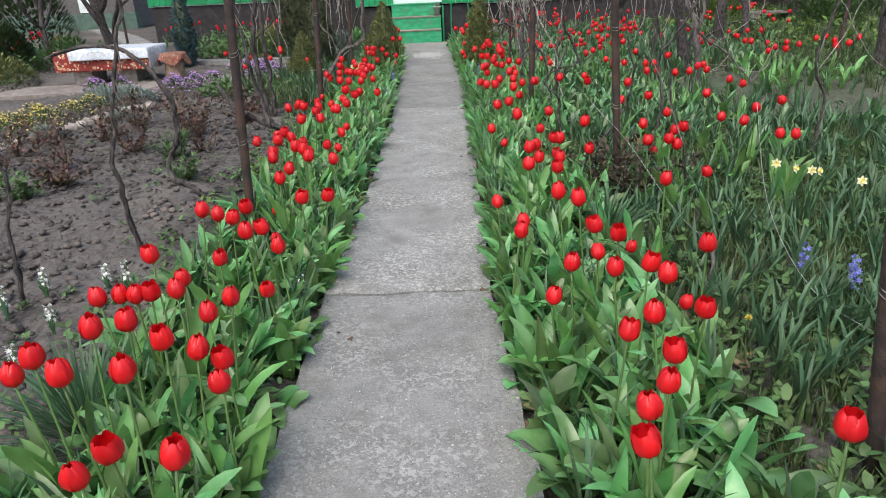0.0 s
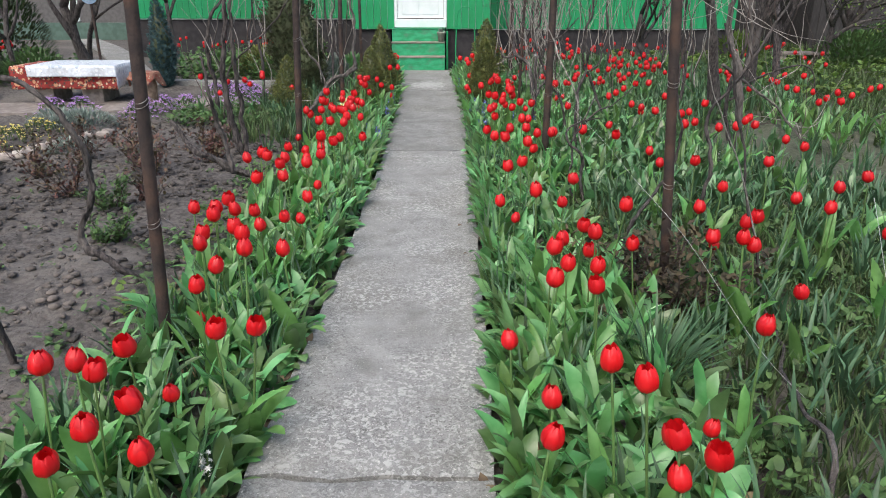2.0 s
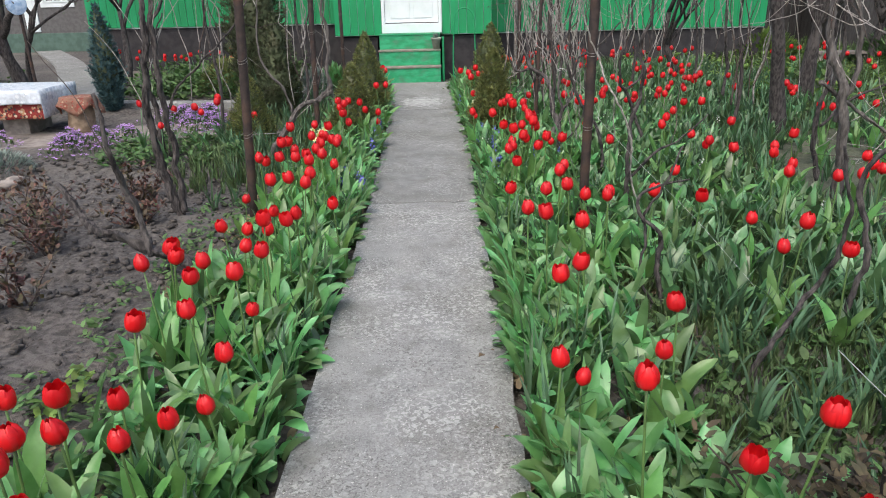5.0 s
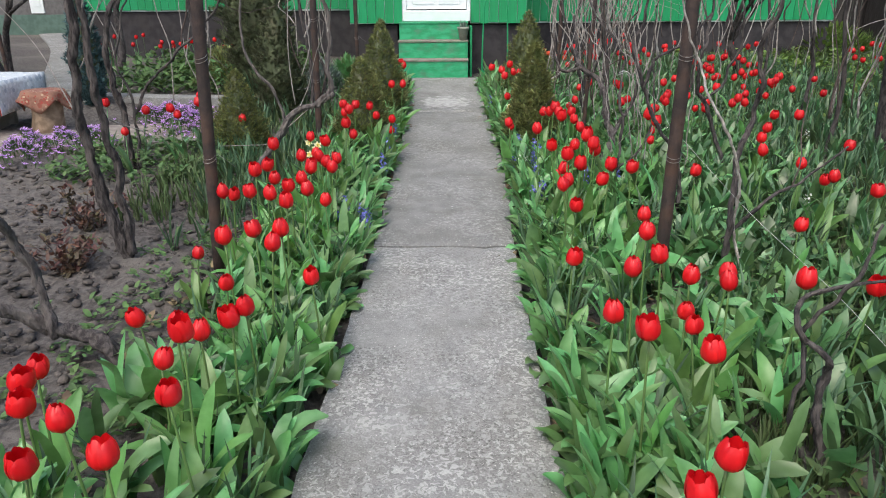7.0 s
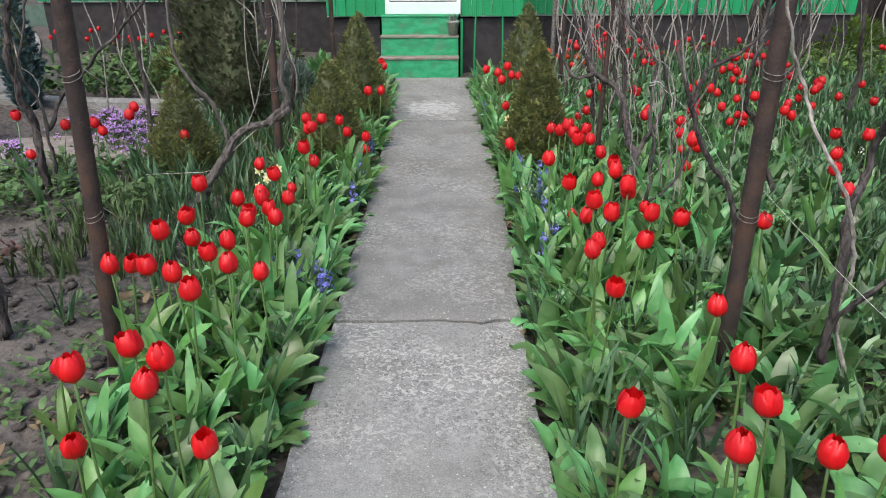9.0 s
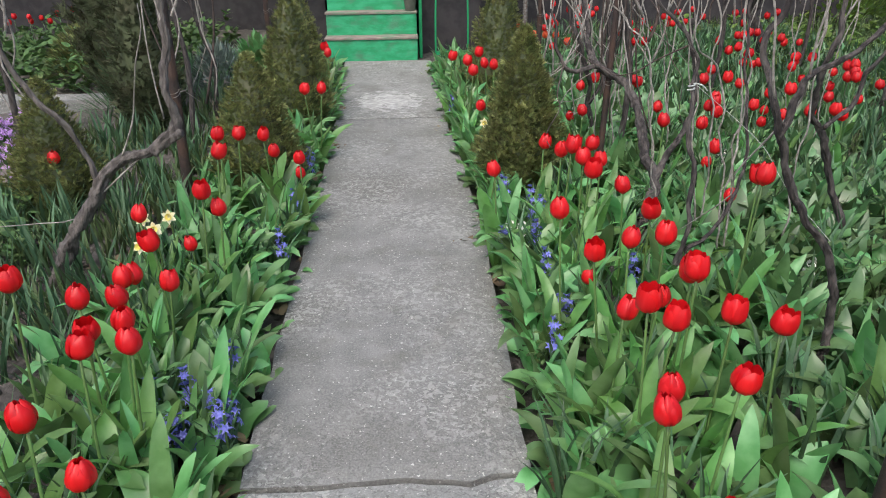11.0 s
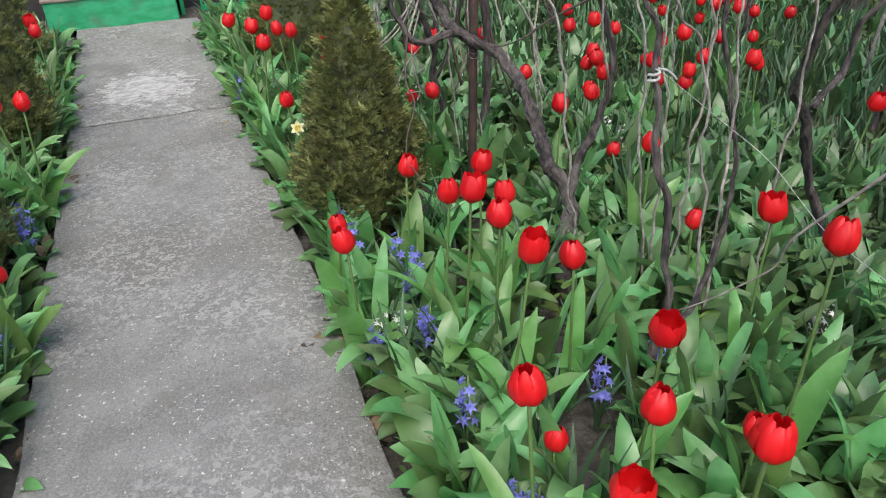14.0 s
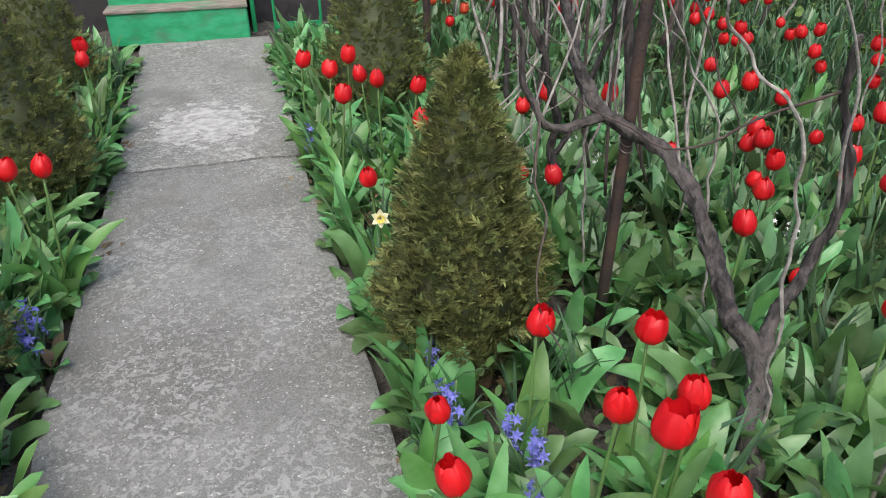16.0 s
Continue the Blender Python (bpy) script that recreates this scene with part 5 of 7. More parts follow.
RIGHT_TULIPS_C = [
    (0.40, 5.51, 0.45), (2.46, 5.61, 0.36), (0.67, 5.66, 0.34), (1.47, 5.72, 0.31), (1.01, 5.73, 0.45), (0.81, 5.78, 0.42), (1.25, 5.78, 0.41), (0.70, 5.81, 0.31),
    (0.53, 5.84, 0.44), (2.45, 5.84, 0.36), (0.84, 5.87, 0.41), (0.72, 5.87, 0.40), (0.67, 6.02, 0.41), (0.38, 6.05, 0.39), (0.64, 6.11, 0.46), (2.21, 6.11, 0.40),
    (2.09, 6.12, 0.39), (1.85, 6.16, 0.41), (2.30, 6.20, 0.43), (2.42, 6.29, 0.38), (0.74, 6.51, 0.39), (1.37, 6.52, 0.34), (2.05, 6.53, 0.36), (2.49, 6.55, 0.39),
    (1.96, 6.57, 0.42), (0.49, 6.64, 0.39), (1.81, 6.76, 0.41), (0.47, 6.87, 0.41), (0.50, 6.94, 0.41), (0.65, 6.96, 0.41), (2.16, 6.97, 0.37), (1.78, 7.07, 0.39),
]
RIGHT_TULIPS_D = [
    (2.32, 7.08, 0.42), (3.53, 7.12, 0.43), (0.59, 7.17, 0.43), (0.84, 7.17, 0.41), (0.53, 7.19, 0.47), (1.17, 7.22, 0.38), (0.75, 7.22, 0.41), (1.83, 7.23, 0.33),
    (0.67, 7.27, 0.50), (0.53, 7.34, 0.36), (0.70, 7.36, 0.45), (3.47, 7.38, 0.38), (4.31, 7.39, 0.42), (0.64, 7.40, 0.36), (1.58, 7.41, 0.43), (1.79, 7.41, 0.36),
    (3.55, 7.41, 0.41), (4.19, 7.41, 0.40), (0.67, 7.49, 0.49), (0.50, 7.54, 0.43), (0.86, 7.66, 0.28), (0.64, 7.67, 0.40), (2.16, 7.67, 0.39), (3.94, 7.68, 0.39),
    (0.44, 7.71, 0.48), (3.83, 7.74, 0.41), (1.06, 7.76, 0.55), (0.74, 7.79, 0.44), (4.65, 7.80, 0.42), (1.73, 7.81, 0.40), (3.48, 7.84, 0.42), (0.58, 7.86, 0.18),
]
RIGHT_TULIPS_E = [
    (4.21, 7.87, 0.42), (4.47, 7.95, 0.38), (3.00, 8.00, 0.42), (1.19, 8.02, 0.45), (3.75, 8.04, 0.37), (0.62, 8.05, 0.48), (3.12, 8.06, 0.40), (1.87, 8.07, 0.40),
    (4.43, 8.09, 0.41), (0.75, 8.10, 0.40), (0.63, 8.21, 0.47), (1.24, 8.31, 0.27), (0.61, 8.32, 0.48), (3.62, 8.32, 0.37), (2.21, 8.39, 0.41), (0.34, 8.42, 0.36),
    (0.60, 8.43, 0.43), (0.77, 8.47, 0.37), (3.61, 8.51, 0.40), (2.12, 8.55, 0.38), (1.28, 8.57, 0.38), (0.77, 8.63, 0.39), (0.37, 8.64, 0.29), (0.59, 8.73, 0.37),
    (3.99, 8.74, 0.43), (1.18, 8.91, 0.40), (1.43, 8.97, 0.18), (2.14, 9.08, 0.36), (1.84, 9.30, 0.28), (1.56, 9.36, 0.27), (2.02, 9.38, 0.42), (0.94, 9.44, 0.32),
]
RIGHT_TULIPS_F = [
    (0.41, 9.56, 0.33), (2.03, 9.64, 0.25), (0.93, 9.68, 0.23), (2.56, 9.68, 0.41), (0.61, 9.75, 0.41), (0.41, 10.03, 0.42), (0.68, 10.10, 0.41), (0.55, 10.14, 0.43),
    (2.47, 10.21, 0.37), (0.51, 10.25, 0.42), (0.47, 10.30, 0.48), (0.40, 10.30, 0.43), (0.31, 10.46, 0.43), (2.37, 10.58, 0.39), (3.17, 12.58, 0.40),
]


def build_tulip(height, lean, bloom_h, bloom_r, opening, leaves, seed):
    """One tulip at the origin: stem, bloom and its broad leaves."""
    r = random.Random(seed)
    t = thing("tulip", (0, 0, 0), "red tulip" + (" with an open cup" if opening > 0.25 else " with a closed egg-shaped bloom") + " over broad grey-green leaves", "tulip", "tulips along the path")
    tip = (lean, 0.3 * lean, height)
    tube_part("stem", [(0, 0, -0.06), (lean * 0.15, 0, height * 0.35), (lean * 0.55, lean * 0.1, height * 0.7), tip], 0.0042, 0.0034, STEM, t, sides=6, steps=3)
    nod = tilt_spin(*tip, r.uniform(-0.22, 0.22), lean * 2.5 + r.uniform(-0.22, 0.22), r.uniform(0, 6))
    for verts, faces in petal_shapes(bloom_h, bloom_r, opening, seed):
        h = Heap()
        h.add(verts, faces, nod)
        link_mesh("petal", h.mesh("petal"), RED, t, "bright red petal")
    for k in range(leaves):
        h = Heap()
        long = min(height * 0.92, r.uniform(0.24, 0.36)) * (1.0 if k < 3 else 0.8)
        h.add(*leaf_geo(long, r.uniform(0.045, 0.082), r.uniform(0.05, 0.28), r.uniform(0.35, 1.5) if k < 3 else r.uniform(1.2, 2.4), 0.4, 9, wave=r.uniform(0.02, 0.10), twist=r.uniform(-0.6, 0.6)),
              spin(0, 0, -0.03, k * 2.3 + r.uniform(-0.5, 0.5)))
        link_mesh("leaf", h.mesh("leaf"), LEAF_OB, t)
    return t


PROTOTYPES = [build_tulip(*spec) for spec in (
    (0.28, 0.012, 0.060, 0.025, -0.04, 3, 1), (0.32, -0.012, 0.064, 0.028, 0.10, 4, 2), (0.36, 0.01, 0.066, 0.028, 0.0, 4, 3), (0.36, 0.0, 0.066, 0.029, 0.22, 4, 4),
    (0.40, 0.012, 0.068, 0.029, 0.06, 4, 5), (0.40, -0.01, 0.066, 0.031, 0.30, 4, 6), (0.42, 0.01, 0.070, 0.028, -0.02, 4, 7), (0.42, 0.0, 0.068, 0.032, 0.40, 4, 8),
    (0.46, 0.012, 0.072, 0.030, 0.05, 4, 9), (0.46, -0.01, 0.070, 0.031, 0.24, 3, 10), (0.51, 0.01, 0.072, 0.030, 0.12, 4, 11),
    (0.40, 0.0, 0.070, 0.032, 0.44, 4, 12), (0.45, 0.012, 0.072, 0.032, 0.40, 4, 13))]
BEND = (0.012, -0.012, 0.01, 0.0, 0.012, -0.01, 0.01, 0.0, 0.012, -0.01, 0.01, 0.0, 0.012)
TALL = (0.28, 0.32, 0.36, 0.36, 0.40, 0.40, 0.42, 0.42, 0.46, 0.46, 0.51, 0.40, 0.45)
WIDE_OPEN = ((0.67, 7.27), (0.70, 7.36), (0.59, 7.17), (0.53, 7.19), (0.62, 8.34), (0.62, 8.03), (0.46, 5.39), (1.18, 8.01), (0.75, 7.22), (-0.68, 5.34))  # where the cups have opened fully
used = set()
THUJAS = ((0.56, 9.12), (0.69, 10.95), (-0.70, 10.30), (-0.74, 9.22))


def plant_tulips(spots):
    """Each spot is x, y and the height of the bloom's middle over the bed."""
    for x, y, high in spots:
        if any(math.hypot(x - a, y - b) < 0.15 for a, b in THUJAS):
            continue
        choice = (11, 12) if any(math.hypot(x - a, y - b) < 0.035 for a, b in WIDE_OPEN) else range(11)
        k = min(choice, key=lambda i: abs(TALL[i] - high) + rnd.uniform(0, 0.03))
        sink = min(0.06, max(-0.10, high - TALL[k]))
        m = tilt_spin(x, y, lift(y) - 0.033 + sink, rnd.uniform(-0.10, 0.10), rnd.uniform(-0.10, 0.10), rnd.uniform(0, 6.28))
        reach = m.to_3x3() @ Vector((BEND[k], 0.3 * BEND[k], TALL[k]))
        foot = x - reach.x
        if edge_at(LEFT_EDGE, y) - 0.02 < foot < edge_at(RIGHT_EDGE, y) + 0.02:
            foot = edge_at(LEFT_EDGE, y) - 0.025 if x < -0.1 else edge_at(RIGHT_EDGE, y) + 0.025
        m.translation.x, m.translation.y = foot, y - reach.y  # the bloom hangs over the spot, whichever way the stem leans
        if k in used:
            copy_thing(PROTOTYPES[k], m)
        else:
            used.add(k)
            PROTOTYPES[k].matrix_basis = m


def far_spots(count, x0, x1, y0, y1, seed):
    """Loose groups of tulips."""
    r = random.Random(seed)
    out = []
    while len(out) < count:
        cx, cy = r.uniform(x0, x1), r.uniform(y0, y1)
        for k in range(r.randrange(1, 5)):
            out.append((round(cx + r.gauss(0, 0.14), 3), round(cy + r.gauss(0, 0.14), 3)))
    return out[:count]


for spots in (LEFT_TULIPS_A, LEFT_TULIPS_B, LEFT_TULIPS_C, LEFT_TULIPS_D, RIGHT_TULIPS_A, RIGHT_TULIPS_B, RIGHT_TULIPS_C, RIGHT_TULIPS_D, RIGHT_TULIPS_E, RIGHT_TULIPS_F):
    plant_tulips(spots)


def tulip_stuff(name, spots, label, petal):
    """Tulips too far to pick apart: blooms in one object, stems and leaves in two."""
    r = random.Random(len(spots))
    shapes = []
    for s, o in enumerate((0.05, 0.15, 0.3, 0.0)):
        b = Heap()
        for verts, faces in petal_shapes(0.066, 0.030, o, s):
            b.add(verts, faces)
        shapes.append((np.concatenate(b.v), b.f))
    blooms, stems = Heap(), Heap()
    for x, y in spots:
        tall = r.uniform(0.28, 0.42)
        a, b = r.uniform(-0.04, 0.04), r.uniform(-0.04, 0.04)
        v, f = r.choice(shapes)
        blooms.add(v, f, tilt_spin(x + a, y + b, lift(y) + tall - 0.04, r.uniform(-.2, .2), r.uniform(-.2, .2), r.uniform(0, 6), r.uniform(0.85, 1.1)))
        stems.add(*tube_geo([Vector((x, y, lift(y) - 0.06)), Vector((x + a * .4, y + b * .4, lift(y) + tall * .5)), Vector((x + a, y + b, lift(y) + tall - 0.036))], 0.004, 0.0034, 5))
        for k in range(3):
            stems.add(*leaf_geo(r.uniform(0.18, 0.28), r.uniform(0.035, 0.065), r.uniform(0.05, 0.3), r.uniform(0.4, 1.4), 0.5, 5), spin(x, y, lift(y) - 0.05, r.uniform(0, 6.28)))
    tagged(link_mesh(name, blooms.mesh(name), petal), label, "tulips", kind="stuff")
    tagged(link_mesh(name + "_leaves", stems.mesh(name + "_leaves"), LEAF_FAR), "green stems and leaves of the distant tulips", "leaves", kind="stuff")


tulip_stuff("field_tulips", far_spots(105, 1.2, 3.4, 9.2, 14.2, 21) + far_spots(36, 2.6, 6.2, 8.8, 13.2, 22),
            "scattered red tulips across the green bed", RED_ISLE)
tulip_stuff("yard_tulips", far_spots(30, -5.2, -2.2, 12.6, 14.6, 24) + far_spots(16, -8.5, -6.0, 11.5, 13.5, 25) + far_spots(8, -2.6, -1.6, 8.6, 9.4, 26),
            "red tulips in the beds before the house", RED_ISLE)
tulip_stuff("orange_tulips", far_spots(7, 1.0, 1.5, 11.2, 12.2, 27), "a few orange tulips near the house", ORANGE)


# ---- leaf carpets ----
def bed_leaves(name, count, place, mat, label, length, width, droop, per=4, lean_out=None, n=6, fold=0.5, upright=(0.05, 0.4), category="leaves", seed=0, erect=0.0):
    r = random.Random(seed)
    h = Heap()
    for i in range(count):
        x, y = place(r)
        for k in range(per):
            yaw = r.uniform(0, 6.28)
            if lean_out is not None and r.random() < 0.45:
                yaw = lean_out + r.uniform(-0.8, 0.8)
            stiff = r.random() < erect
            verts, faces = leaf_geo(r.uniform(*length) * (1.12 if stiff else 1.0), r.uniform(*width) * (0.72 if stiff else 1.0), r.uniform(*upright) * (0.6 if stiff else 1.0),
                                    r.uniform(0.2, 0.9) if stiff else r.uniform(*droop), fold * r.uniform(0.6, 1.3), n, wave=r.uniform(0, 0.10), twist=r.uniform(-0.6, 0.6))
            reach = x + verts[-2][0] * math.cos(yaw) - verts[-2][1] * math.sin(yaw)
            if edge_at(LEFT_EDGE, y) + 0.06 < reach < edge_at(RIGHT_EDGE, y) - 0.06:
                continue  # nothing grows far out over the path
            h.add(verts, faces,
                  tilt_spin(x + r.uniform(-.02, .02), y + r.uniform(-.02, .02), lift(y) - 0.045, 0, 0, yaw))
    tagged(link_mesh(name, h.mesh(name), mat), label, category, kind="stuff")


def right_bed(r):
    y = r.uniform(0.4, 12.4)
    return edge_at(RIGHT_EDGE, y) + 0.05 + (0.62 if y < 4.2 else 0.52 if y < 5.6 else 0.95 if y < 11 else 0.5) * r.random() ** 1.25, y


def left_bed(r):
    y = r.uniform(0.4, 12.2)
    w = 0.62 if 1.4 < y < 5.8 else 0.55 if y > 2 else 0.36
    return edge_at(LEFT_EDGE, y) - 0.05 - w * r.random() ** 1.15, y


def region(x0, x1, y0, y1):
    """Spots in a rectangle, all but clear of the bare patch of soil in the wide bed."""
    def spot(r):
        for k in range(9):
            x, y = r.uniform(x0, x1), r.uniform(y0, y1)
            if ((x - 3.5) / 1.0) ** 2 + ((y - 7.2) / 1.5) ** 2 > 1 or r.random() < 0.12:
                break
        return x, y
    return spot


TAU4 = math.pi / 2  # leaves on the right lean to -x, those on the left to +x
bed_leaves("tulip_bed_leaves", 900, right_bed, LEAF, "dense broad grey-green tulip leaves edging the path", (0.16, 0.30), (0.045, 0.10), (0.7, 2.6), 4, TAU4, fold=0.35, n=9, seed=1, erect=0.22)
bed_leaves("tulip_bed_leaves", 680, left_bed, LEAF, "dense broad grey-green tulip leaves edging the path", (0.16, 0.30), (0.04, 0.085), (0.6, 2.5), 4, -TAU4, fold=0.35, n=9, seed=2, erect=0.22)
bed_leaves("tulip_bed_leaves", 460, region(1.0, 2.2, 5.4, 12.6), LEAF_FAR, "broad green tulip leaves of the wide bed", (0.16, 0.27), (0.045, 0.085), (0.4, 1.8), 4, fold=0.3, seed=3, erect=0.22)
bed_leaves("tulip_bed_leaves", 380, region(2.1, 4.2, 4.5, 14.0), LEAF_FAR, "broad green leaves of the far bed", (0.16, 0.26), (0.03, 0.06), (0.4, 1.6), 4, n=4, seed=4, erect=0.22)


bed_leaves("tulip_bed_leaves", 150, region(0.95, 1.9, 7.7, 10.6), LEAF, "broad pale green tulip leaves under the vines", (0.15, 0.27), (0.05, 0.095), (0.8, 2.4), 4, fold=0.35, n=8, seed=17, erect=0.15)


def right_rim(r):
    y = r.uniform(0.5, 12.3)
    return edge_at(RIGHT_EDGE, y) + r.uniform(0.01, 0.10), y


def left_rim(r):
    y = r.uniform(0.5, 12.2)
    return edge_at(LEFT_EDGE, y) - r.uniform(0.01, 0.10), y


bed_leaves("drooping_tulip_leaves", 120, right_rim, LEAF, "broad tulip leaves drooping over the rim of the path", (0.09, 0.16), (0.05, 0.09), (1.5, 2.4), 3, TAU4, fold=0.2, n=8, upright=(0.3, 1.0), seed=15)
bed_leaves("drooping_tulip_leaves", 130, left_rim, LEAF, "broad tulip leaves drooping over the rim of the path", (0.09, 0.15), (0.04, 0.08), (1.5, 2.4), 3, -TAU4, fold=0.2, n=8, upright=(0.3, 1.0), seed=16)
bed_leaves("narrow_leaves", 200, right_bed, STRAP, "narrow upright daffodil and bluebell leaves", (0.18, 0.32), (0.010, 0.018), (0.2, 1.3), 7, n=4, seed=5)
bed_leaves("narrow_leaves", 230, left_bed, STRAP, "narrow upright daffodil and bluebell leaves", (0.18, 0.30), (0.010, 0.018), (0.2, 1.3), 7, n=4, seed=6)
bed_leaves("narrow_leaves", 520, region(1.0, 3.3, 1.0, 6.0), STRAP, "narrow daffodil leaves in the weedy bed", (0.14, 0.28), (0.012, 0.02), (0.3, 1.4), 7, n=4, seed=7)
bed_leaves("narrow_leaves", 700, region(1.4, 4.4, 6.0, 14.0), STRAP, "narrow leaves across the far bed", (0.16, 0.30), (0.012, 0.02), (0.2, 1.2), 6, n=3, seed=8)
bed_leaves("grass", 4300, region(0.85, 3.6, 0.6, 6.0), GRASS, "rank grass and weeds between the flowers", (0.06, 0.16), (0.006, 0.012), (0.3, 1.6), 6, n=2, seed=9, category="grass")
bed_leaves("grass", 2600, region(1.2, 6.5, 6.0, 15.0), GRASS, "rank grass across the far garden", (0.08, 0.2), (0.008, 0.016), (0.3, 1.5), 6, n=2, seed=10, category="grass")
bed_leaves("grass", 2200, region(5.0, 16, 8.0, 18.5), GRASS, "yellowish grass under the far trees", (0.1, 0.25), (0.012, 0.03), (0.3, 1.5), 5, n=2, seed=11, category="grass")
bed_leaves("grass", 420, region(-2.0, -1.05, 7.6, 11.0), GRASS, "grass and leaves round the small conifers", (0.08, 0.2), (0.008, 0.016), (0.3, 1.5), 6, n=2, seed=12, category="grass")
bed_leaves("narrow_leaves", 40, region(-1.65, -1.0, 7.2, 9.0), STRAP, "narrow leaves behind the vine poles", (0.16, 0.30), (0.012, 0.02), (0.2, 1.0), 6, n=3, seed=13)
bed_leaves("narrow_leaves", 100, region(-2.0, -1.1, 8.7, 12.6), STRAP, "mixed narrow leaves before the house", (0.16, 0.30), (0.012, 0.025), (0.2, 1.2), 6, n=3, seed=14)


def weeds(name, count, place, mat, label, size, height, seed):
    """Low plants: small oval leaves on several levels."""
    r = random.Random(seed)
    h = Heap()
    for i in range(count):
        x, y = place(r)
        tall = r.uniform(*height)
        for k in range(r.randrange(6, 12)):
            s = r.uniform(*size)
            h.add(*leaf_geo(s, s * 0.55, r.uniform(0.7, 1.3), r.uniform(1.2, 2.0), 0.2, 3),
                  spin(x + r.gauss(0, 0.025), y + r.gauss(0, 0.025), lift(y) - 0.03 + tall * r.random(), r.uniform(0, 6.28)))
    tagged(link_mesh(name, h.mesh(name), mat), label, "weeds", kind="stuff")


weeds("weeds", 1300, region(0.7, 3.0, 0.8, 5.5), WEED, "low leafy weeds among the tulips", (0.03, 0.06), (0.02, 0.12), 31)
weeds("weeds", 700, region(1.2, 5.5, 5.5, 14.0), WEED, "low leafy weeds of the far bed", (0.03, 0.07), (0.02, 0.14), 32)
weeds("weeds", 650, region(1.0, 2.4, 6.0, 11.5), WEED, "low leafy weeds between the vines", (0.03, 0.06), (0.03, 0.2), 41)
weeds("weeds", 420, right_bed, WEED, "chickweed and seedlings under the tulips", (0.02, 0.045), (0.04, 0.18), 42)
weeds("weeds", 300, left_bed, WEED, "chickweed and seedlings under the tulips", (0.02, 0.045), (0.04, 0.16), 43)
weeds("weeds", 260, region(-1.55, -1.0, 1.0, 7.5), WEED, "low weeds at the edge of the dug soil", (0.02, 0.05), (0.01, 0.08), 33)
weeds("weeds", 60, region(-3.2, -1.5, 2.0, 7.5), WEED, "scattered seedlings on the dug soil", (0.02, 0.035), (0.0, 0.03), 34)
weeds("lime_weeds", 36, lambda r: r.choice(((-1.32 + r.gauss(0, .07), 4.75 + r.gauss(0, .1)), (-1.30 + r.gauss(0, .06), 3.9 + r.gauss(0, .1)), (0.95 + r.gauss(0, .08), 8.35 + r.gauss(0, .08)), (-0.60 + r.gauss(0, .05), 11.2 + r.gauss(0, .1)), (0.36 + r.gauss(0, .05), 12.0 + r.gauss(0, .15)))), LIME,
      "fresh lime-green leafy plants", (0.03, 0.055), (0.02, 0.16), 35)
weeds("lime_weeds", 500, region(3.2, 8.0, 10.0, 15.5), LIME, "lime-green low plants under the trees", (0.06, 0.12), (0.02, 0.2), 36)
weeds("weeds", 200, region(-2.9, -1.6, 8.3, 9.4), WEED, "low green plants behind the vines", (0.03, 0.07), (0.02, 0.16), 37)
weeds("weeds", 420, region(-4.2, -2.0, 11.7, 14.8), WEED, "green plants of the bed before the house", (0.05, 0.12), (0.02, 0.35), 38)
weeds("weeds", 420, region(-10.0, -5.9, 8.6, 13.5), WEED, "green plants round the low table", (0.05, 0.11), (0.02, 0.3), 39)
weeds("dry_leaves", 420, lambda r: (r.choice((-1, 1)) * r.uniform(0.3, 1.2) - 0.1, r.uniform(0.6, 11)), DEAD, "dry brown leaves lying in the beds", (0.03, 0.06), (0.0, 0.02), 40)


def clods():
    r = random.Random(4)
    h = Heap()
    bm = bmesh.new()
    bmesh.ops.create_icosphere(bm, subdivisions=1, radius=1)
    v0 = np.array([v.co for v in bm.verts])
    f0 = [[v.index for v in f.verts] for f in bm.faces]
    bm.free()
    for i in range(9500):
        x, y = (r.uniform(-4.2, -1.0), r.uniform(1.2, 8.8)) if i < 8400 else (r.uniform(-1.0, 1.0), r.uniform(0.5, 11))
        if edge_at(LEFT_EDGE, y) - 0.05 < x < edge_at(RIGHT_EDGE, y) + 0.05:
            continue
        s = 0.004 + 0.024 * r.random() ** 4
        jig = v0 * (1 + 0.5 * (np.array([r.random() for _ in v0])[:, None] - 0.5))
        h.add(jig * s * np.array([1.3, 1, 0.6]), f0, spin(x, y, lift(y) - 0.03 + 0.02 * noise.fractal(Vector((x * 2.2, y * 2.2, 0.3)), 0.9, 2.2, 4), r.uniform(0, 6)))
    tagged(link_mesh("soil_clods", h.mesh("soil_clods"), SOIL), "crumbs and clods of dug soil", "soil", kind="stuff")


clods()


# ---- small flowers ----
FLORETS = {}


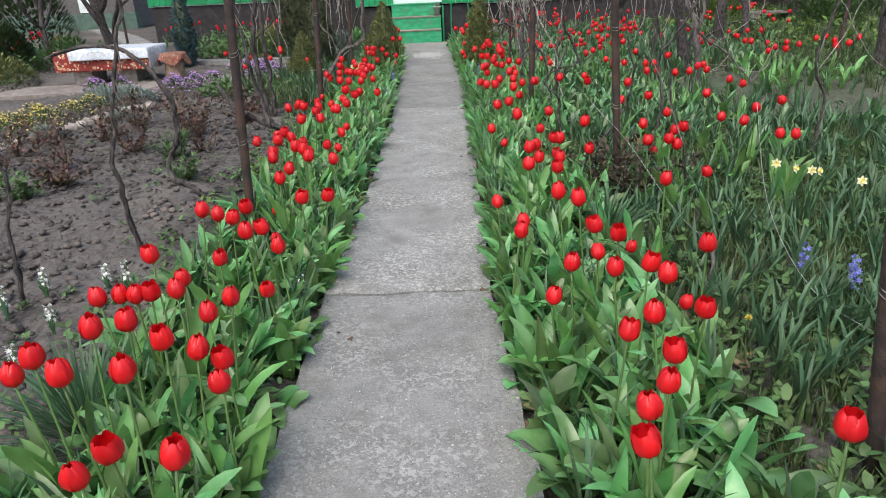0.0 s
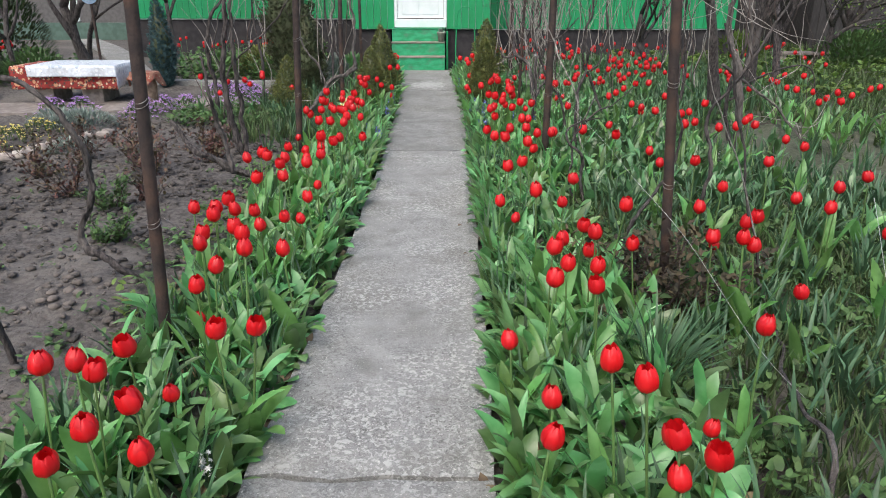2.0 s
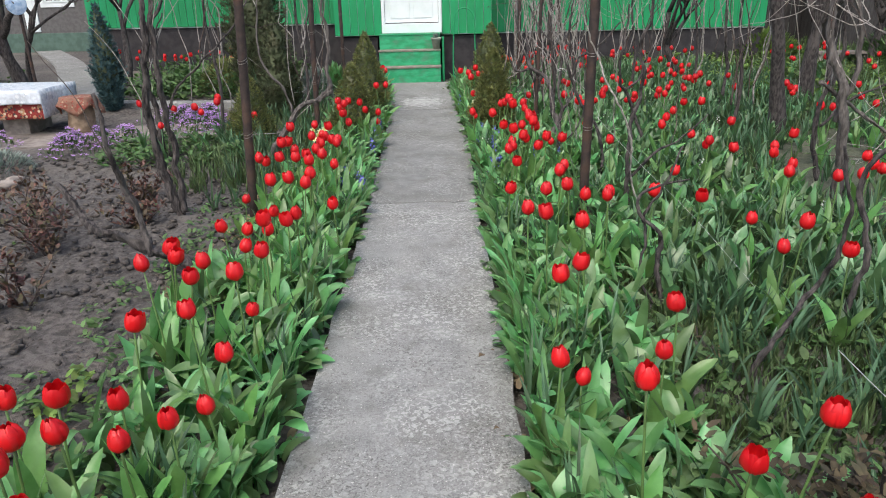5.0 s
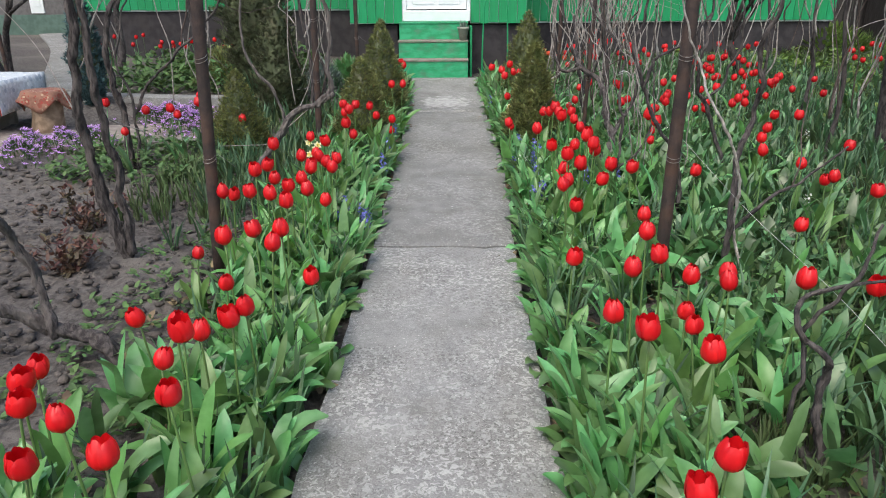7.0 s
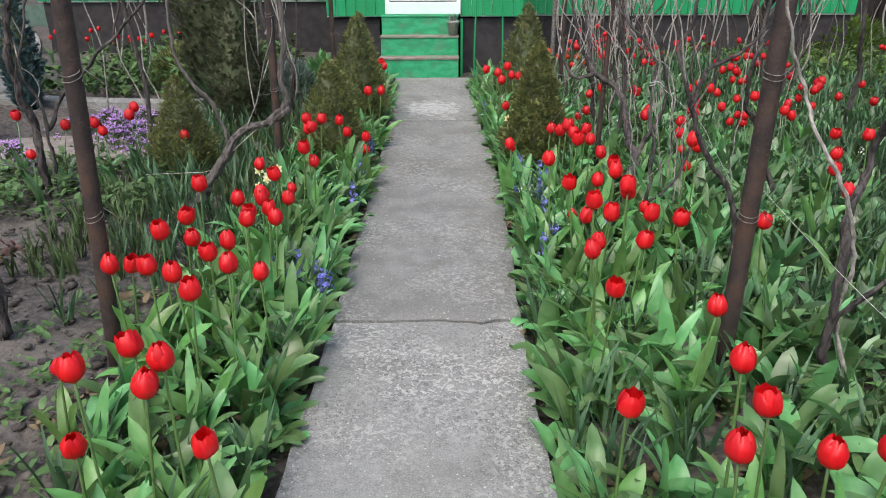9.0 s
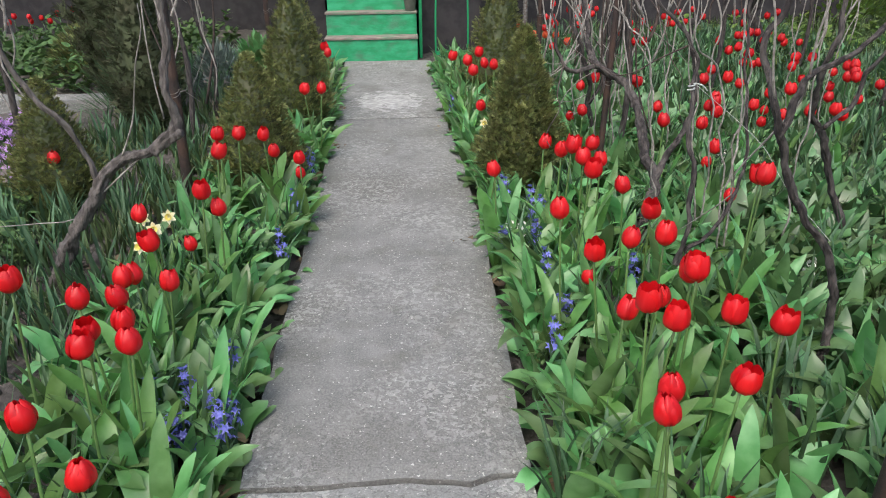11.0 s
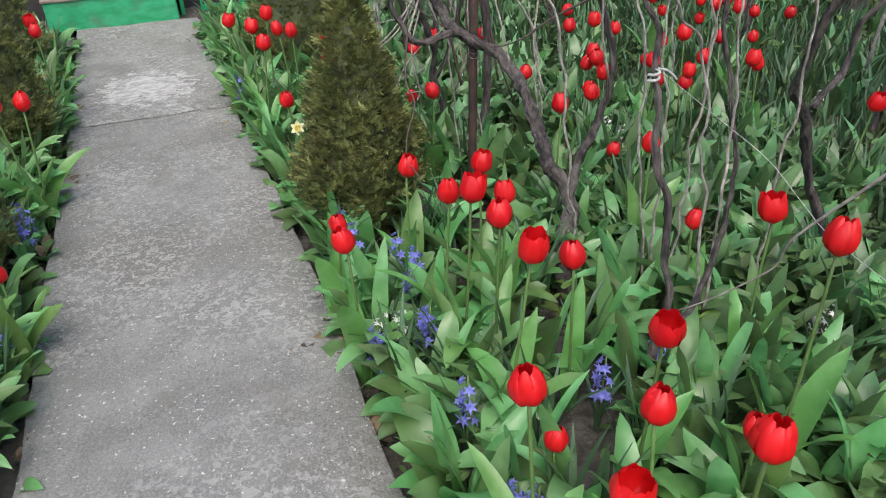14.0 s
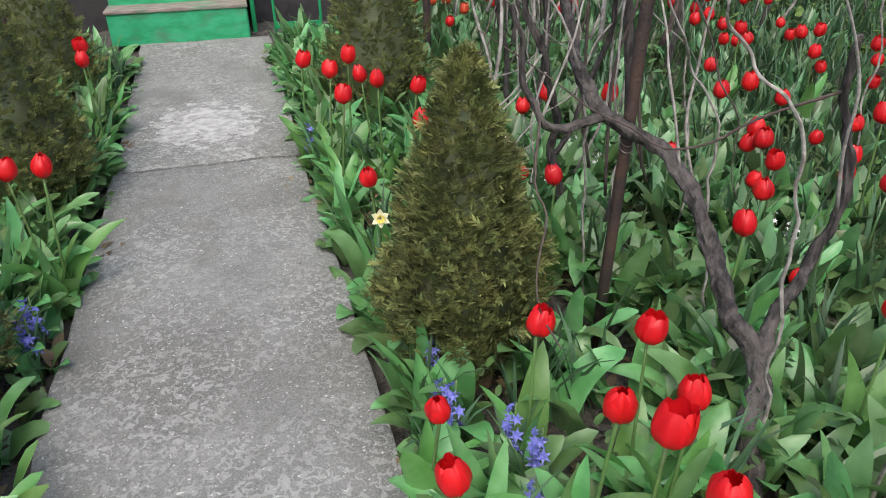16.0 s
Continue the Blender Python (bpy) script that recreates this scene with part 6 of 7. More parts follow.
def spike_flower(x, y, tall, mat, label, category, bells=11, size=0.017):
    if edge_at(LEFT_EDGE, y) - 0.03 < x < edge_at(RIGHT_EDGE, y) + 0.03:
        x = edge_at(LEFT_EDGE, y) - 0.05 if x < 0 else edge_at(RIGHT_EDGE, y) + 0.05
    z = lift(y) - 0.04
    f = thing("hyacinth", (x, y, z), label, category)
    tube_part("stem", [(0, 0, -0.04), (0.005, 0, tall * 0.5), (0.01, 0.004, tall)], 0.004, 0.002, STEM, f, sides=5, steps=2)
    if mat.name not in FLORETS:
        h = Heap()
        ring = [(0, 0, 0)]
        for k in range(12):  # low, middle and tip of each petal, with notches between
            a = k * math.pi / 6
            for q, z in ((0.22, 0.25), (0.62 if k % 2 == 0 else 0.40, 0.55), (1.0 if k % 2 == 0 else 0.42, 0.35 if k % 2 == 0 else 0.57)):
                ring.append((size * q * math.cos(a), size * q * math.sin(a), size * z))
        star = [(0, 1 + 3 * k, 1 + 3 * ((k + 1) % 12)) for k in range(12)]
        star += [(1 + 3 * k + j, 2 + 3 * k + j, 2 + 3 * ((k + 1) % 12) + j, 1 + 3 * ((k + 1) % 12) + j) for k in range(12) for j in (0, 1)]
        h.add(ring, star)
        FLORETS[mat.name] = h.mesh("floret")
    for i in range(bells):
        a = i * 2.4 + rnd.uniform(-0.3, 0.3)
        floret = link_mesh("floret", FLORETS[mat.name], mat, f)
        floret.matrix_basis = tilt_spin(0.012 * math.cos(a), 0.012 * math.sin(a), tall * (0.45 + 0.55 * i / bells), rnd.uniform(-.3, .3) - 0.8 * math.sin(a), 0.8 * math.cos(a) + rnd.uniform(-.3, .3), a, 1.1 - 0.4 * i / bells)
    h = Heap()
    for k in range(6):
        h.add(*leaf_geo(tall * rnd.uniform(0.7, 1.1), 0.014, 0.1, rnd.uniform(0.5, 1.4), 0.5, 4), spin(0, 0, -0.02, k + rnd.random()))
    link_mesh("leaves", h.mesh("leaves"), STRAP, f)


for x, y in ((-0.43, 7.28), (-0.61, 7.42), (-0.71, 7.42), (-0.46, 7.36), (-0.57, 7.46), (0.44, 8.80), (0.50, 8.34), (0.38, 8.32), (0.48, 7.82), (0.43, 8.86), (0.54, 8.71), (0.58, 8.66), (-0.41, 9.43), (0.31, 10.45),
             (0.37, 8.36), (0.50, 8.36), (0.48, 8.06), (0.50, 7.78), (0.79, 8.02), (-0.39, 8.31), (-0.59, 7.27), (-0.62, 7.26), (-0.54, 7.61), (-0.41, 9.36),
             (0.52, 8.54), (0.45, 9.0), (-0.56, 9.0), (-0.40, 8.75), (0.42, 7.6), (1.53, 2.68), (1.64, 2.49), (1.7, 2.6), (1.0, 8.1), (-0.52, 7.32)):
    spike_flower(x, y, rnd.uniform(0.17, 0.24), BLUE_PETAL, "violet-blue squill with narrow leaves", "squill", 13, 0.019)
for x, y in ((-1.58, 2.97), (-1.81, 2.87), (-1.63, 2.56), (-1.57, 2.19), (-0.62, 2.71), (-1.9, 2.7), (1.08, 10.09), (1.27, 10.04), (1.15, 10.2), (1.12, 10.0), (1.20, 10.12), (1.32, 10.12), (1.36, 9.98), (1.05, 10.2), (1.23, 10.22), (1.66, 9.35), (0.45, 8.42), (-1.45, 2.9), (1.95, 7.6), (2.3, 6.6), (1.66, 9.25), (1.68, 9.28), (1.44, 8.02), (1.46, 8.05), (1.32, 9.9), (1.30, 9.95), (1.07, 9.82), (2.73, 9.27), (0.40, 8.41)):
    spike_flower(x, y, rnd.uniform(0.14, 0.2), WHITE_PETAL, "small white grape hyacinth with narrow leaves", "hyacinth", 14, 0.014)


def daffodil(x, y, tall):
    z = lift(y) - 0.04
    d = thing("daffodil", (x, y, z), "pale yellow daffodil with narrow blue-green leaves", "daffodil", "daffodils")
    tube_part("stem", [(0, 0, -0.04), (0, 0.01, tall * 0.6), (0, -0.01, tall)], 0.004, 0.003, STEM, d, sides=5, steps=2)
    h = Heap()
    turn = rnd.uniform(-0.8, 0.8)
    for k in range(6):
        m = Matrix.Translation((0, -0.01, tall)) @ pose(0, 0, 0, 75, 0, math.degrees(turn)) @ pose(0, 0, 0, 0, 0, k * 60)
        h.add(*leaf_geo(0.030, 0.017, 1.1, 1.5, 0.1, 3), m)
    link_mesh("petals", h.mesh("petals"), CREAM, d)
    m = Matrix.Translation((0, -0.01, tall)) @ pose(0, 0, 0, 75, 0, math.degrees(turn))
    bm = bmesh.new()
    bmesh.ops.create_cone(bm, cap_ends=False, segments=10, radius1=0.006, radius2=0.012, depth=0.018, matrix=m @ Matrix.Translation((0, 0, 0.012)))
    part("trumpet", bm, YELLOW, d)
    h = Heap()
    for k in range(4):
        h.add(*leaf_geo(tall * 0.95, 0.016, 0.05, rnd.uniform(0.3, 0.9), 0.4, 4), spin(0, 0, -0.02, k * 1.6 + rnd.random()))
    link_mesh("leaves", h.mesh("leaves"), STRAP, d)


for x, y in ((-0.91, 8.19), (-0.86, 8.21), (-0.92, 8.07), (-0.96, 8.22), (-0.88, 8.10), (1.81, 3.41), (1.9, 3.35), (1.76, 3.5), (1.95, 3.5), (2.1, 3.3), (0.41, 9.42)):
    daffodil(x, y, rnd.uniform(0.28, 0.34))

dandelion = thing("dandelion", (1.1, 2.22, -0.03), "yellow dandelion in the grass", "dandelion")
tube_part("stem", [(0, 0, -0.03), (0, 0, 0.06), (0, 0, 0.11)], 0.003, 0.003, STEM, dandelion, sides=5, steps=2)
h = Heap()
for k in range(40):
    h.add(*leaf_geo(0.018, 0.005, 0.2 + 0.03 * k, 0.5 + 0.03 * k, 0.1, 2), spin(0, 0, 0.11, k * 2.4))
link_mesh("petals", h.mesh("petals"), YELLOW, dandelion)


def flower_mat(name, spots, petal, leaf, label, height, spread, per, category, seed, size=0.02):
    """A low cushion: fine leaves under many small flowers."""
    r = random.Random(seed)
    top, low = Heap(), Heap()
    for x, y in spots:
        for i in range(per):
            a, b = x + r.gauss(0, spread), y + r.gauss(0, spread)
            z = lift(b) - 0.04 + height * max(0.2, 1 - ((a - x) ** 2 + (b - y) ** 2) / (5 * spread * spread)) * r.uniform(0.8, 1.1)
            for k in range(5):
                top.add(*leaf_geo(size, size * 0.75, 1.2, 1.6, 0.1, 1), tilt_spin(a, b, z, r.uniform(-.4, .4), r.uniform(-.4, .4), k * 1.256))
            for k in range(3):
                low.add(*leaf_geo(r.uniform(0.04, 0.08), 0.008, 0.2, r.uniform(0.4, 1.4), 0.2, 2), spin(a, b, z - 0.055, r.uniform(0, 6.28)))
    tagged(link_mesh(name, top.mesh(name), petal), label, category, kind="stuff")
    tagged(link_mesh(name + "_leaves", low.mesh(name + "_leaves"), leaf), "fine leaves under the " + label, "leaves", kind="stuff")


flower_mat("phlox_flowers", [(-2.70, 10.35), (-2.55, 10.2), (-2.85, 10.2), (-2.45, 10.4), (-2.3, 9.9), (-2.15, 9.75), (-2.45, 9.8), (-2.95, 9.35), (-3.15, 9.25), (-3.4, 9.2), (-4.1, 9.2), (-4.4, 9.15), (-3.3, 8.9)],
           LILAC, WEED, "lilac creeping phlox cushions beside the trodden yard", 0.18, 0.09, 100, "phlox", 51, 0.027)
flower_mat("yellow_border_flowers", [(-4.2, 6.7), (-4.05, 7.0), (-4.1, 7.3), (-3.95, 7.55), (-4.3, 7.0), (-4.45, 6.6), (-3.85, 7.85), (-4.3, 7.45), (-4.5, 6.2), (-4.6, 6.9)],
           YELLOW, GRASS, "pale yellow low flowers behind the stone border", 0.19, 0.11, 80, "flowers", 52)


def cushion(x, y, rad, tall, mat, label, name="cushion_plant", category="plant", leaf=(0.05, 0.012), count=500):
    h = Heap()
    for i in range(count):
        a, e = rnd.uniform(0, 6.28), math.acos(rnd.random())
        p = (rad * math.sin(e) * math.cos(a), rad * math.sin(e) * math.sin(a), tall * math.cos(e) * rnd.uniform(0.75, 1))
        h.add(*leaf_geo(leaf[0] * rnd.uniform(0.7, 1.3), leaf[1], e * 0.7, e * 0.7 + 0.6, 0.2, 2), spin(*p, a - 1.57))
    ob = link_mesh(name, h.mesh(name), mat)
    ob.location = (x, y, lift(y) - 0.05)
    tagged(ob, label, category)


cushion(-3.65, 8.3, 0.32, 0.2, GREY_LEAF, "rounded silver-grey cushion plant behind the stones", count=900)
cushion(-4.0, 8.45, 0.28, 0.18, GREY_LEAF, "rounded silver-grey cushion plant behind the stones", count=700)
cushion(-3.3, 7.3, 0.17, 0.12, GREY_LEAF, "small silver-grey cushion plant in the soil")
cushion(-3.75, 6.6, 0.15, 0.10, GREY_LEAF, "small silver-grey cushion plant in the soil")
cushion(-2.35, 11.9, 0.3, 0.4, WEED, "rounded green shrub before the house", "shrub", "shrub", (0.05, 0.02), 1000)
cushion(-2.75, 12.3, 0.38, 0.5, THUJA, "rounded olive green shrub before the house", "shrub", "shrub", (0.05, 0.02), 1400)
cushion(-1.5, 11.7, 0.22, 0.4, GREY_LEAF, "pale grey-green bushy plant near the porch", "shrub", "shrub", (0.06, 0.02), 700)
cushion(-2.0, 10.9, 0.2, 0.3, STRAP, "spiky green tuft beside the conifers", "tuft", "plant", (0.22, 0.012), 160)
cushion(-1.3, 12.3, 0.25, 0.3, LEAF, "broad-leaved green plant below the porch", "shrub", "shrub", (0.1, 0.05), 300)
cushion(0.84, 3.32, 0.10, 0.10, STRAP, "dense tuft of narrow daffodil leaves beside the pole", "tuft", "plant", (0.24, 0.012), 190)
cushion(-1.15, 1.85, 0.10, 0.10, STRAP, "dense tuft of narrow daffodil leaves beside the tulips", "tuft", "plant", (0.24, 0.012), 190)
cushion(-6.1, 9.9, 0.5, 0.45, THUJA, "low olive shrub beside the table", "shrub", "shrub", (0.06, 0.025), 1200)
for x, y, rad, tall in ((-7.3, 13.3, 0.75, 1.5), (-8.3, 12.7, 0.8, 1.7), (-9.4, 13.5, 0.85, 1.7), (-7.0, 11.6, 0.5, 0.8)):
    cushion(x, y, rad, tall, WEED_DARK, "dense dark green shrub at the yard's edge", "shrub", "shrub", (0.09, 0.04), 2200)
cushion(-5.9, 11.6, 0.5, 0.5, WEED, "dark green shrub behind the table", "shrub", "shrub", (0.07, 0.03), 1000)
cushion(7.3, 13.6, 0.7, 0.6, WEED, "green bush by the fruit trees", "shrub", "shrub", (0.09, 0.04), 1400)
cushion(8.8, 14.6, 0.9, 0.8, WEED, "green bush by the fruit trees", "shrub", "shrub", (0.1, 0.04), 1700)
cushion(5.9, 15.3, 0.6, 0.5, LIME, "yellow-green bush beside the house corner", "shrub", "shrub", (0.09, 0.04), 1000)


def border_stones():
    r = random.Random(3)
    for i in range(26):
        t = i / 25
        x, y = -4.05 + 0.75 * t + r.uniform(-0.06, 0.06), 5.9 + 2.1 * t + r.uniform(-0.05, 0.05)
        bm = bmesh.new()
        bmesh.ops.create_icosphere(bm, subdivisions=2, radius=1)
        off = Vector((i * 3.3, 0, 0))
        s = r.uniform(0.05, 0.085)
        for v in bm.verts:
            v.co *= s * (1 + 0.4 * noise.noise(v.co * 1.3 + off))
            v.co.z *= 0.62
        ob = part("border_stone", bm, STONE, None, smooth=True)
        ob.location = (x, y, lift(y) - 0.02)
        ob.rotation_euler = (0, 0, r.uniform(0, 6))
        tagged(ob, "rounded grey-brown field stone edging the flower border", "stone", "border stones")


border_stones()


def rose_bush(x, y, tall, seed, leafy=90, mat=ROSE_LEAF, label="low pruned rose bush with reddish young leaves"):
    r = random.Random(seed)
    b = thing("rose_bush", (x, y, lift(y) - 0.05), label, "rose bush", "rose bushes")
    leaves = Heap()
    for k in range(7):
        p = Vector((r.gauss(0, 0.02), r.gauss(0, 0.02), -0.02))
        d = Vector((r.gauss(0, 0.5), r.gauss(0, 0.5), 1))
        pts = [p.copy()]
        for s in range(5):
            d += Vector((r.gauss(0, 0.35), r.gauss(0, 0.35), r.uniform(-0.1, 0.2)))
            p = p + d.normalized() * tall / 4.5
            pts.append(p.copy())
            for q in range(leafy // 14):
                m = r.uniform(0.03, 0.05)
                leaves.add(*leaf_geo(m, m * 0.5, r.uniform(0.4, 1.4), r.uniform(1, 2), 0.3, 2), tilt_spin(p.x + r.gauss(0, 0.02), p.y + r.gauss(0, 0.02), p.z + r.gauss(0, 0.02), 0, 0, r.uniform(0, 6.28)))
        tube_part("twig", pts, 0.006, 0.002, TWIG, b, sides=6, rough=0.3, steps=3)
    link_mesh("foliage", leaves.mesh("foliage"), mat, b)


for i, (x, y, tall) in enumerate(((-2.98, 5.37, 0.3), (-3.6, 5.85, 0.35), (-2.54, 5.86, 0.32), (-2.46, 6.77, 0.38), (-3.12, 6.4, 0.36), (-2.23, 6.44, 0.38), (-1.96, 5.74, 0.28), (-1.91, 6.9, 0.2),
                                  (-3.4, 5.2, 0.3), (-2.7, 7.2, 0.3), (-3.0, 6.9, 0.34), (-2.75, 4.9, 0.22), (-3.5, 6.3, 0.34), (-2.1, 7.5, 0.26), (-3.9, 5.4, 0.3))):
    rose_bush(x, y, tall, 60 + i, 150 if i % 3 else 80)
for i, (x, y, tall) in enumerate(((-2.15, 5.5, 0.22), (-2.9, 4.6, 0.18), (-1.85, 4.9, 0.16))):
    rose_bush(x, y, tall, 90 + i, 140, WEED, "low rose bush with fresh green leaves")
for i, (x, y) in enumerate(((0.97, 3.85), (1.06, 3.80), (0.93, 3.95), (1.12, 3.95))):
    rose_bush(x, y, 0.40, 100 + i, 130, BUSH_LEAF, "dry brown bushy plant at the foot of the pole")


# ---- conifers ----
def spray_geo(size, r):
    """A flat scaly spray with side fingers."""
    verts, faces = [], []
    for k, (a, l) in enumerate(((0, 1.0), (0.55, 0.62), (-0.55, 0.62), (0.7, 0.5), (-0.7, 0.5), (0.85, 0.36), (-0.85, 0.36))):
        w = 0.075 * size
        c, s = math.cos(a), math.sin(a)
        b = len(verts)
        start = 0.0
        foot = (0, 0.5, 0.5, 0.25, 0.25, 0.05, 0.05)[k] * size
        for u, v in ((-w, start), (w, start), (w * 0.8, start + l * size * 0.6), (0, start + l * size), (-w * 0.8, start + l * size * 0.6)):
            verts.append((u * c + v * s, -u * s + v * c + foot, 0.16 * v * (-1 if k % 2 else 1)))
        faces.append((b, b + 1, b + 2, b + 3, b + 4))
    return verts, faces


def conifer(x, y, height, rad, mat, label, count, seed, size=0.05, droop=0.5, name="thuja", belly=0.3, lean=0.0):
    r = random.Random(seed)
    c = thing(name, (x, y, lift(y) - 0.05), label, "conifer")
    tube_part("trunk", [(0, 0, -0.05), (lean * 0.4, 0, height * 0.5), (lean, 0, height * 0.92)], rad * 0.1, 0.004, BARK, c, sides=8, rough=0.3)
    h = Heap()

    def profile(t):
        body = (t / belly) ** 0.5 if t < belly else (1 - (t - belly) / (1 - belly)) ** 0.70
        return rad * (0.15 + 0.85 * body) if t < belly else rad * max(0.02, body)

    # solid core filling gaps behind the sprays; its dark colour paints the inner shade
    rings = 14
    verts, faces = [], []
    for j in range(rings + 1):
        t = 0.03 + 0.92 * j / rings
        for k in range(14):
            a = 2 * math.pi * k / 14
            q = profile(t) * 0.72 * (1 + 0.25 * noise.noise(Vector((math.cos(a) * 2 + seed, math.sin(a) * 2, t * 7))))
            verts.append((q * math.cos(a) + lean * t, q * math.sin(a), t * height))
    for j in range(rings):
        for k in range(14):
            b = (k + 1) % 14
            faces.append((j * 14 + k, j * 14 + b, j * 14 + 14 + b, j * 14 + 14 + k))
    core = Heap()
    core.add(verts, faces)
    link_mesh("inner_core", core.mesh("inner_core"), CONIFER_DARK, c, "solid inner core, coloured dark for the shade inside the crown")
    for i in range(count):
        t = 1 - math.sqrt(r.random()) if r.random() < 0.75 else r.random()
        a = r.uniform(0, 6.28)
        clump = 1 + 0.42 * noise.noise(Vector((math.cos(a) * 3 + seed, math.sin(a) * 3, t * height * 9)))
        q = profile(t) * clump * r.uniform(0.66, 1.04)
        s = size * r.uniform(0.7, 1.3) * (0.7 + 0.3 * (1 - t))
        v, f = spray_geo(s, r)
        m = Matrix.Translation((q * math.cos(a) + lean * t, q * math.sin(a), t * height * 0.97 + 0.01)) @ pose(0, 0, 0, 0, 0, math.degrees(a) - 90 + r.uniform(-35, 35)) @ pose(0, 0, 0, r.uniform(15, 80), r.uniform(-60, 60), 0)
        h.add(v, f, m)
    link_mesh("crown", h.mesh("crown", smooth=False), mat, c, "dense scaly foliage")


SMALL = "small cone-shaped olive green thuja beside the path"
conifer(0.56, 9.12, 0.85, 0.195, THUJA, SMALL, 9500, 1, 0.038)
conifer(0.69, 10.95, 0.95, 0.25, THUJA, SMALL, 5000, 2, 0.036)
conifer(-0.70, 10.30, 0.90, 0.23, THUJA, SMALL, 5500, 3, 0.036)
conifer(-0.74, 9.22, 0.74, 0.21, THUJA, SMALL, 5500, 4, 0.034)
conifer(-1.66, 9.10, 0.66, 0.20, THUJA, SMALL, 4200, 5, 0.034)
conifer(-0.80, 11.45, 0.85, 0.20, THUJA, SMALL, 3200, 6, 0.038)
conifer(-1.68, 10.5, 1.15, 0.24, CONIFER_DARK, "slim dark green conifer by the house", 2400, 7, 0.055)
conifer(-2.05, 11.2, 2.4, 0.36, CONIFER_DARK, "tall dark columnar conifer overgrown with dry stems", 4200, 8, 0.07, belly=0.4)
conifer(-3.85, 11.2, 1.25, 0.17, SPRUCE_BLUE, "young blue-green spruce beside the yard", 2300, 9, 0.06, name="spruce", belly=0.4)


# ---- fruit trees and bare shrubs further off ----
def tree(x, y, height, trunk, seed, leaf_mat, leaves, label, spread=1.0, leaf=0.07):
    r = random.Random(seed)
    t = thing("tree", (x, y, lift(y) - 0.1), label, "tree")
    wood, crown = Heap(), Heap()

    def branch(p, d, length, rad, depth):
        pts = [p.copy()]
        for s in range(5):
            d = (d + Vector((r.gauss(0, 0.16), r.gauss(0, 0.16), r.gauss(0.02, 0.08)))).normalized()
            p = p + d * length / 5
            pts.append(p.copy())
        wood.add(*tube_geo(pts, rad, rad * 0.55, 8 if depth < 2 else 5, 0.35))
        if depth >= 2:
            for q in range(leaves):
                c = r.choice(pts[1:]) + Vector((r.gauss(0, 0.10), r.gauss(0, 0.10), r.gauss(0, 0.10)))
                s = leaf * r.uniform(0.6, 1.3)
                crown.add(*leaf_geo(s, s * 0.5, r.uniform(0.5, 1.5), r.uniform(1, 2.2), 0.2, 2), spin(c.x, c.y, c.z, r.uniform(0, 6.28)))
        if depth < 3:
            for k in range(3 if depth else 4):
                e = (d + Vector((r.gauss(0, 0.6 * spread), r.gauss(0, 0.6 * spread), r.gauss(0.1, 0.25)))).normalized()
                branch(r.choice(pts[3:]), e, length * r.uniform(0.55, 0.75), rad * 0.5, depth + 1)

    branch(Vector((0, 0, -0.1)), Vector((r.gauss(0, 0.1), r.gauss(0, 0.1), 1)), height * 0.42, trunk, 0)
    link_mesh("trunk", wood.mesh("trunk"), BARK, t, "grey-brown trunk and limbs")
    if leaves:
        link_mesh("crown", crown.mesh("crown"), leaf_mat, t, "fresh spring leaves")


tree(6.7, 13.6, 2.5, 0.08, 1, LIME, 9, "fruit tree with fresh yellow-green spring leaves")
tree(7.9, 15.2, 2.9, 0.10, 2, LIME, 9, "fruit tree with fresh yellow-green spring leaves")
tree(9.6, 13.4, 3.2, 0.10, 3, LIME, 7, "fruit tree with fresh yellow-green spring leaves")
tree(4.9, 11.2, 3.2, 0.07, 4, LIME, 0, "bare grey fruit tree among the tulips")
tree(12.5, 15.0, 5.0, 0.14, 5, WEED, 5, "leafy tree by the shed")
tree(-5.25, 12.0, 3.0, 0.10, 6, WEED, 3, "gnarled old tree by the side path")
tree(-7.9, 10.8, 3.6, 0.09, 7, WEED, 3, "tangled shrub tree at the yard's edge")
tree(-9.8, 13.5, 4.4, 0.12, 8, WEED, 4, "leafy tree at the yard's edge")
tree(3.15, 8.9, 4.2, 0.075, 12, WEED, 0, "bare grey fruit tree trunk among the tulips", 0.7)
tree(4.15, 10.4, 4.0, 0.085, 13, WEED, 1, "leaning fruit tree trunk beyond the tulips", 0.7)
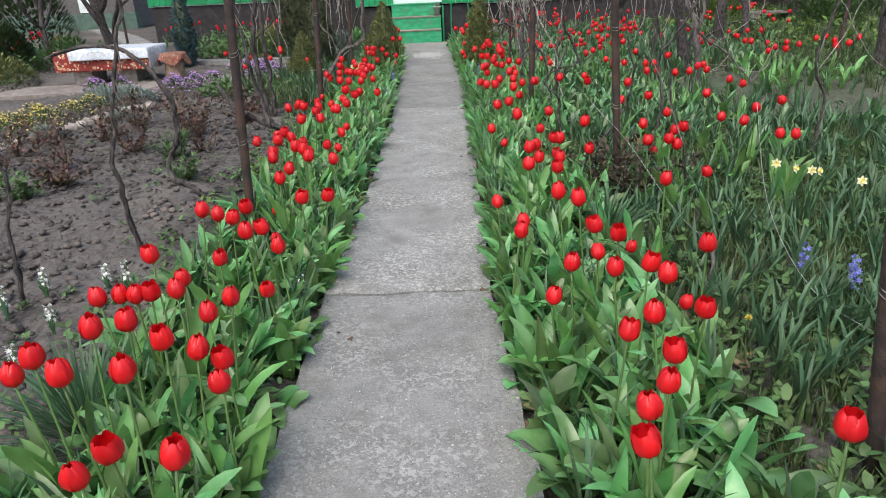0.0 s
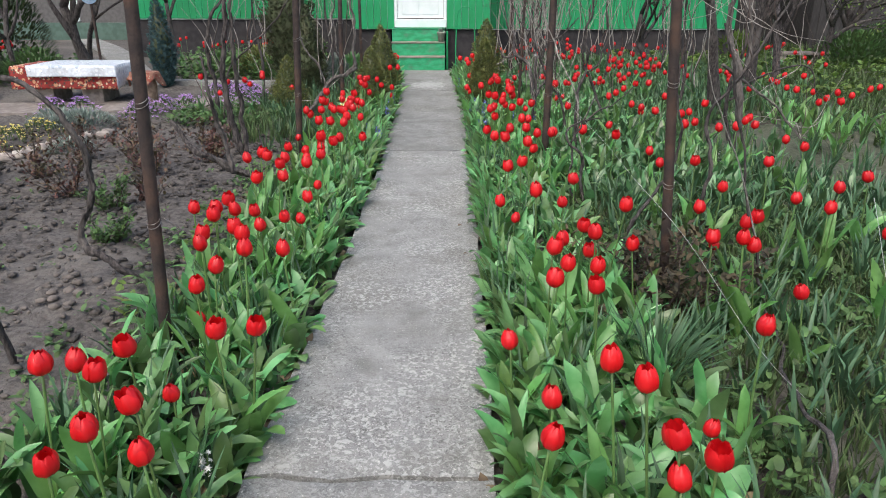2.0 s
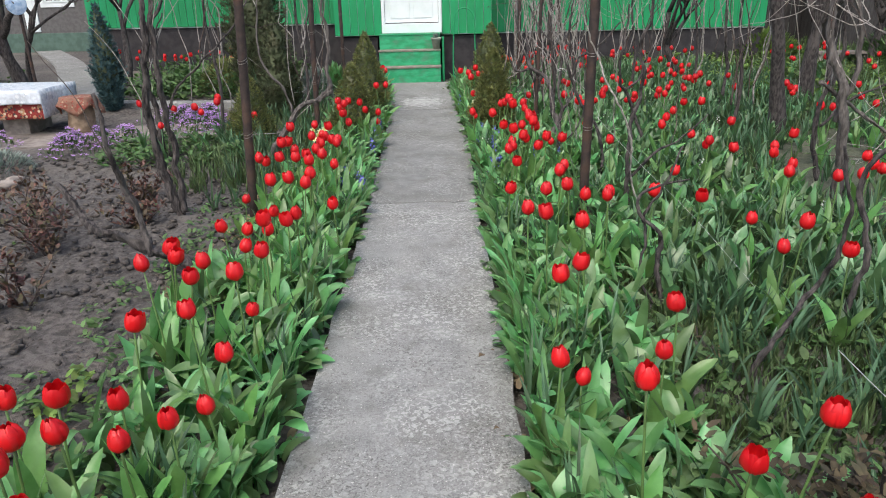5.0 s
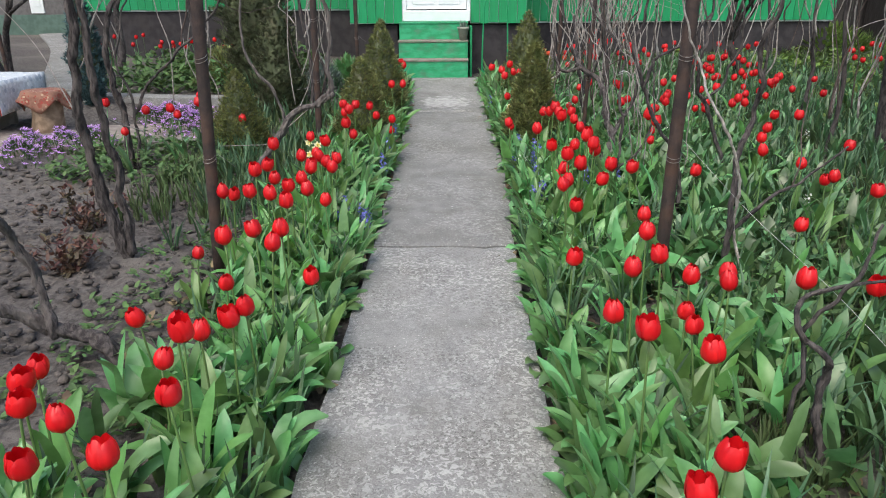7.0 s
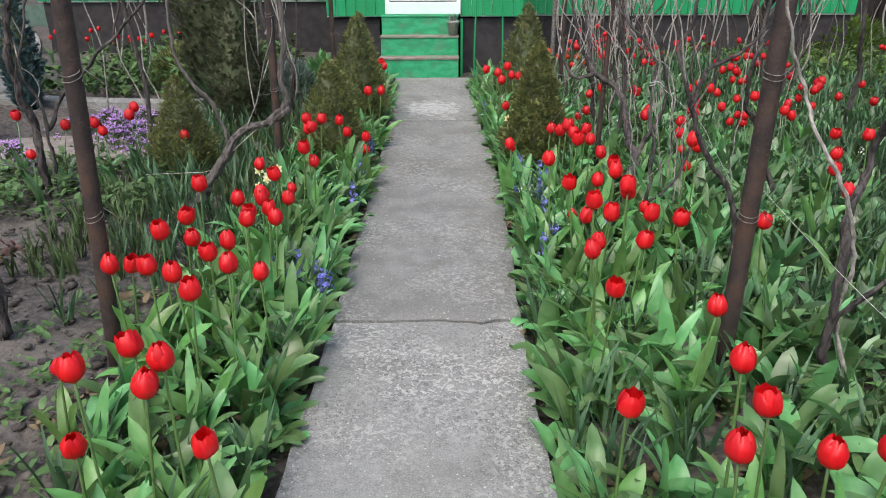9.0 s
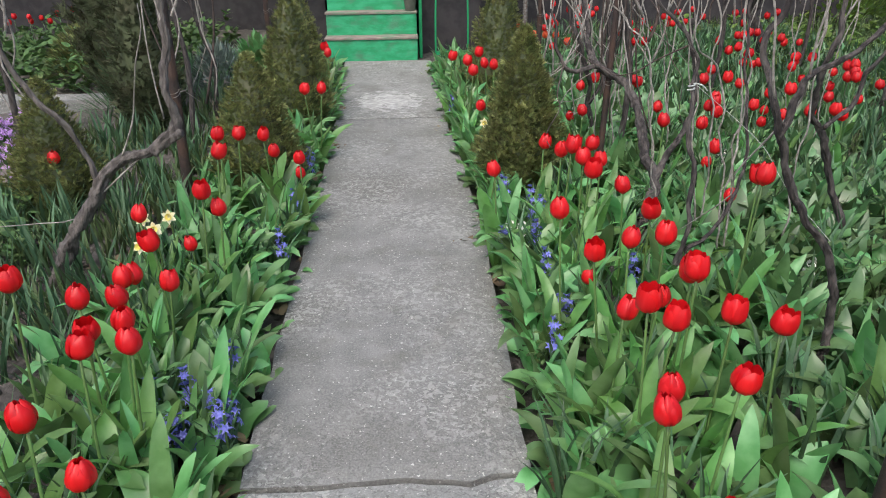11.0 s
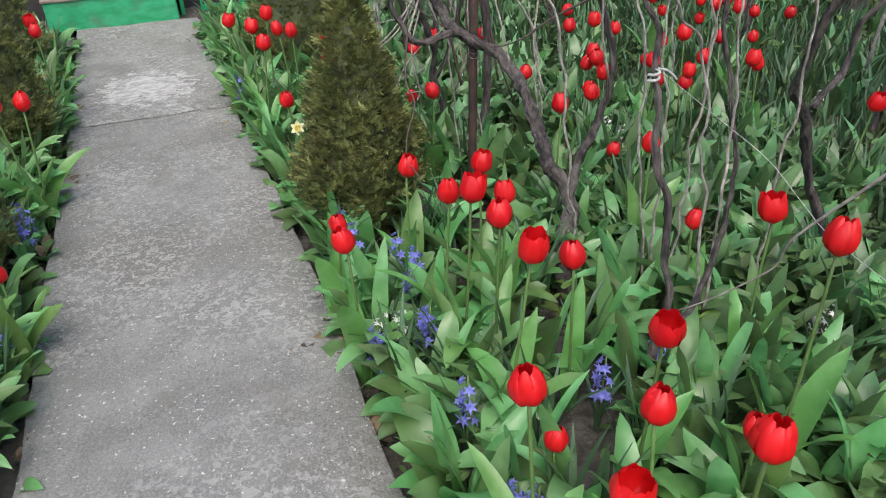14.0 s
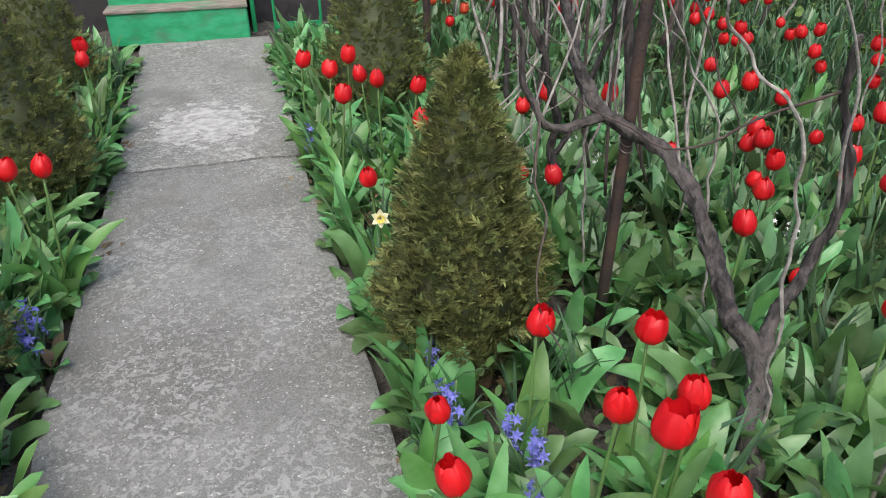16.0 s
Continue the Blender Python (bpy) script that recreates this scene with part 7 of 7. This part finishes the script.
tree(-6.0, 11.4, 3.2, 0.05, 14, WEED, 2, "tangled thin trunks beside the side path")
tree(-5.55, 12.6, 3.2, 0.045, 15, WEED, 2, "tangled thin trunks beside the side path")
tree(-4.6, 13.4, 3.0, 0.06, 9, WEED, 0, "bare young tree before the house")
tree(3.4, 12.3, 2.8, 0.06, 10, WEED, 0, "bare young fruit tree near the house")
tree(5.2, 8.3, 3.0, 0.06, 11, WEED, 0, "bare young fruit tree at the garden's edge")


def path_grit():
    r = random.Random(9)
    h = Heap()
    bm = bmesh.new()
    bmesh.ops.create_icosphere(bm, subdivisions=1, radius=1)
    v0, f0 = np.array([v.co for v in bm.verts]), [[v.index for v in f.verts] for f in bm.faces]
    bm.free()
    for i in range(170):
        y = r.uniform(0.8, 12.4)
        x = r.uniform(edge_at(LEFT_EDGE, y) + 0.02, edge_at(RIGHT_EDGE, y) - 0.02)
        h.add(v0 * r.uniform(0.0018, 0.0045) * np.array([1.3, 1, 0.6]), f0, spin(x, y, lift(y) + 0.002, r.uniform(0, 6)))
    tagged(link_mesh("path_grit", h.mesh("path_grit"), CONCRETE_PALE), "pale grit lying on the path", "grit", kind="stuff")


path_grit()


def build_dish():
    d = thing("dish", (-4.80, 11.28, 0.03), "pale blue round dish hung on the old tree", "dish")
    bm = bmesh.new()
    rings = []
    for r, z in ((0.001, 0.02), (0.05, 0.017), (0.09, 0.007), (0.118, -0.012), (0.124, -0.012), (0.124, -0.019), (0.09, 0.0), (0.05, 0.009), (0.001, 0.012)):
        rings.append([bm.verts.new((r * math.cos(a), -z, r * math.sin(a) + 1.25)) for a in np.linspace(0, 2 * math.pi, 25)[:-1]])
    for a, b in zip(rings, rings[1:]):
        for k in range(24):
            bm.faces.new((a[k], a[(k + 1) % 24], b[(k + 1) % 24], b[k]))
    bmesh.ops.recalc_face_normals(bm, faces=bm.faces[:])
    part("bowl", bm, DISH_MAT, d, smooth=True)
    tube_part("post", [(0, 0.06, -0.1), (0, 0.06, 0.7), (0, 0.05, 1.25)], 0.02, 0.02, RUST, d)


build_dish()
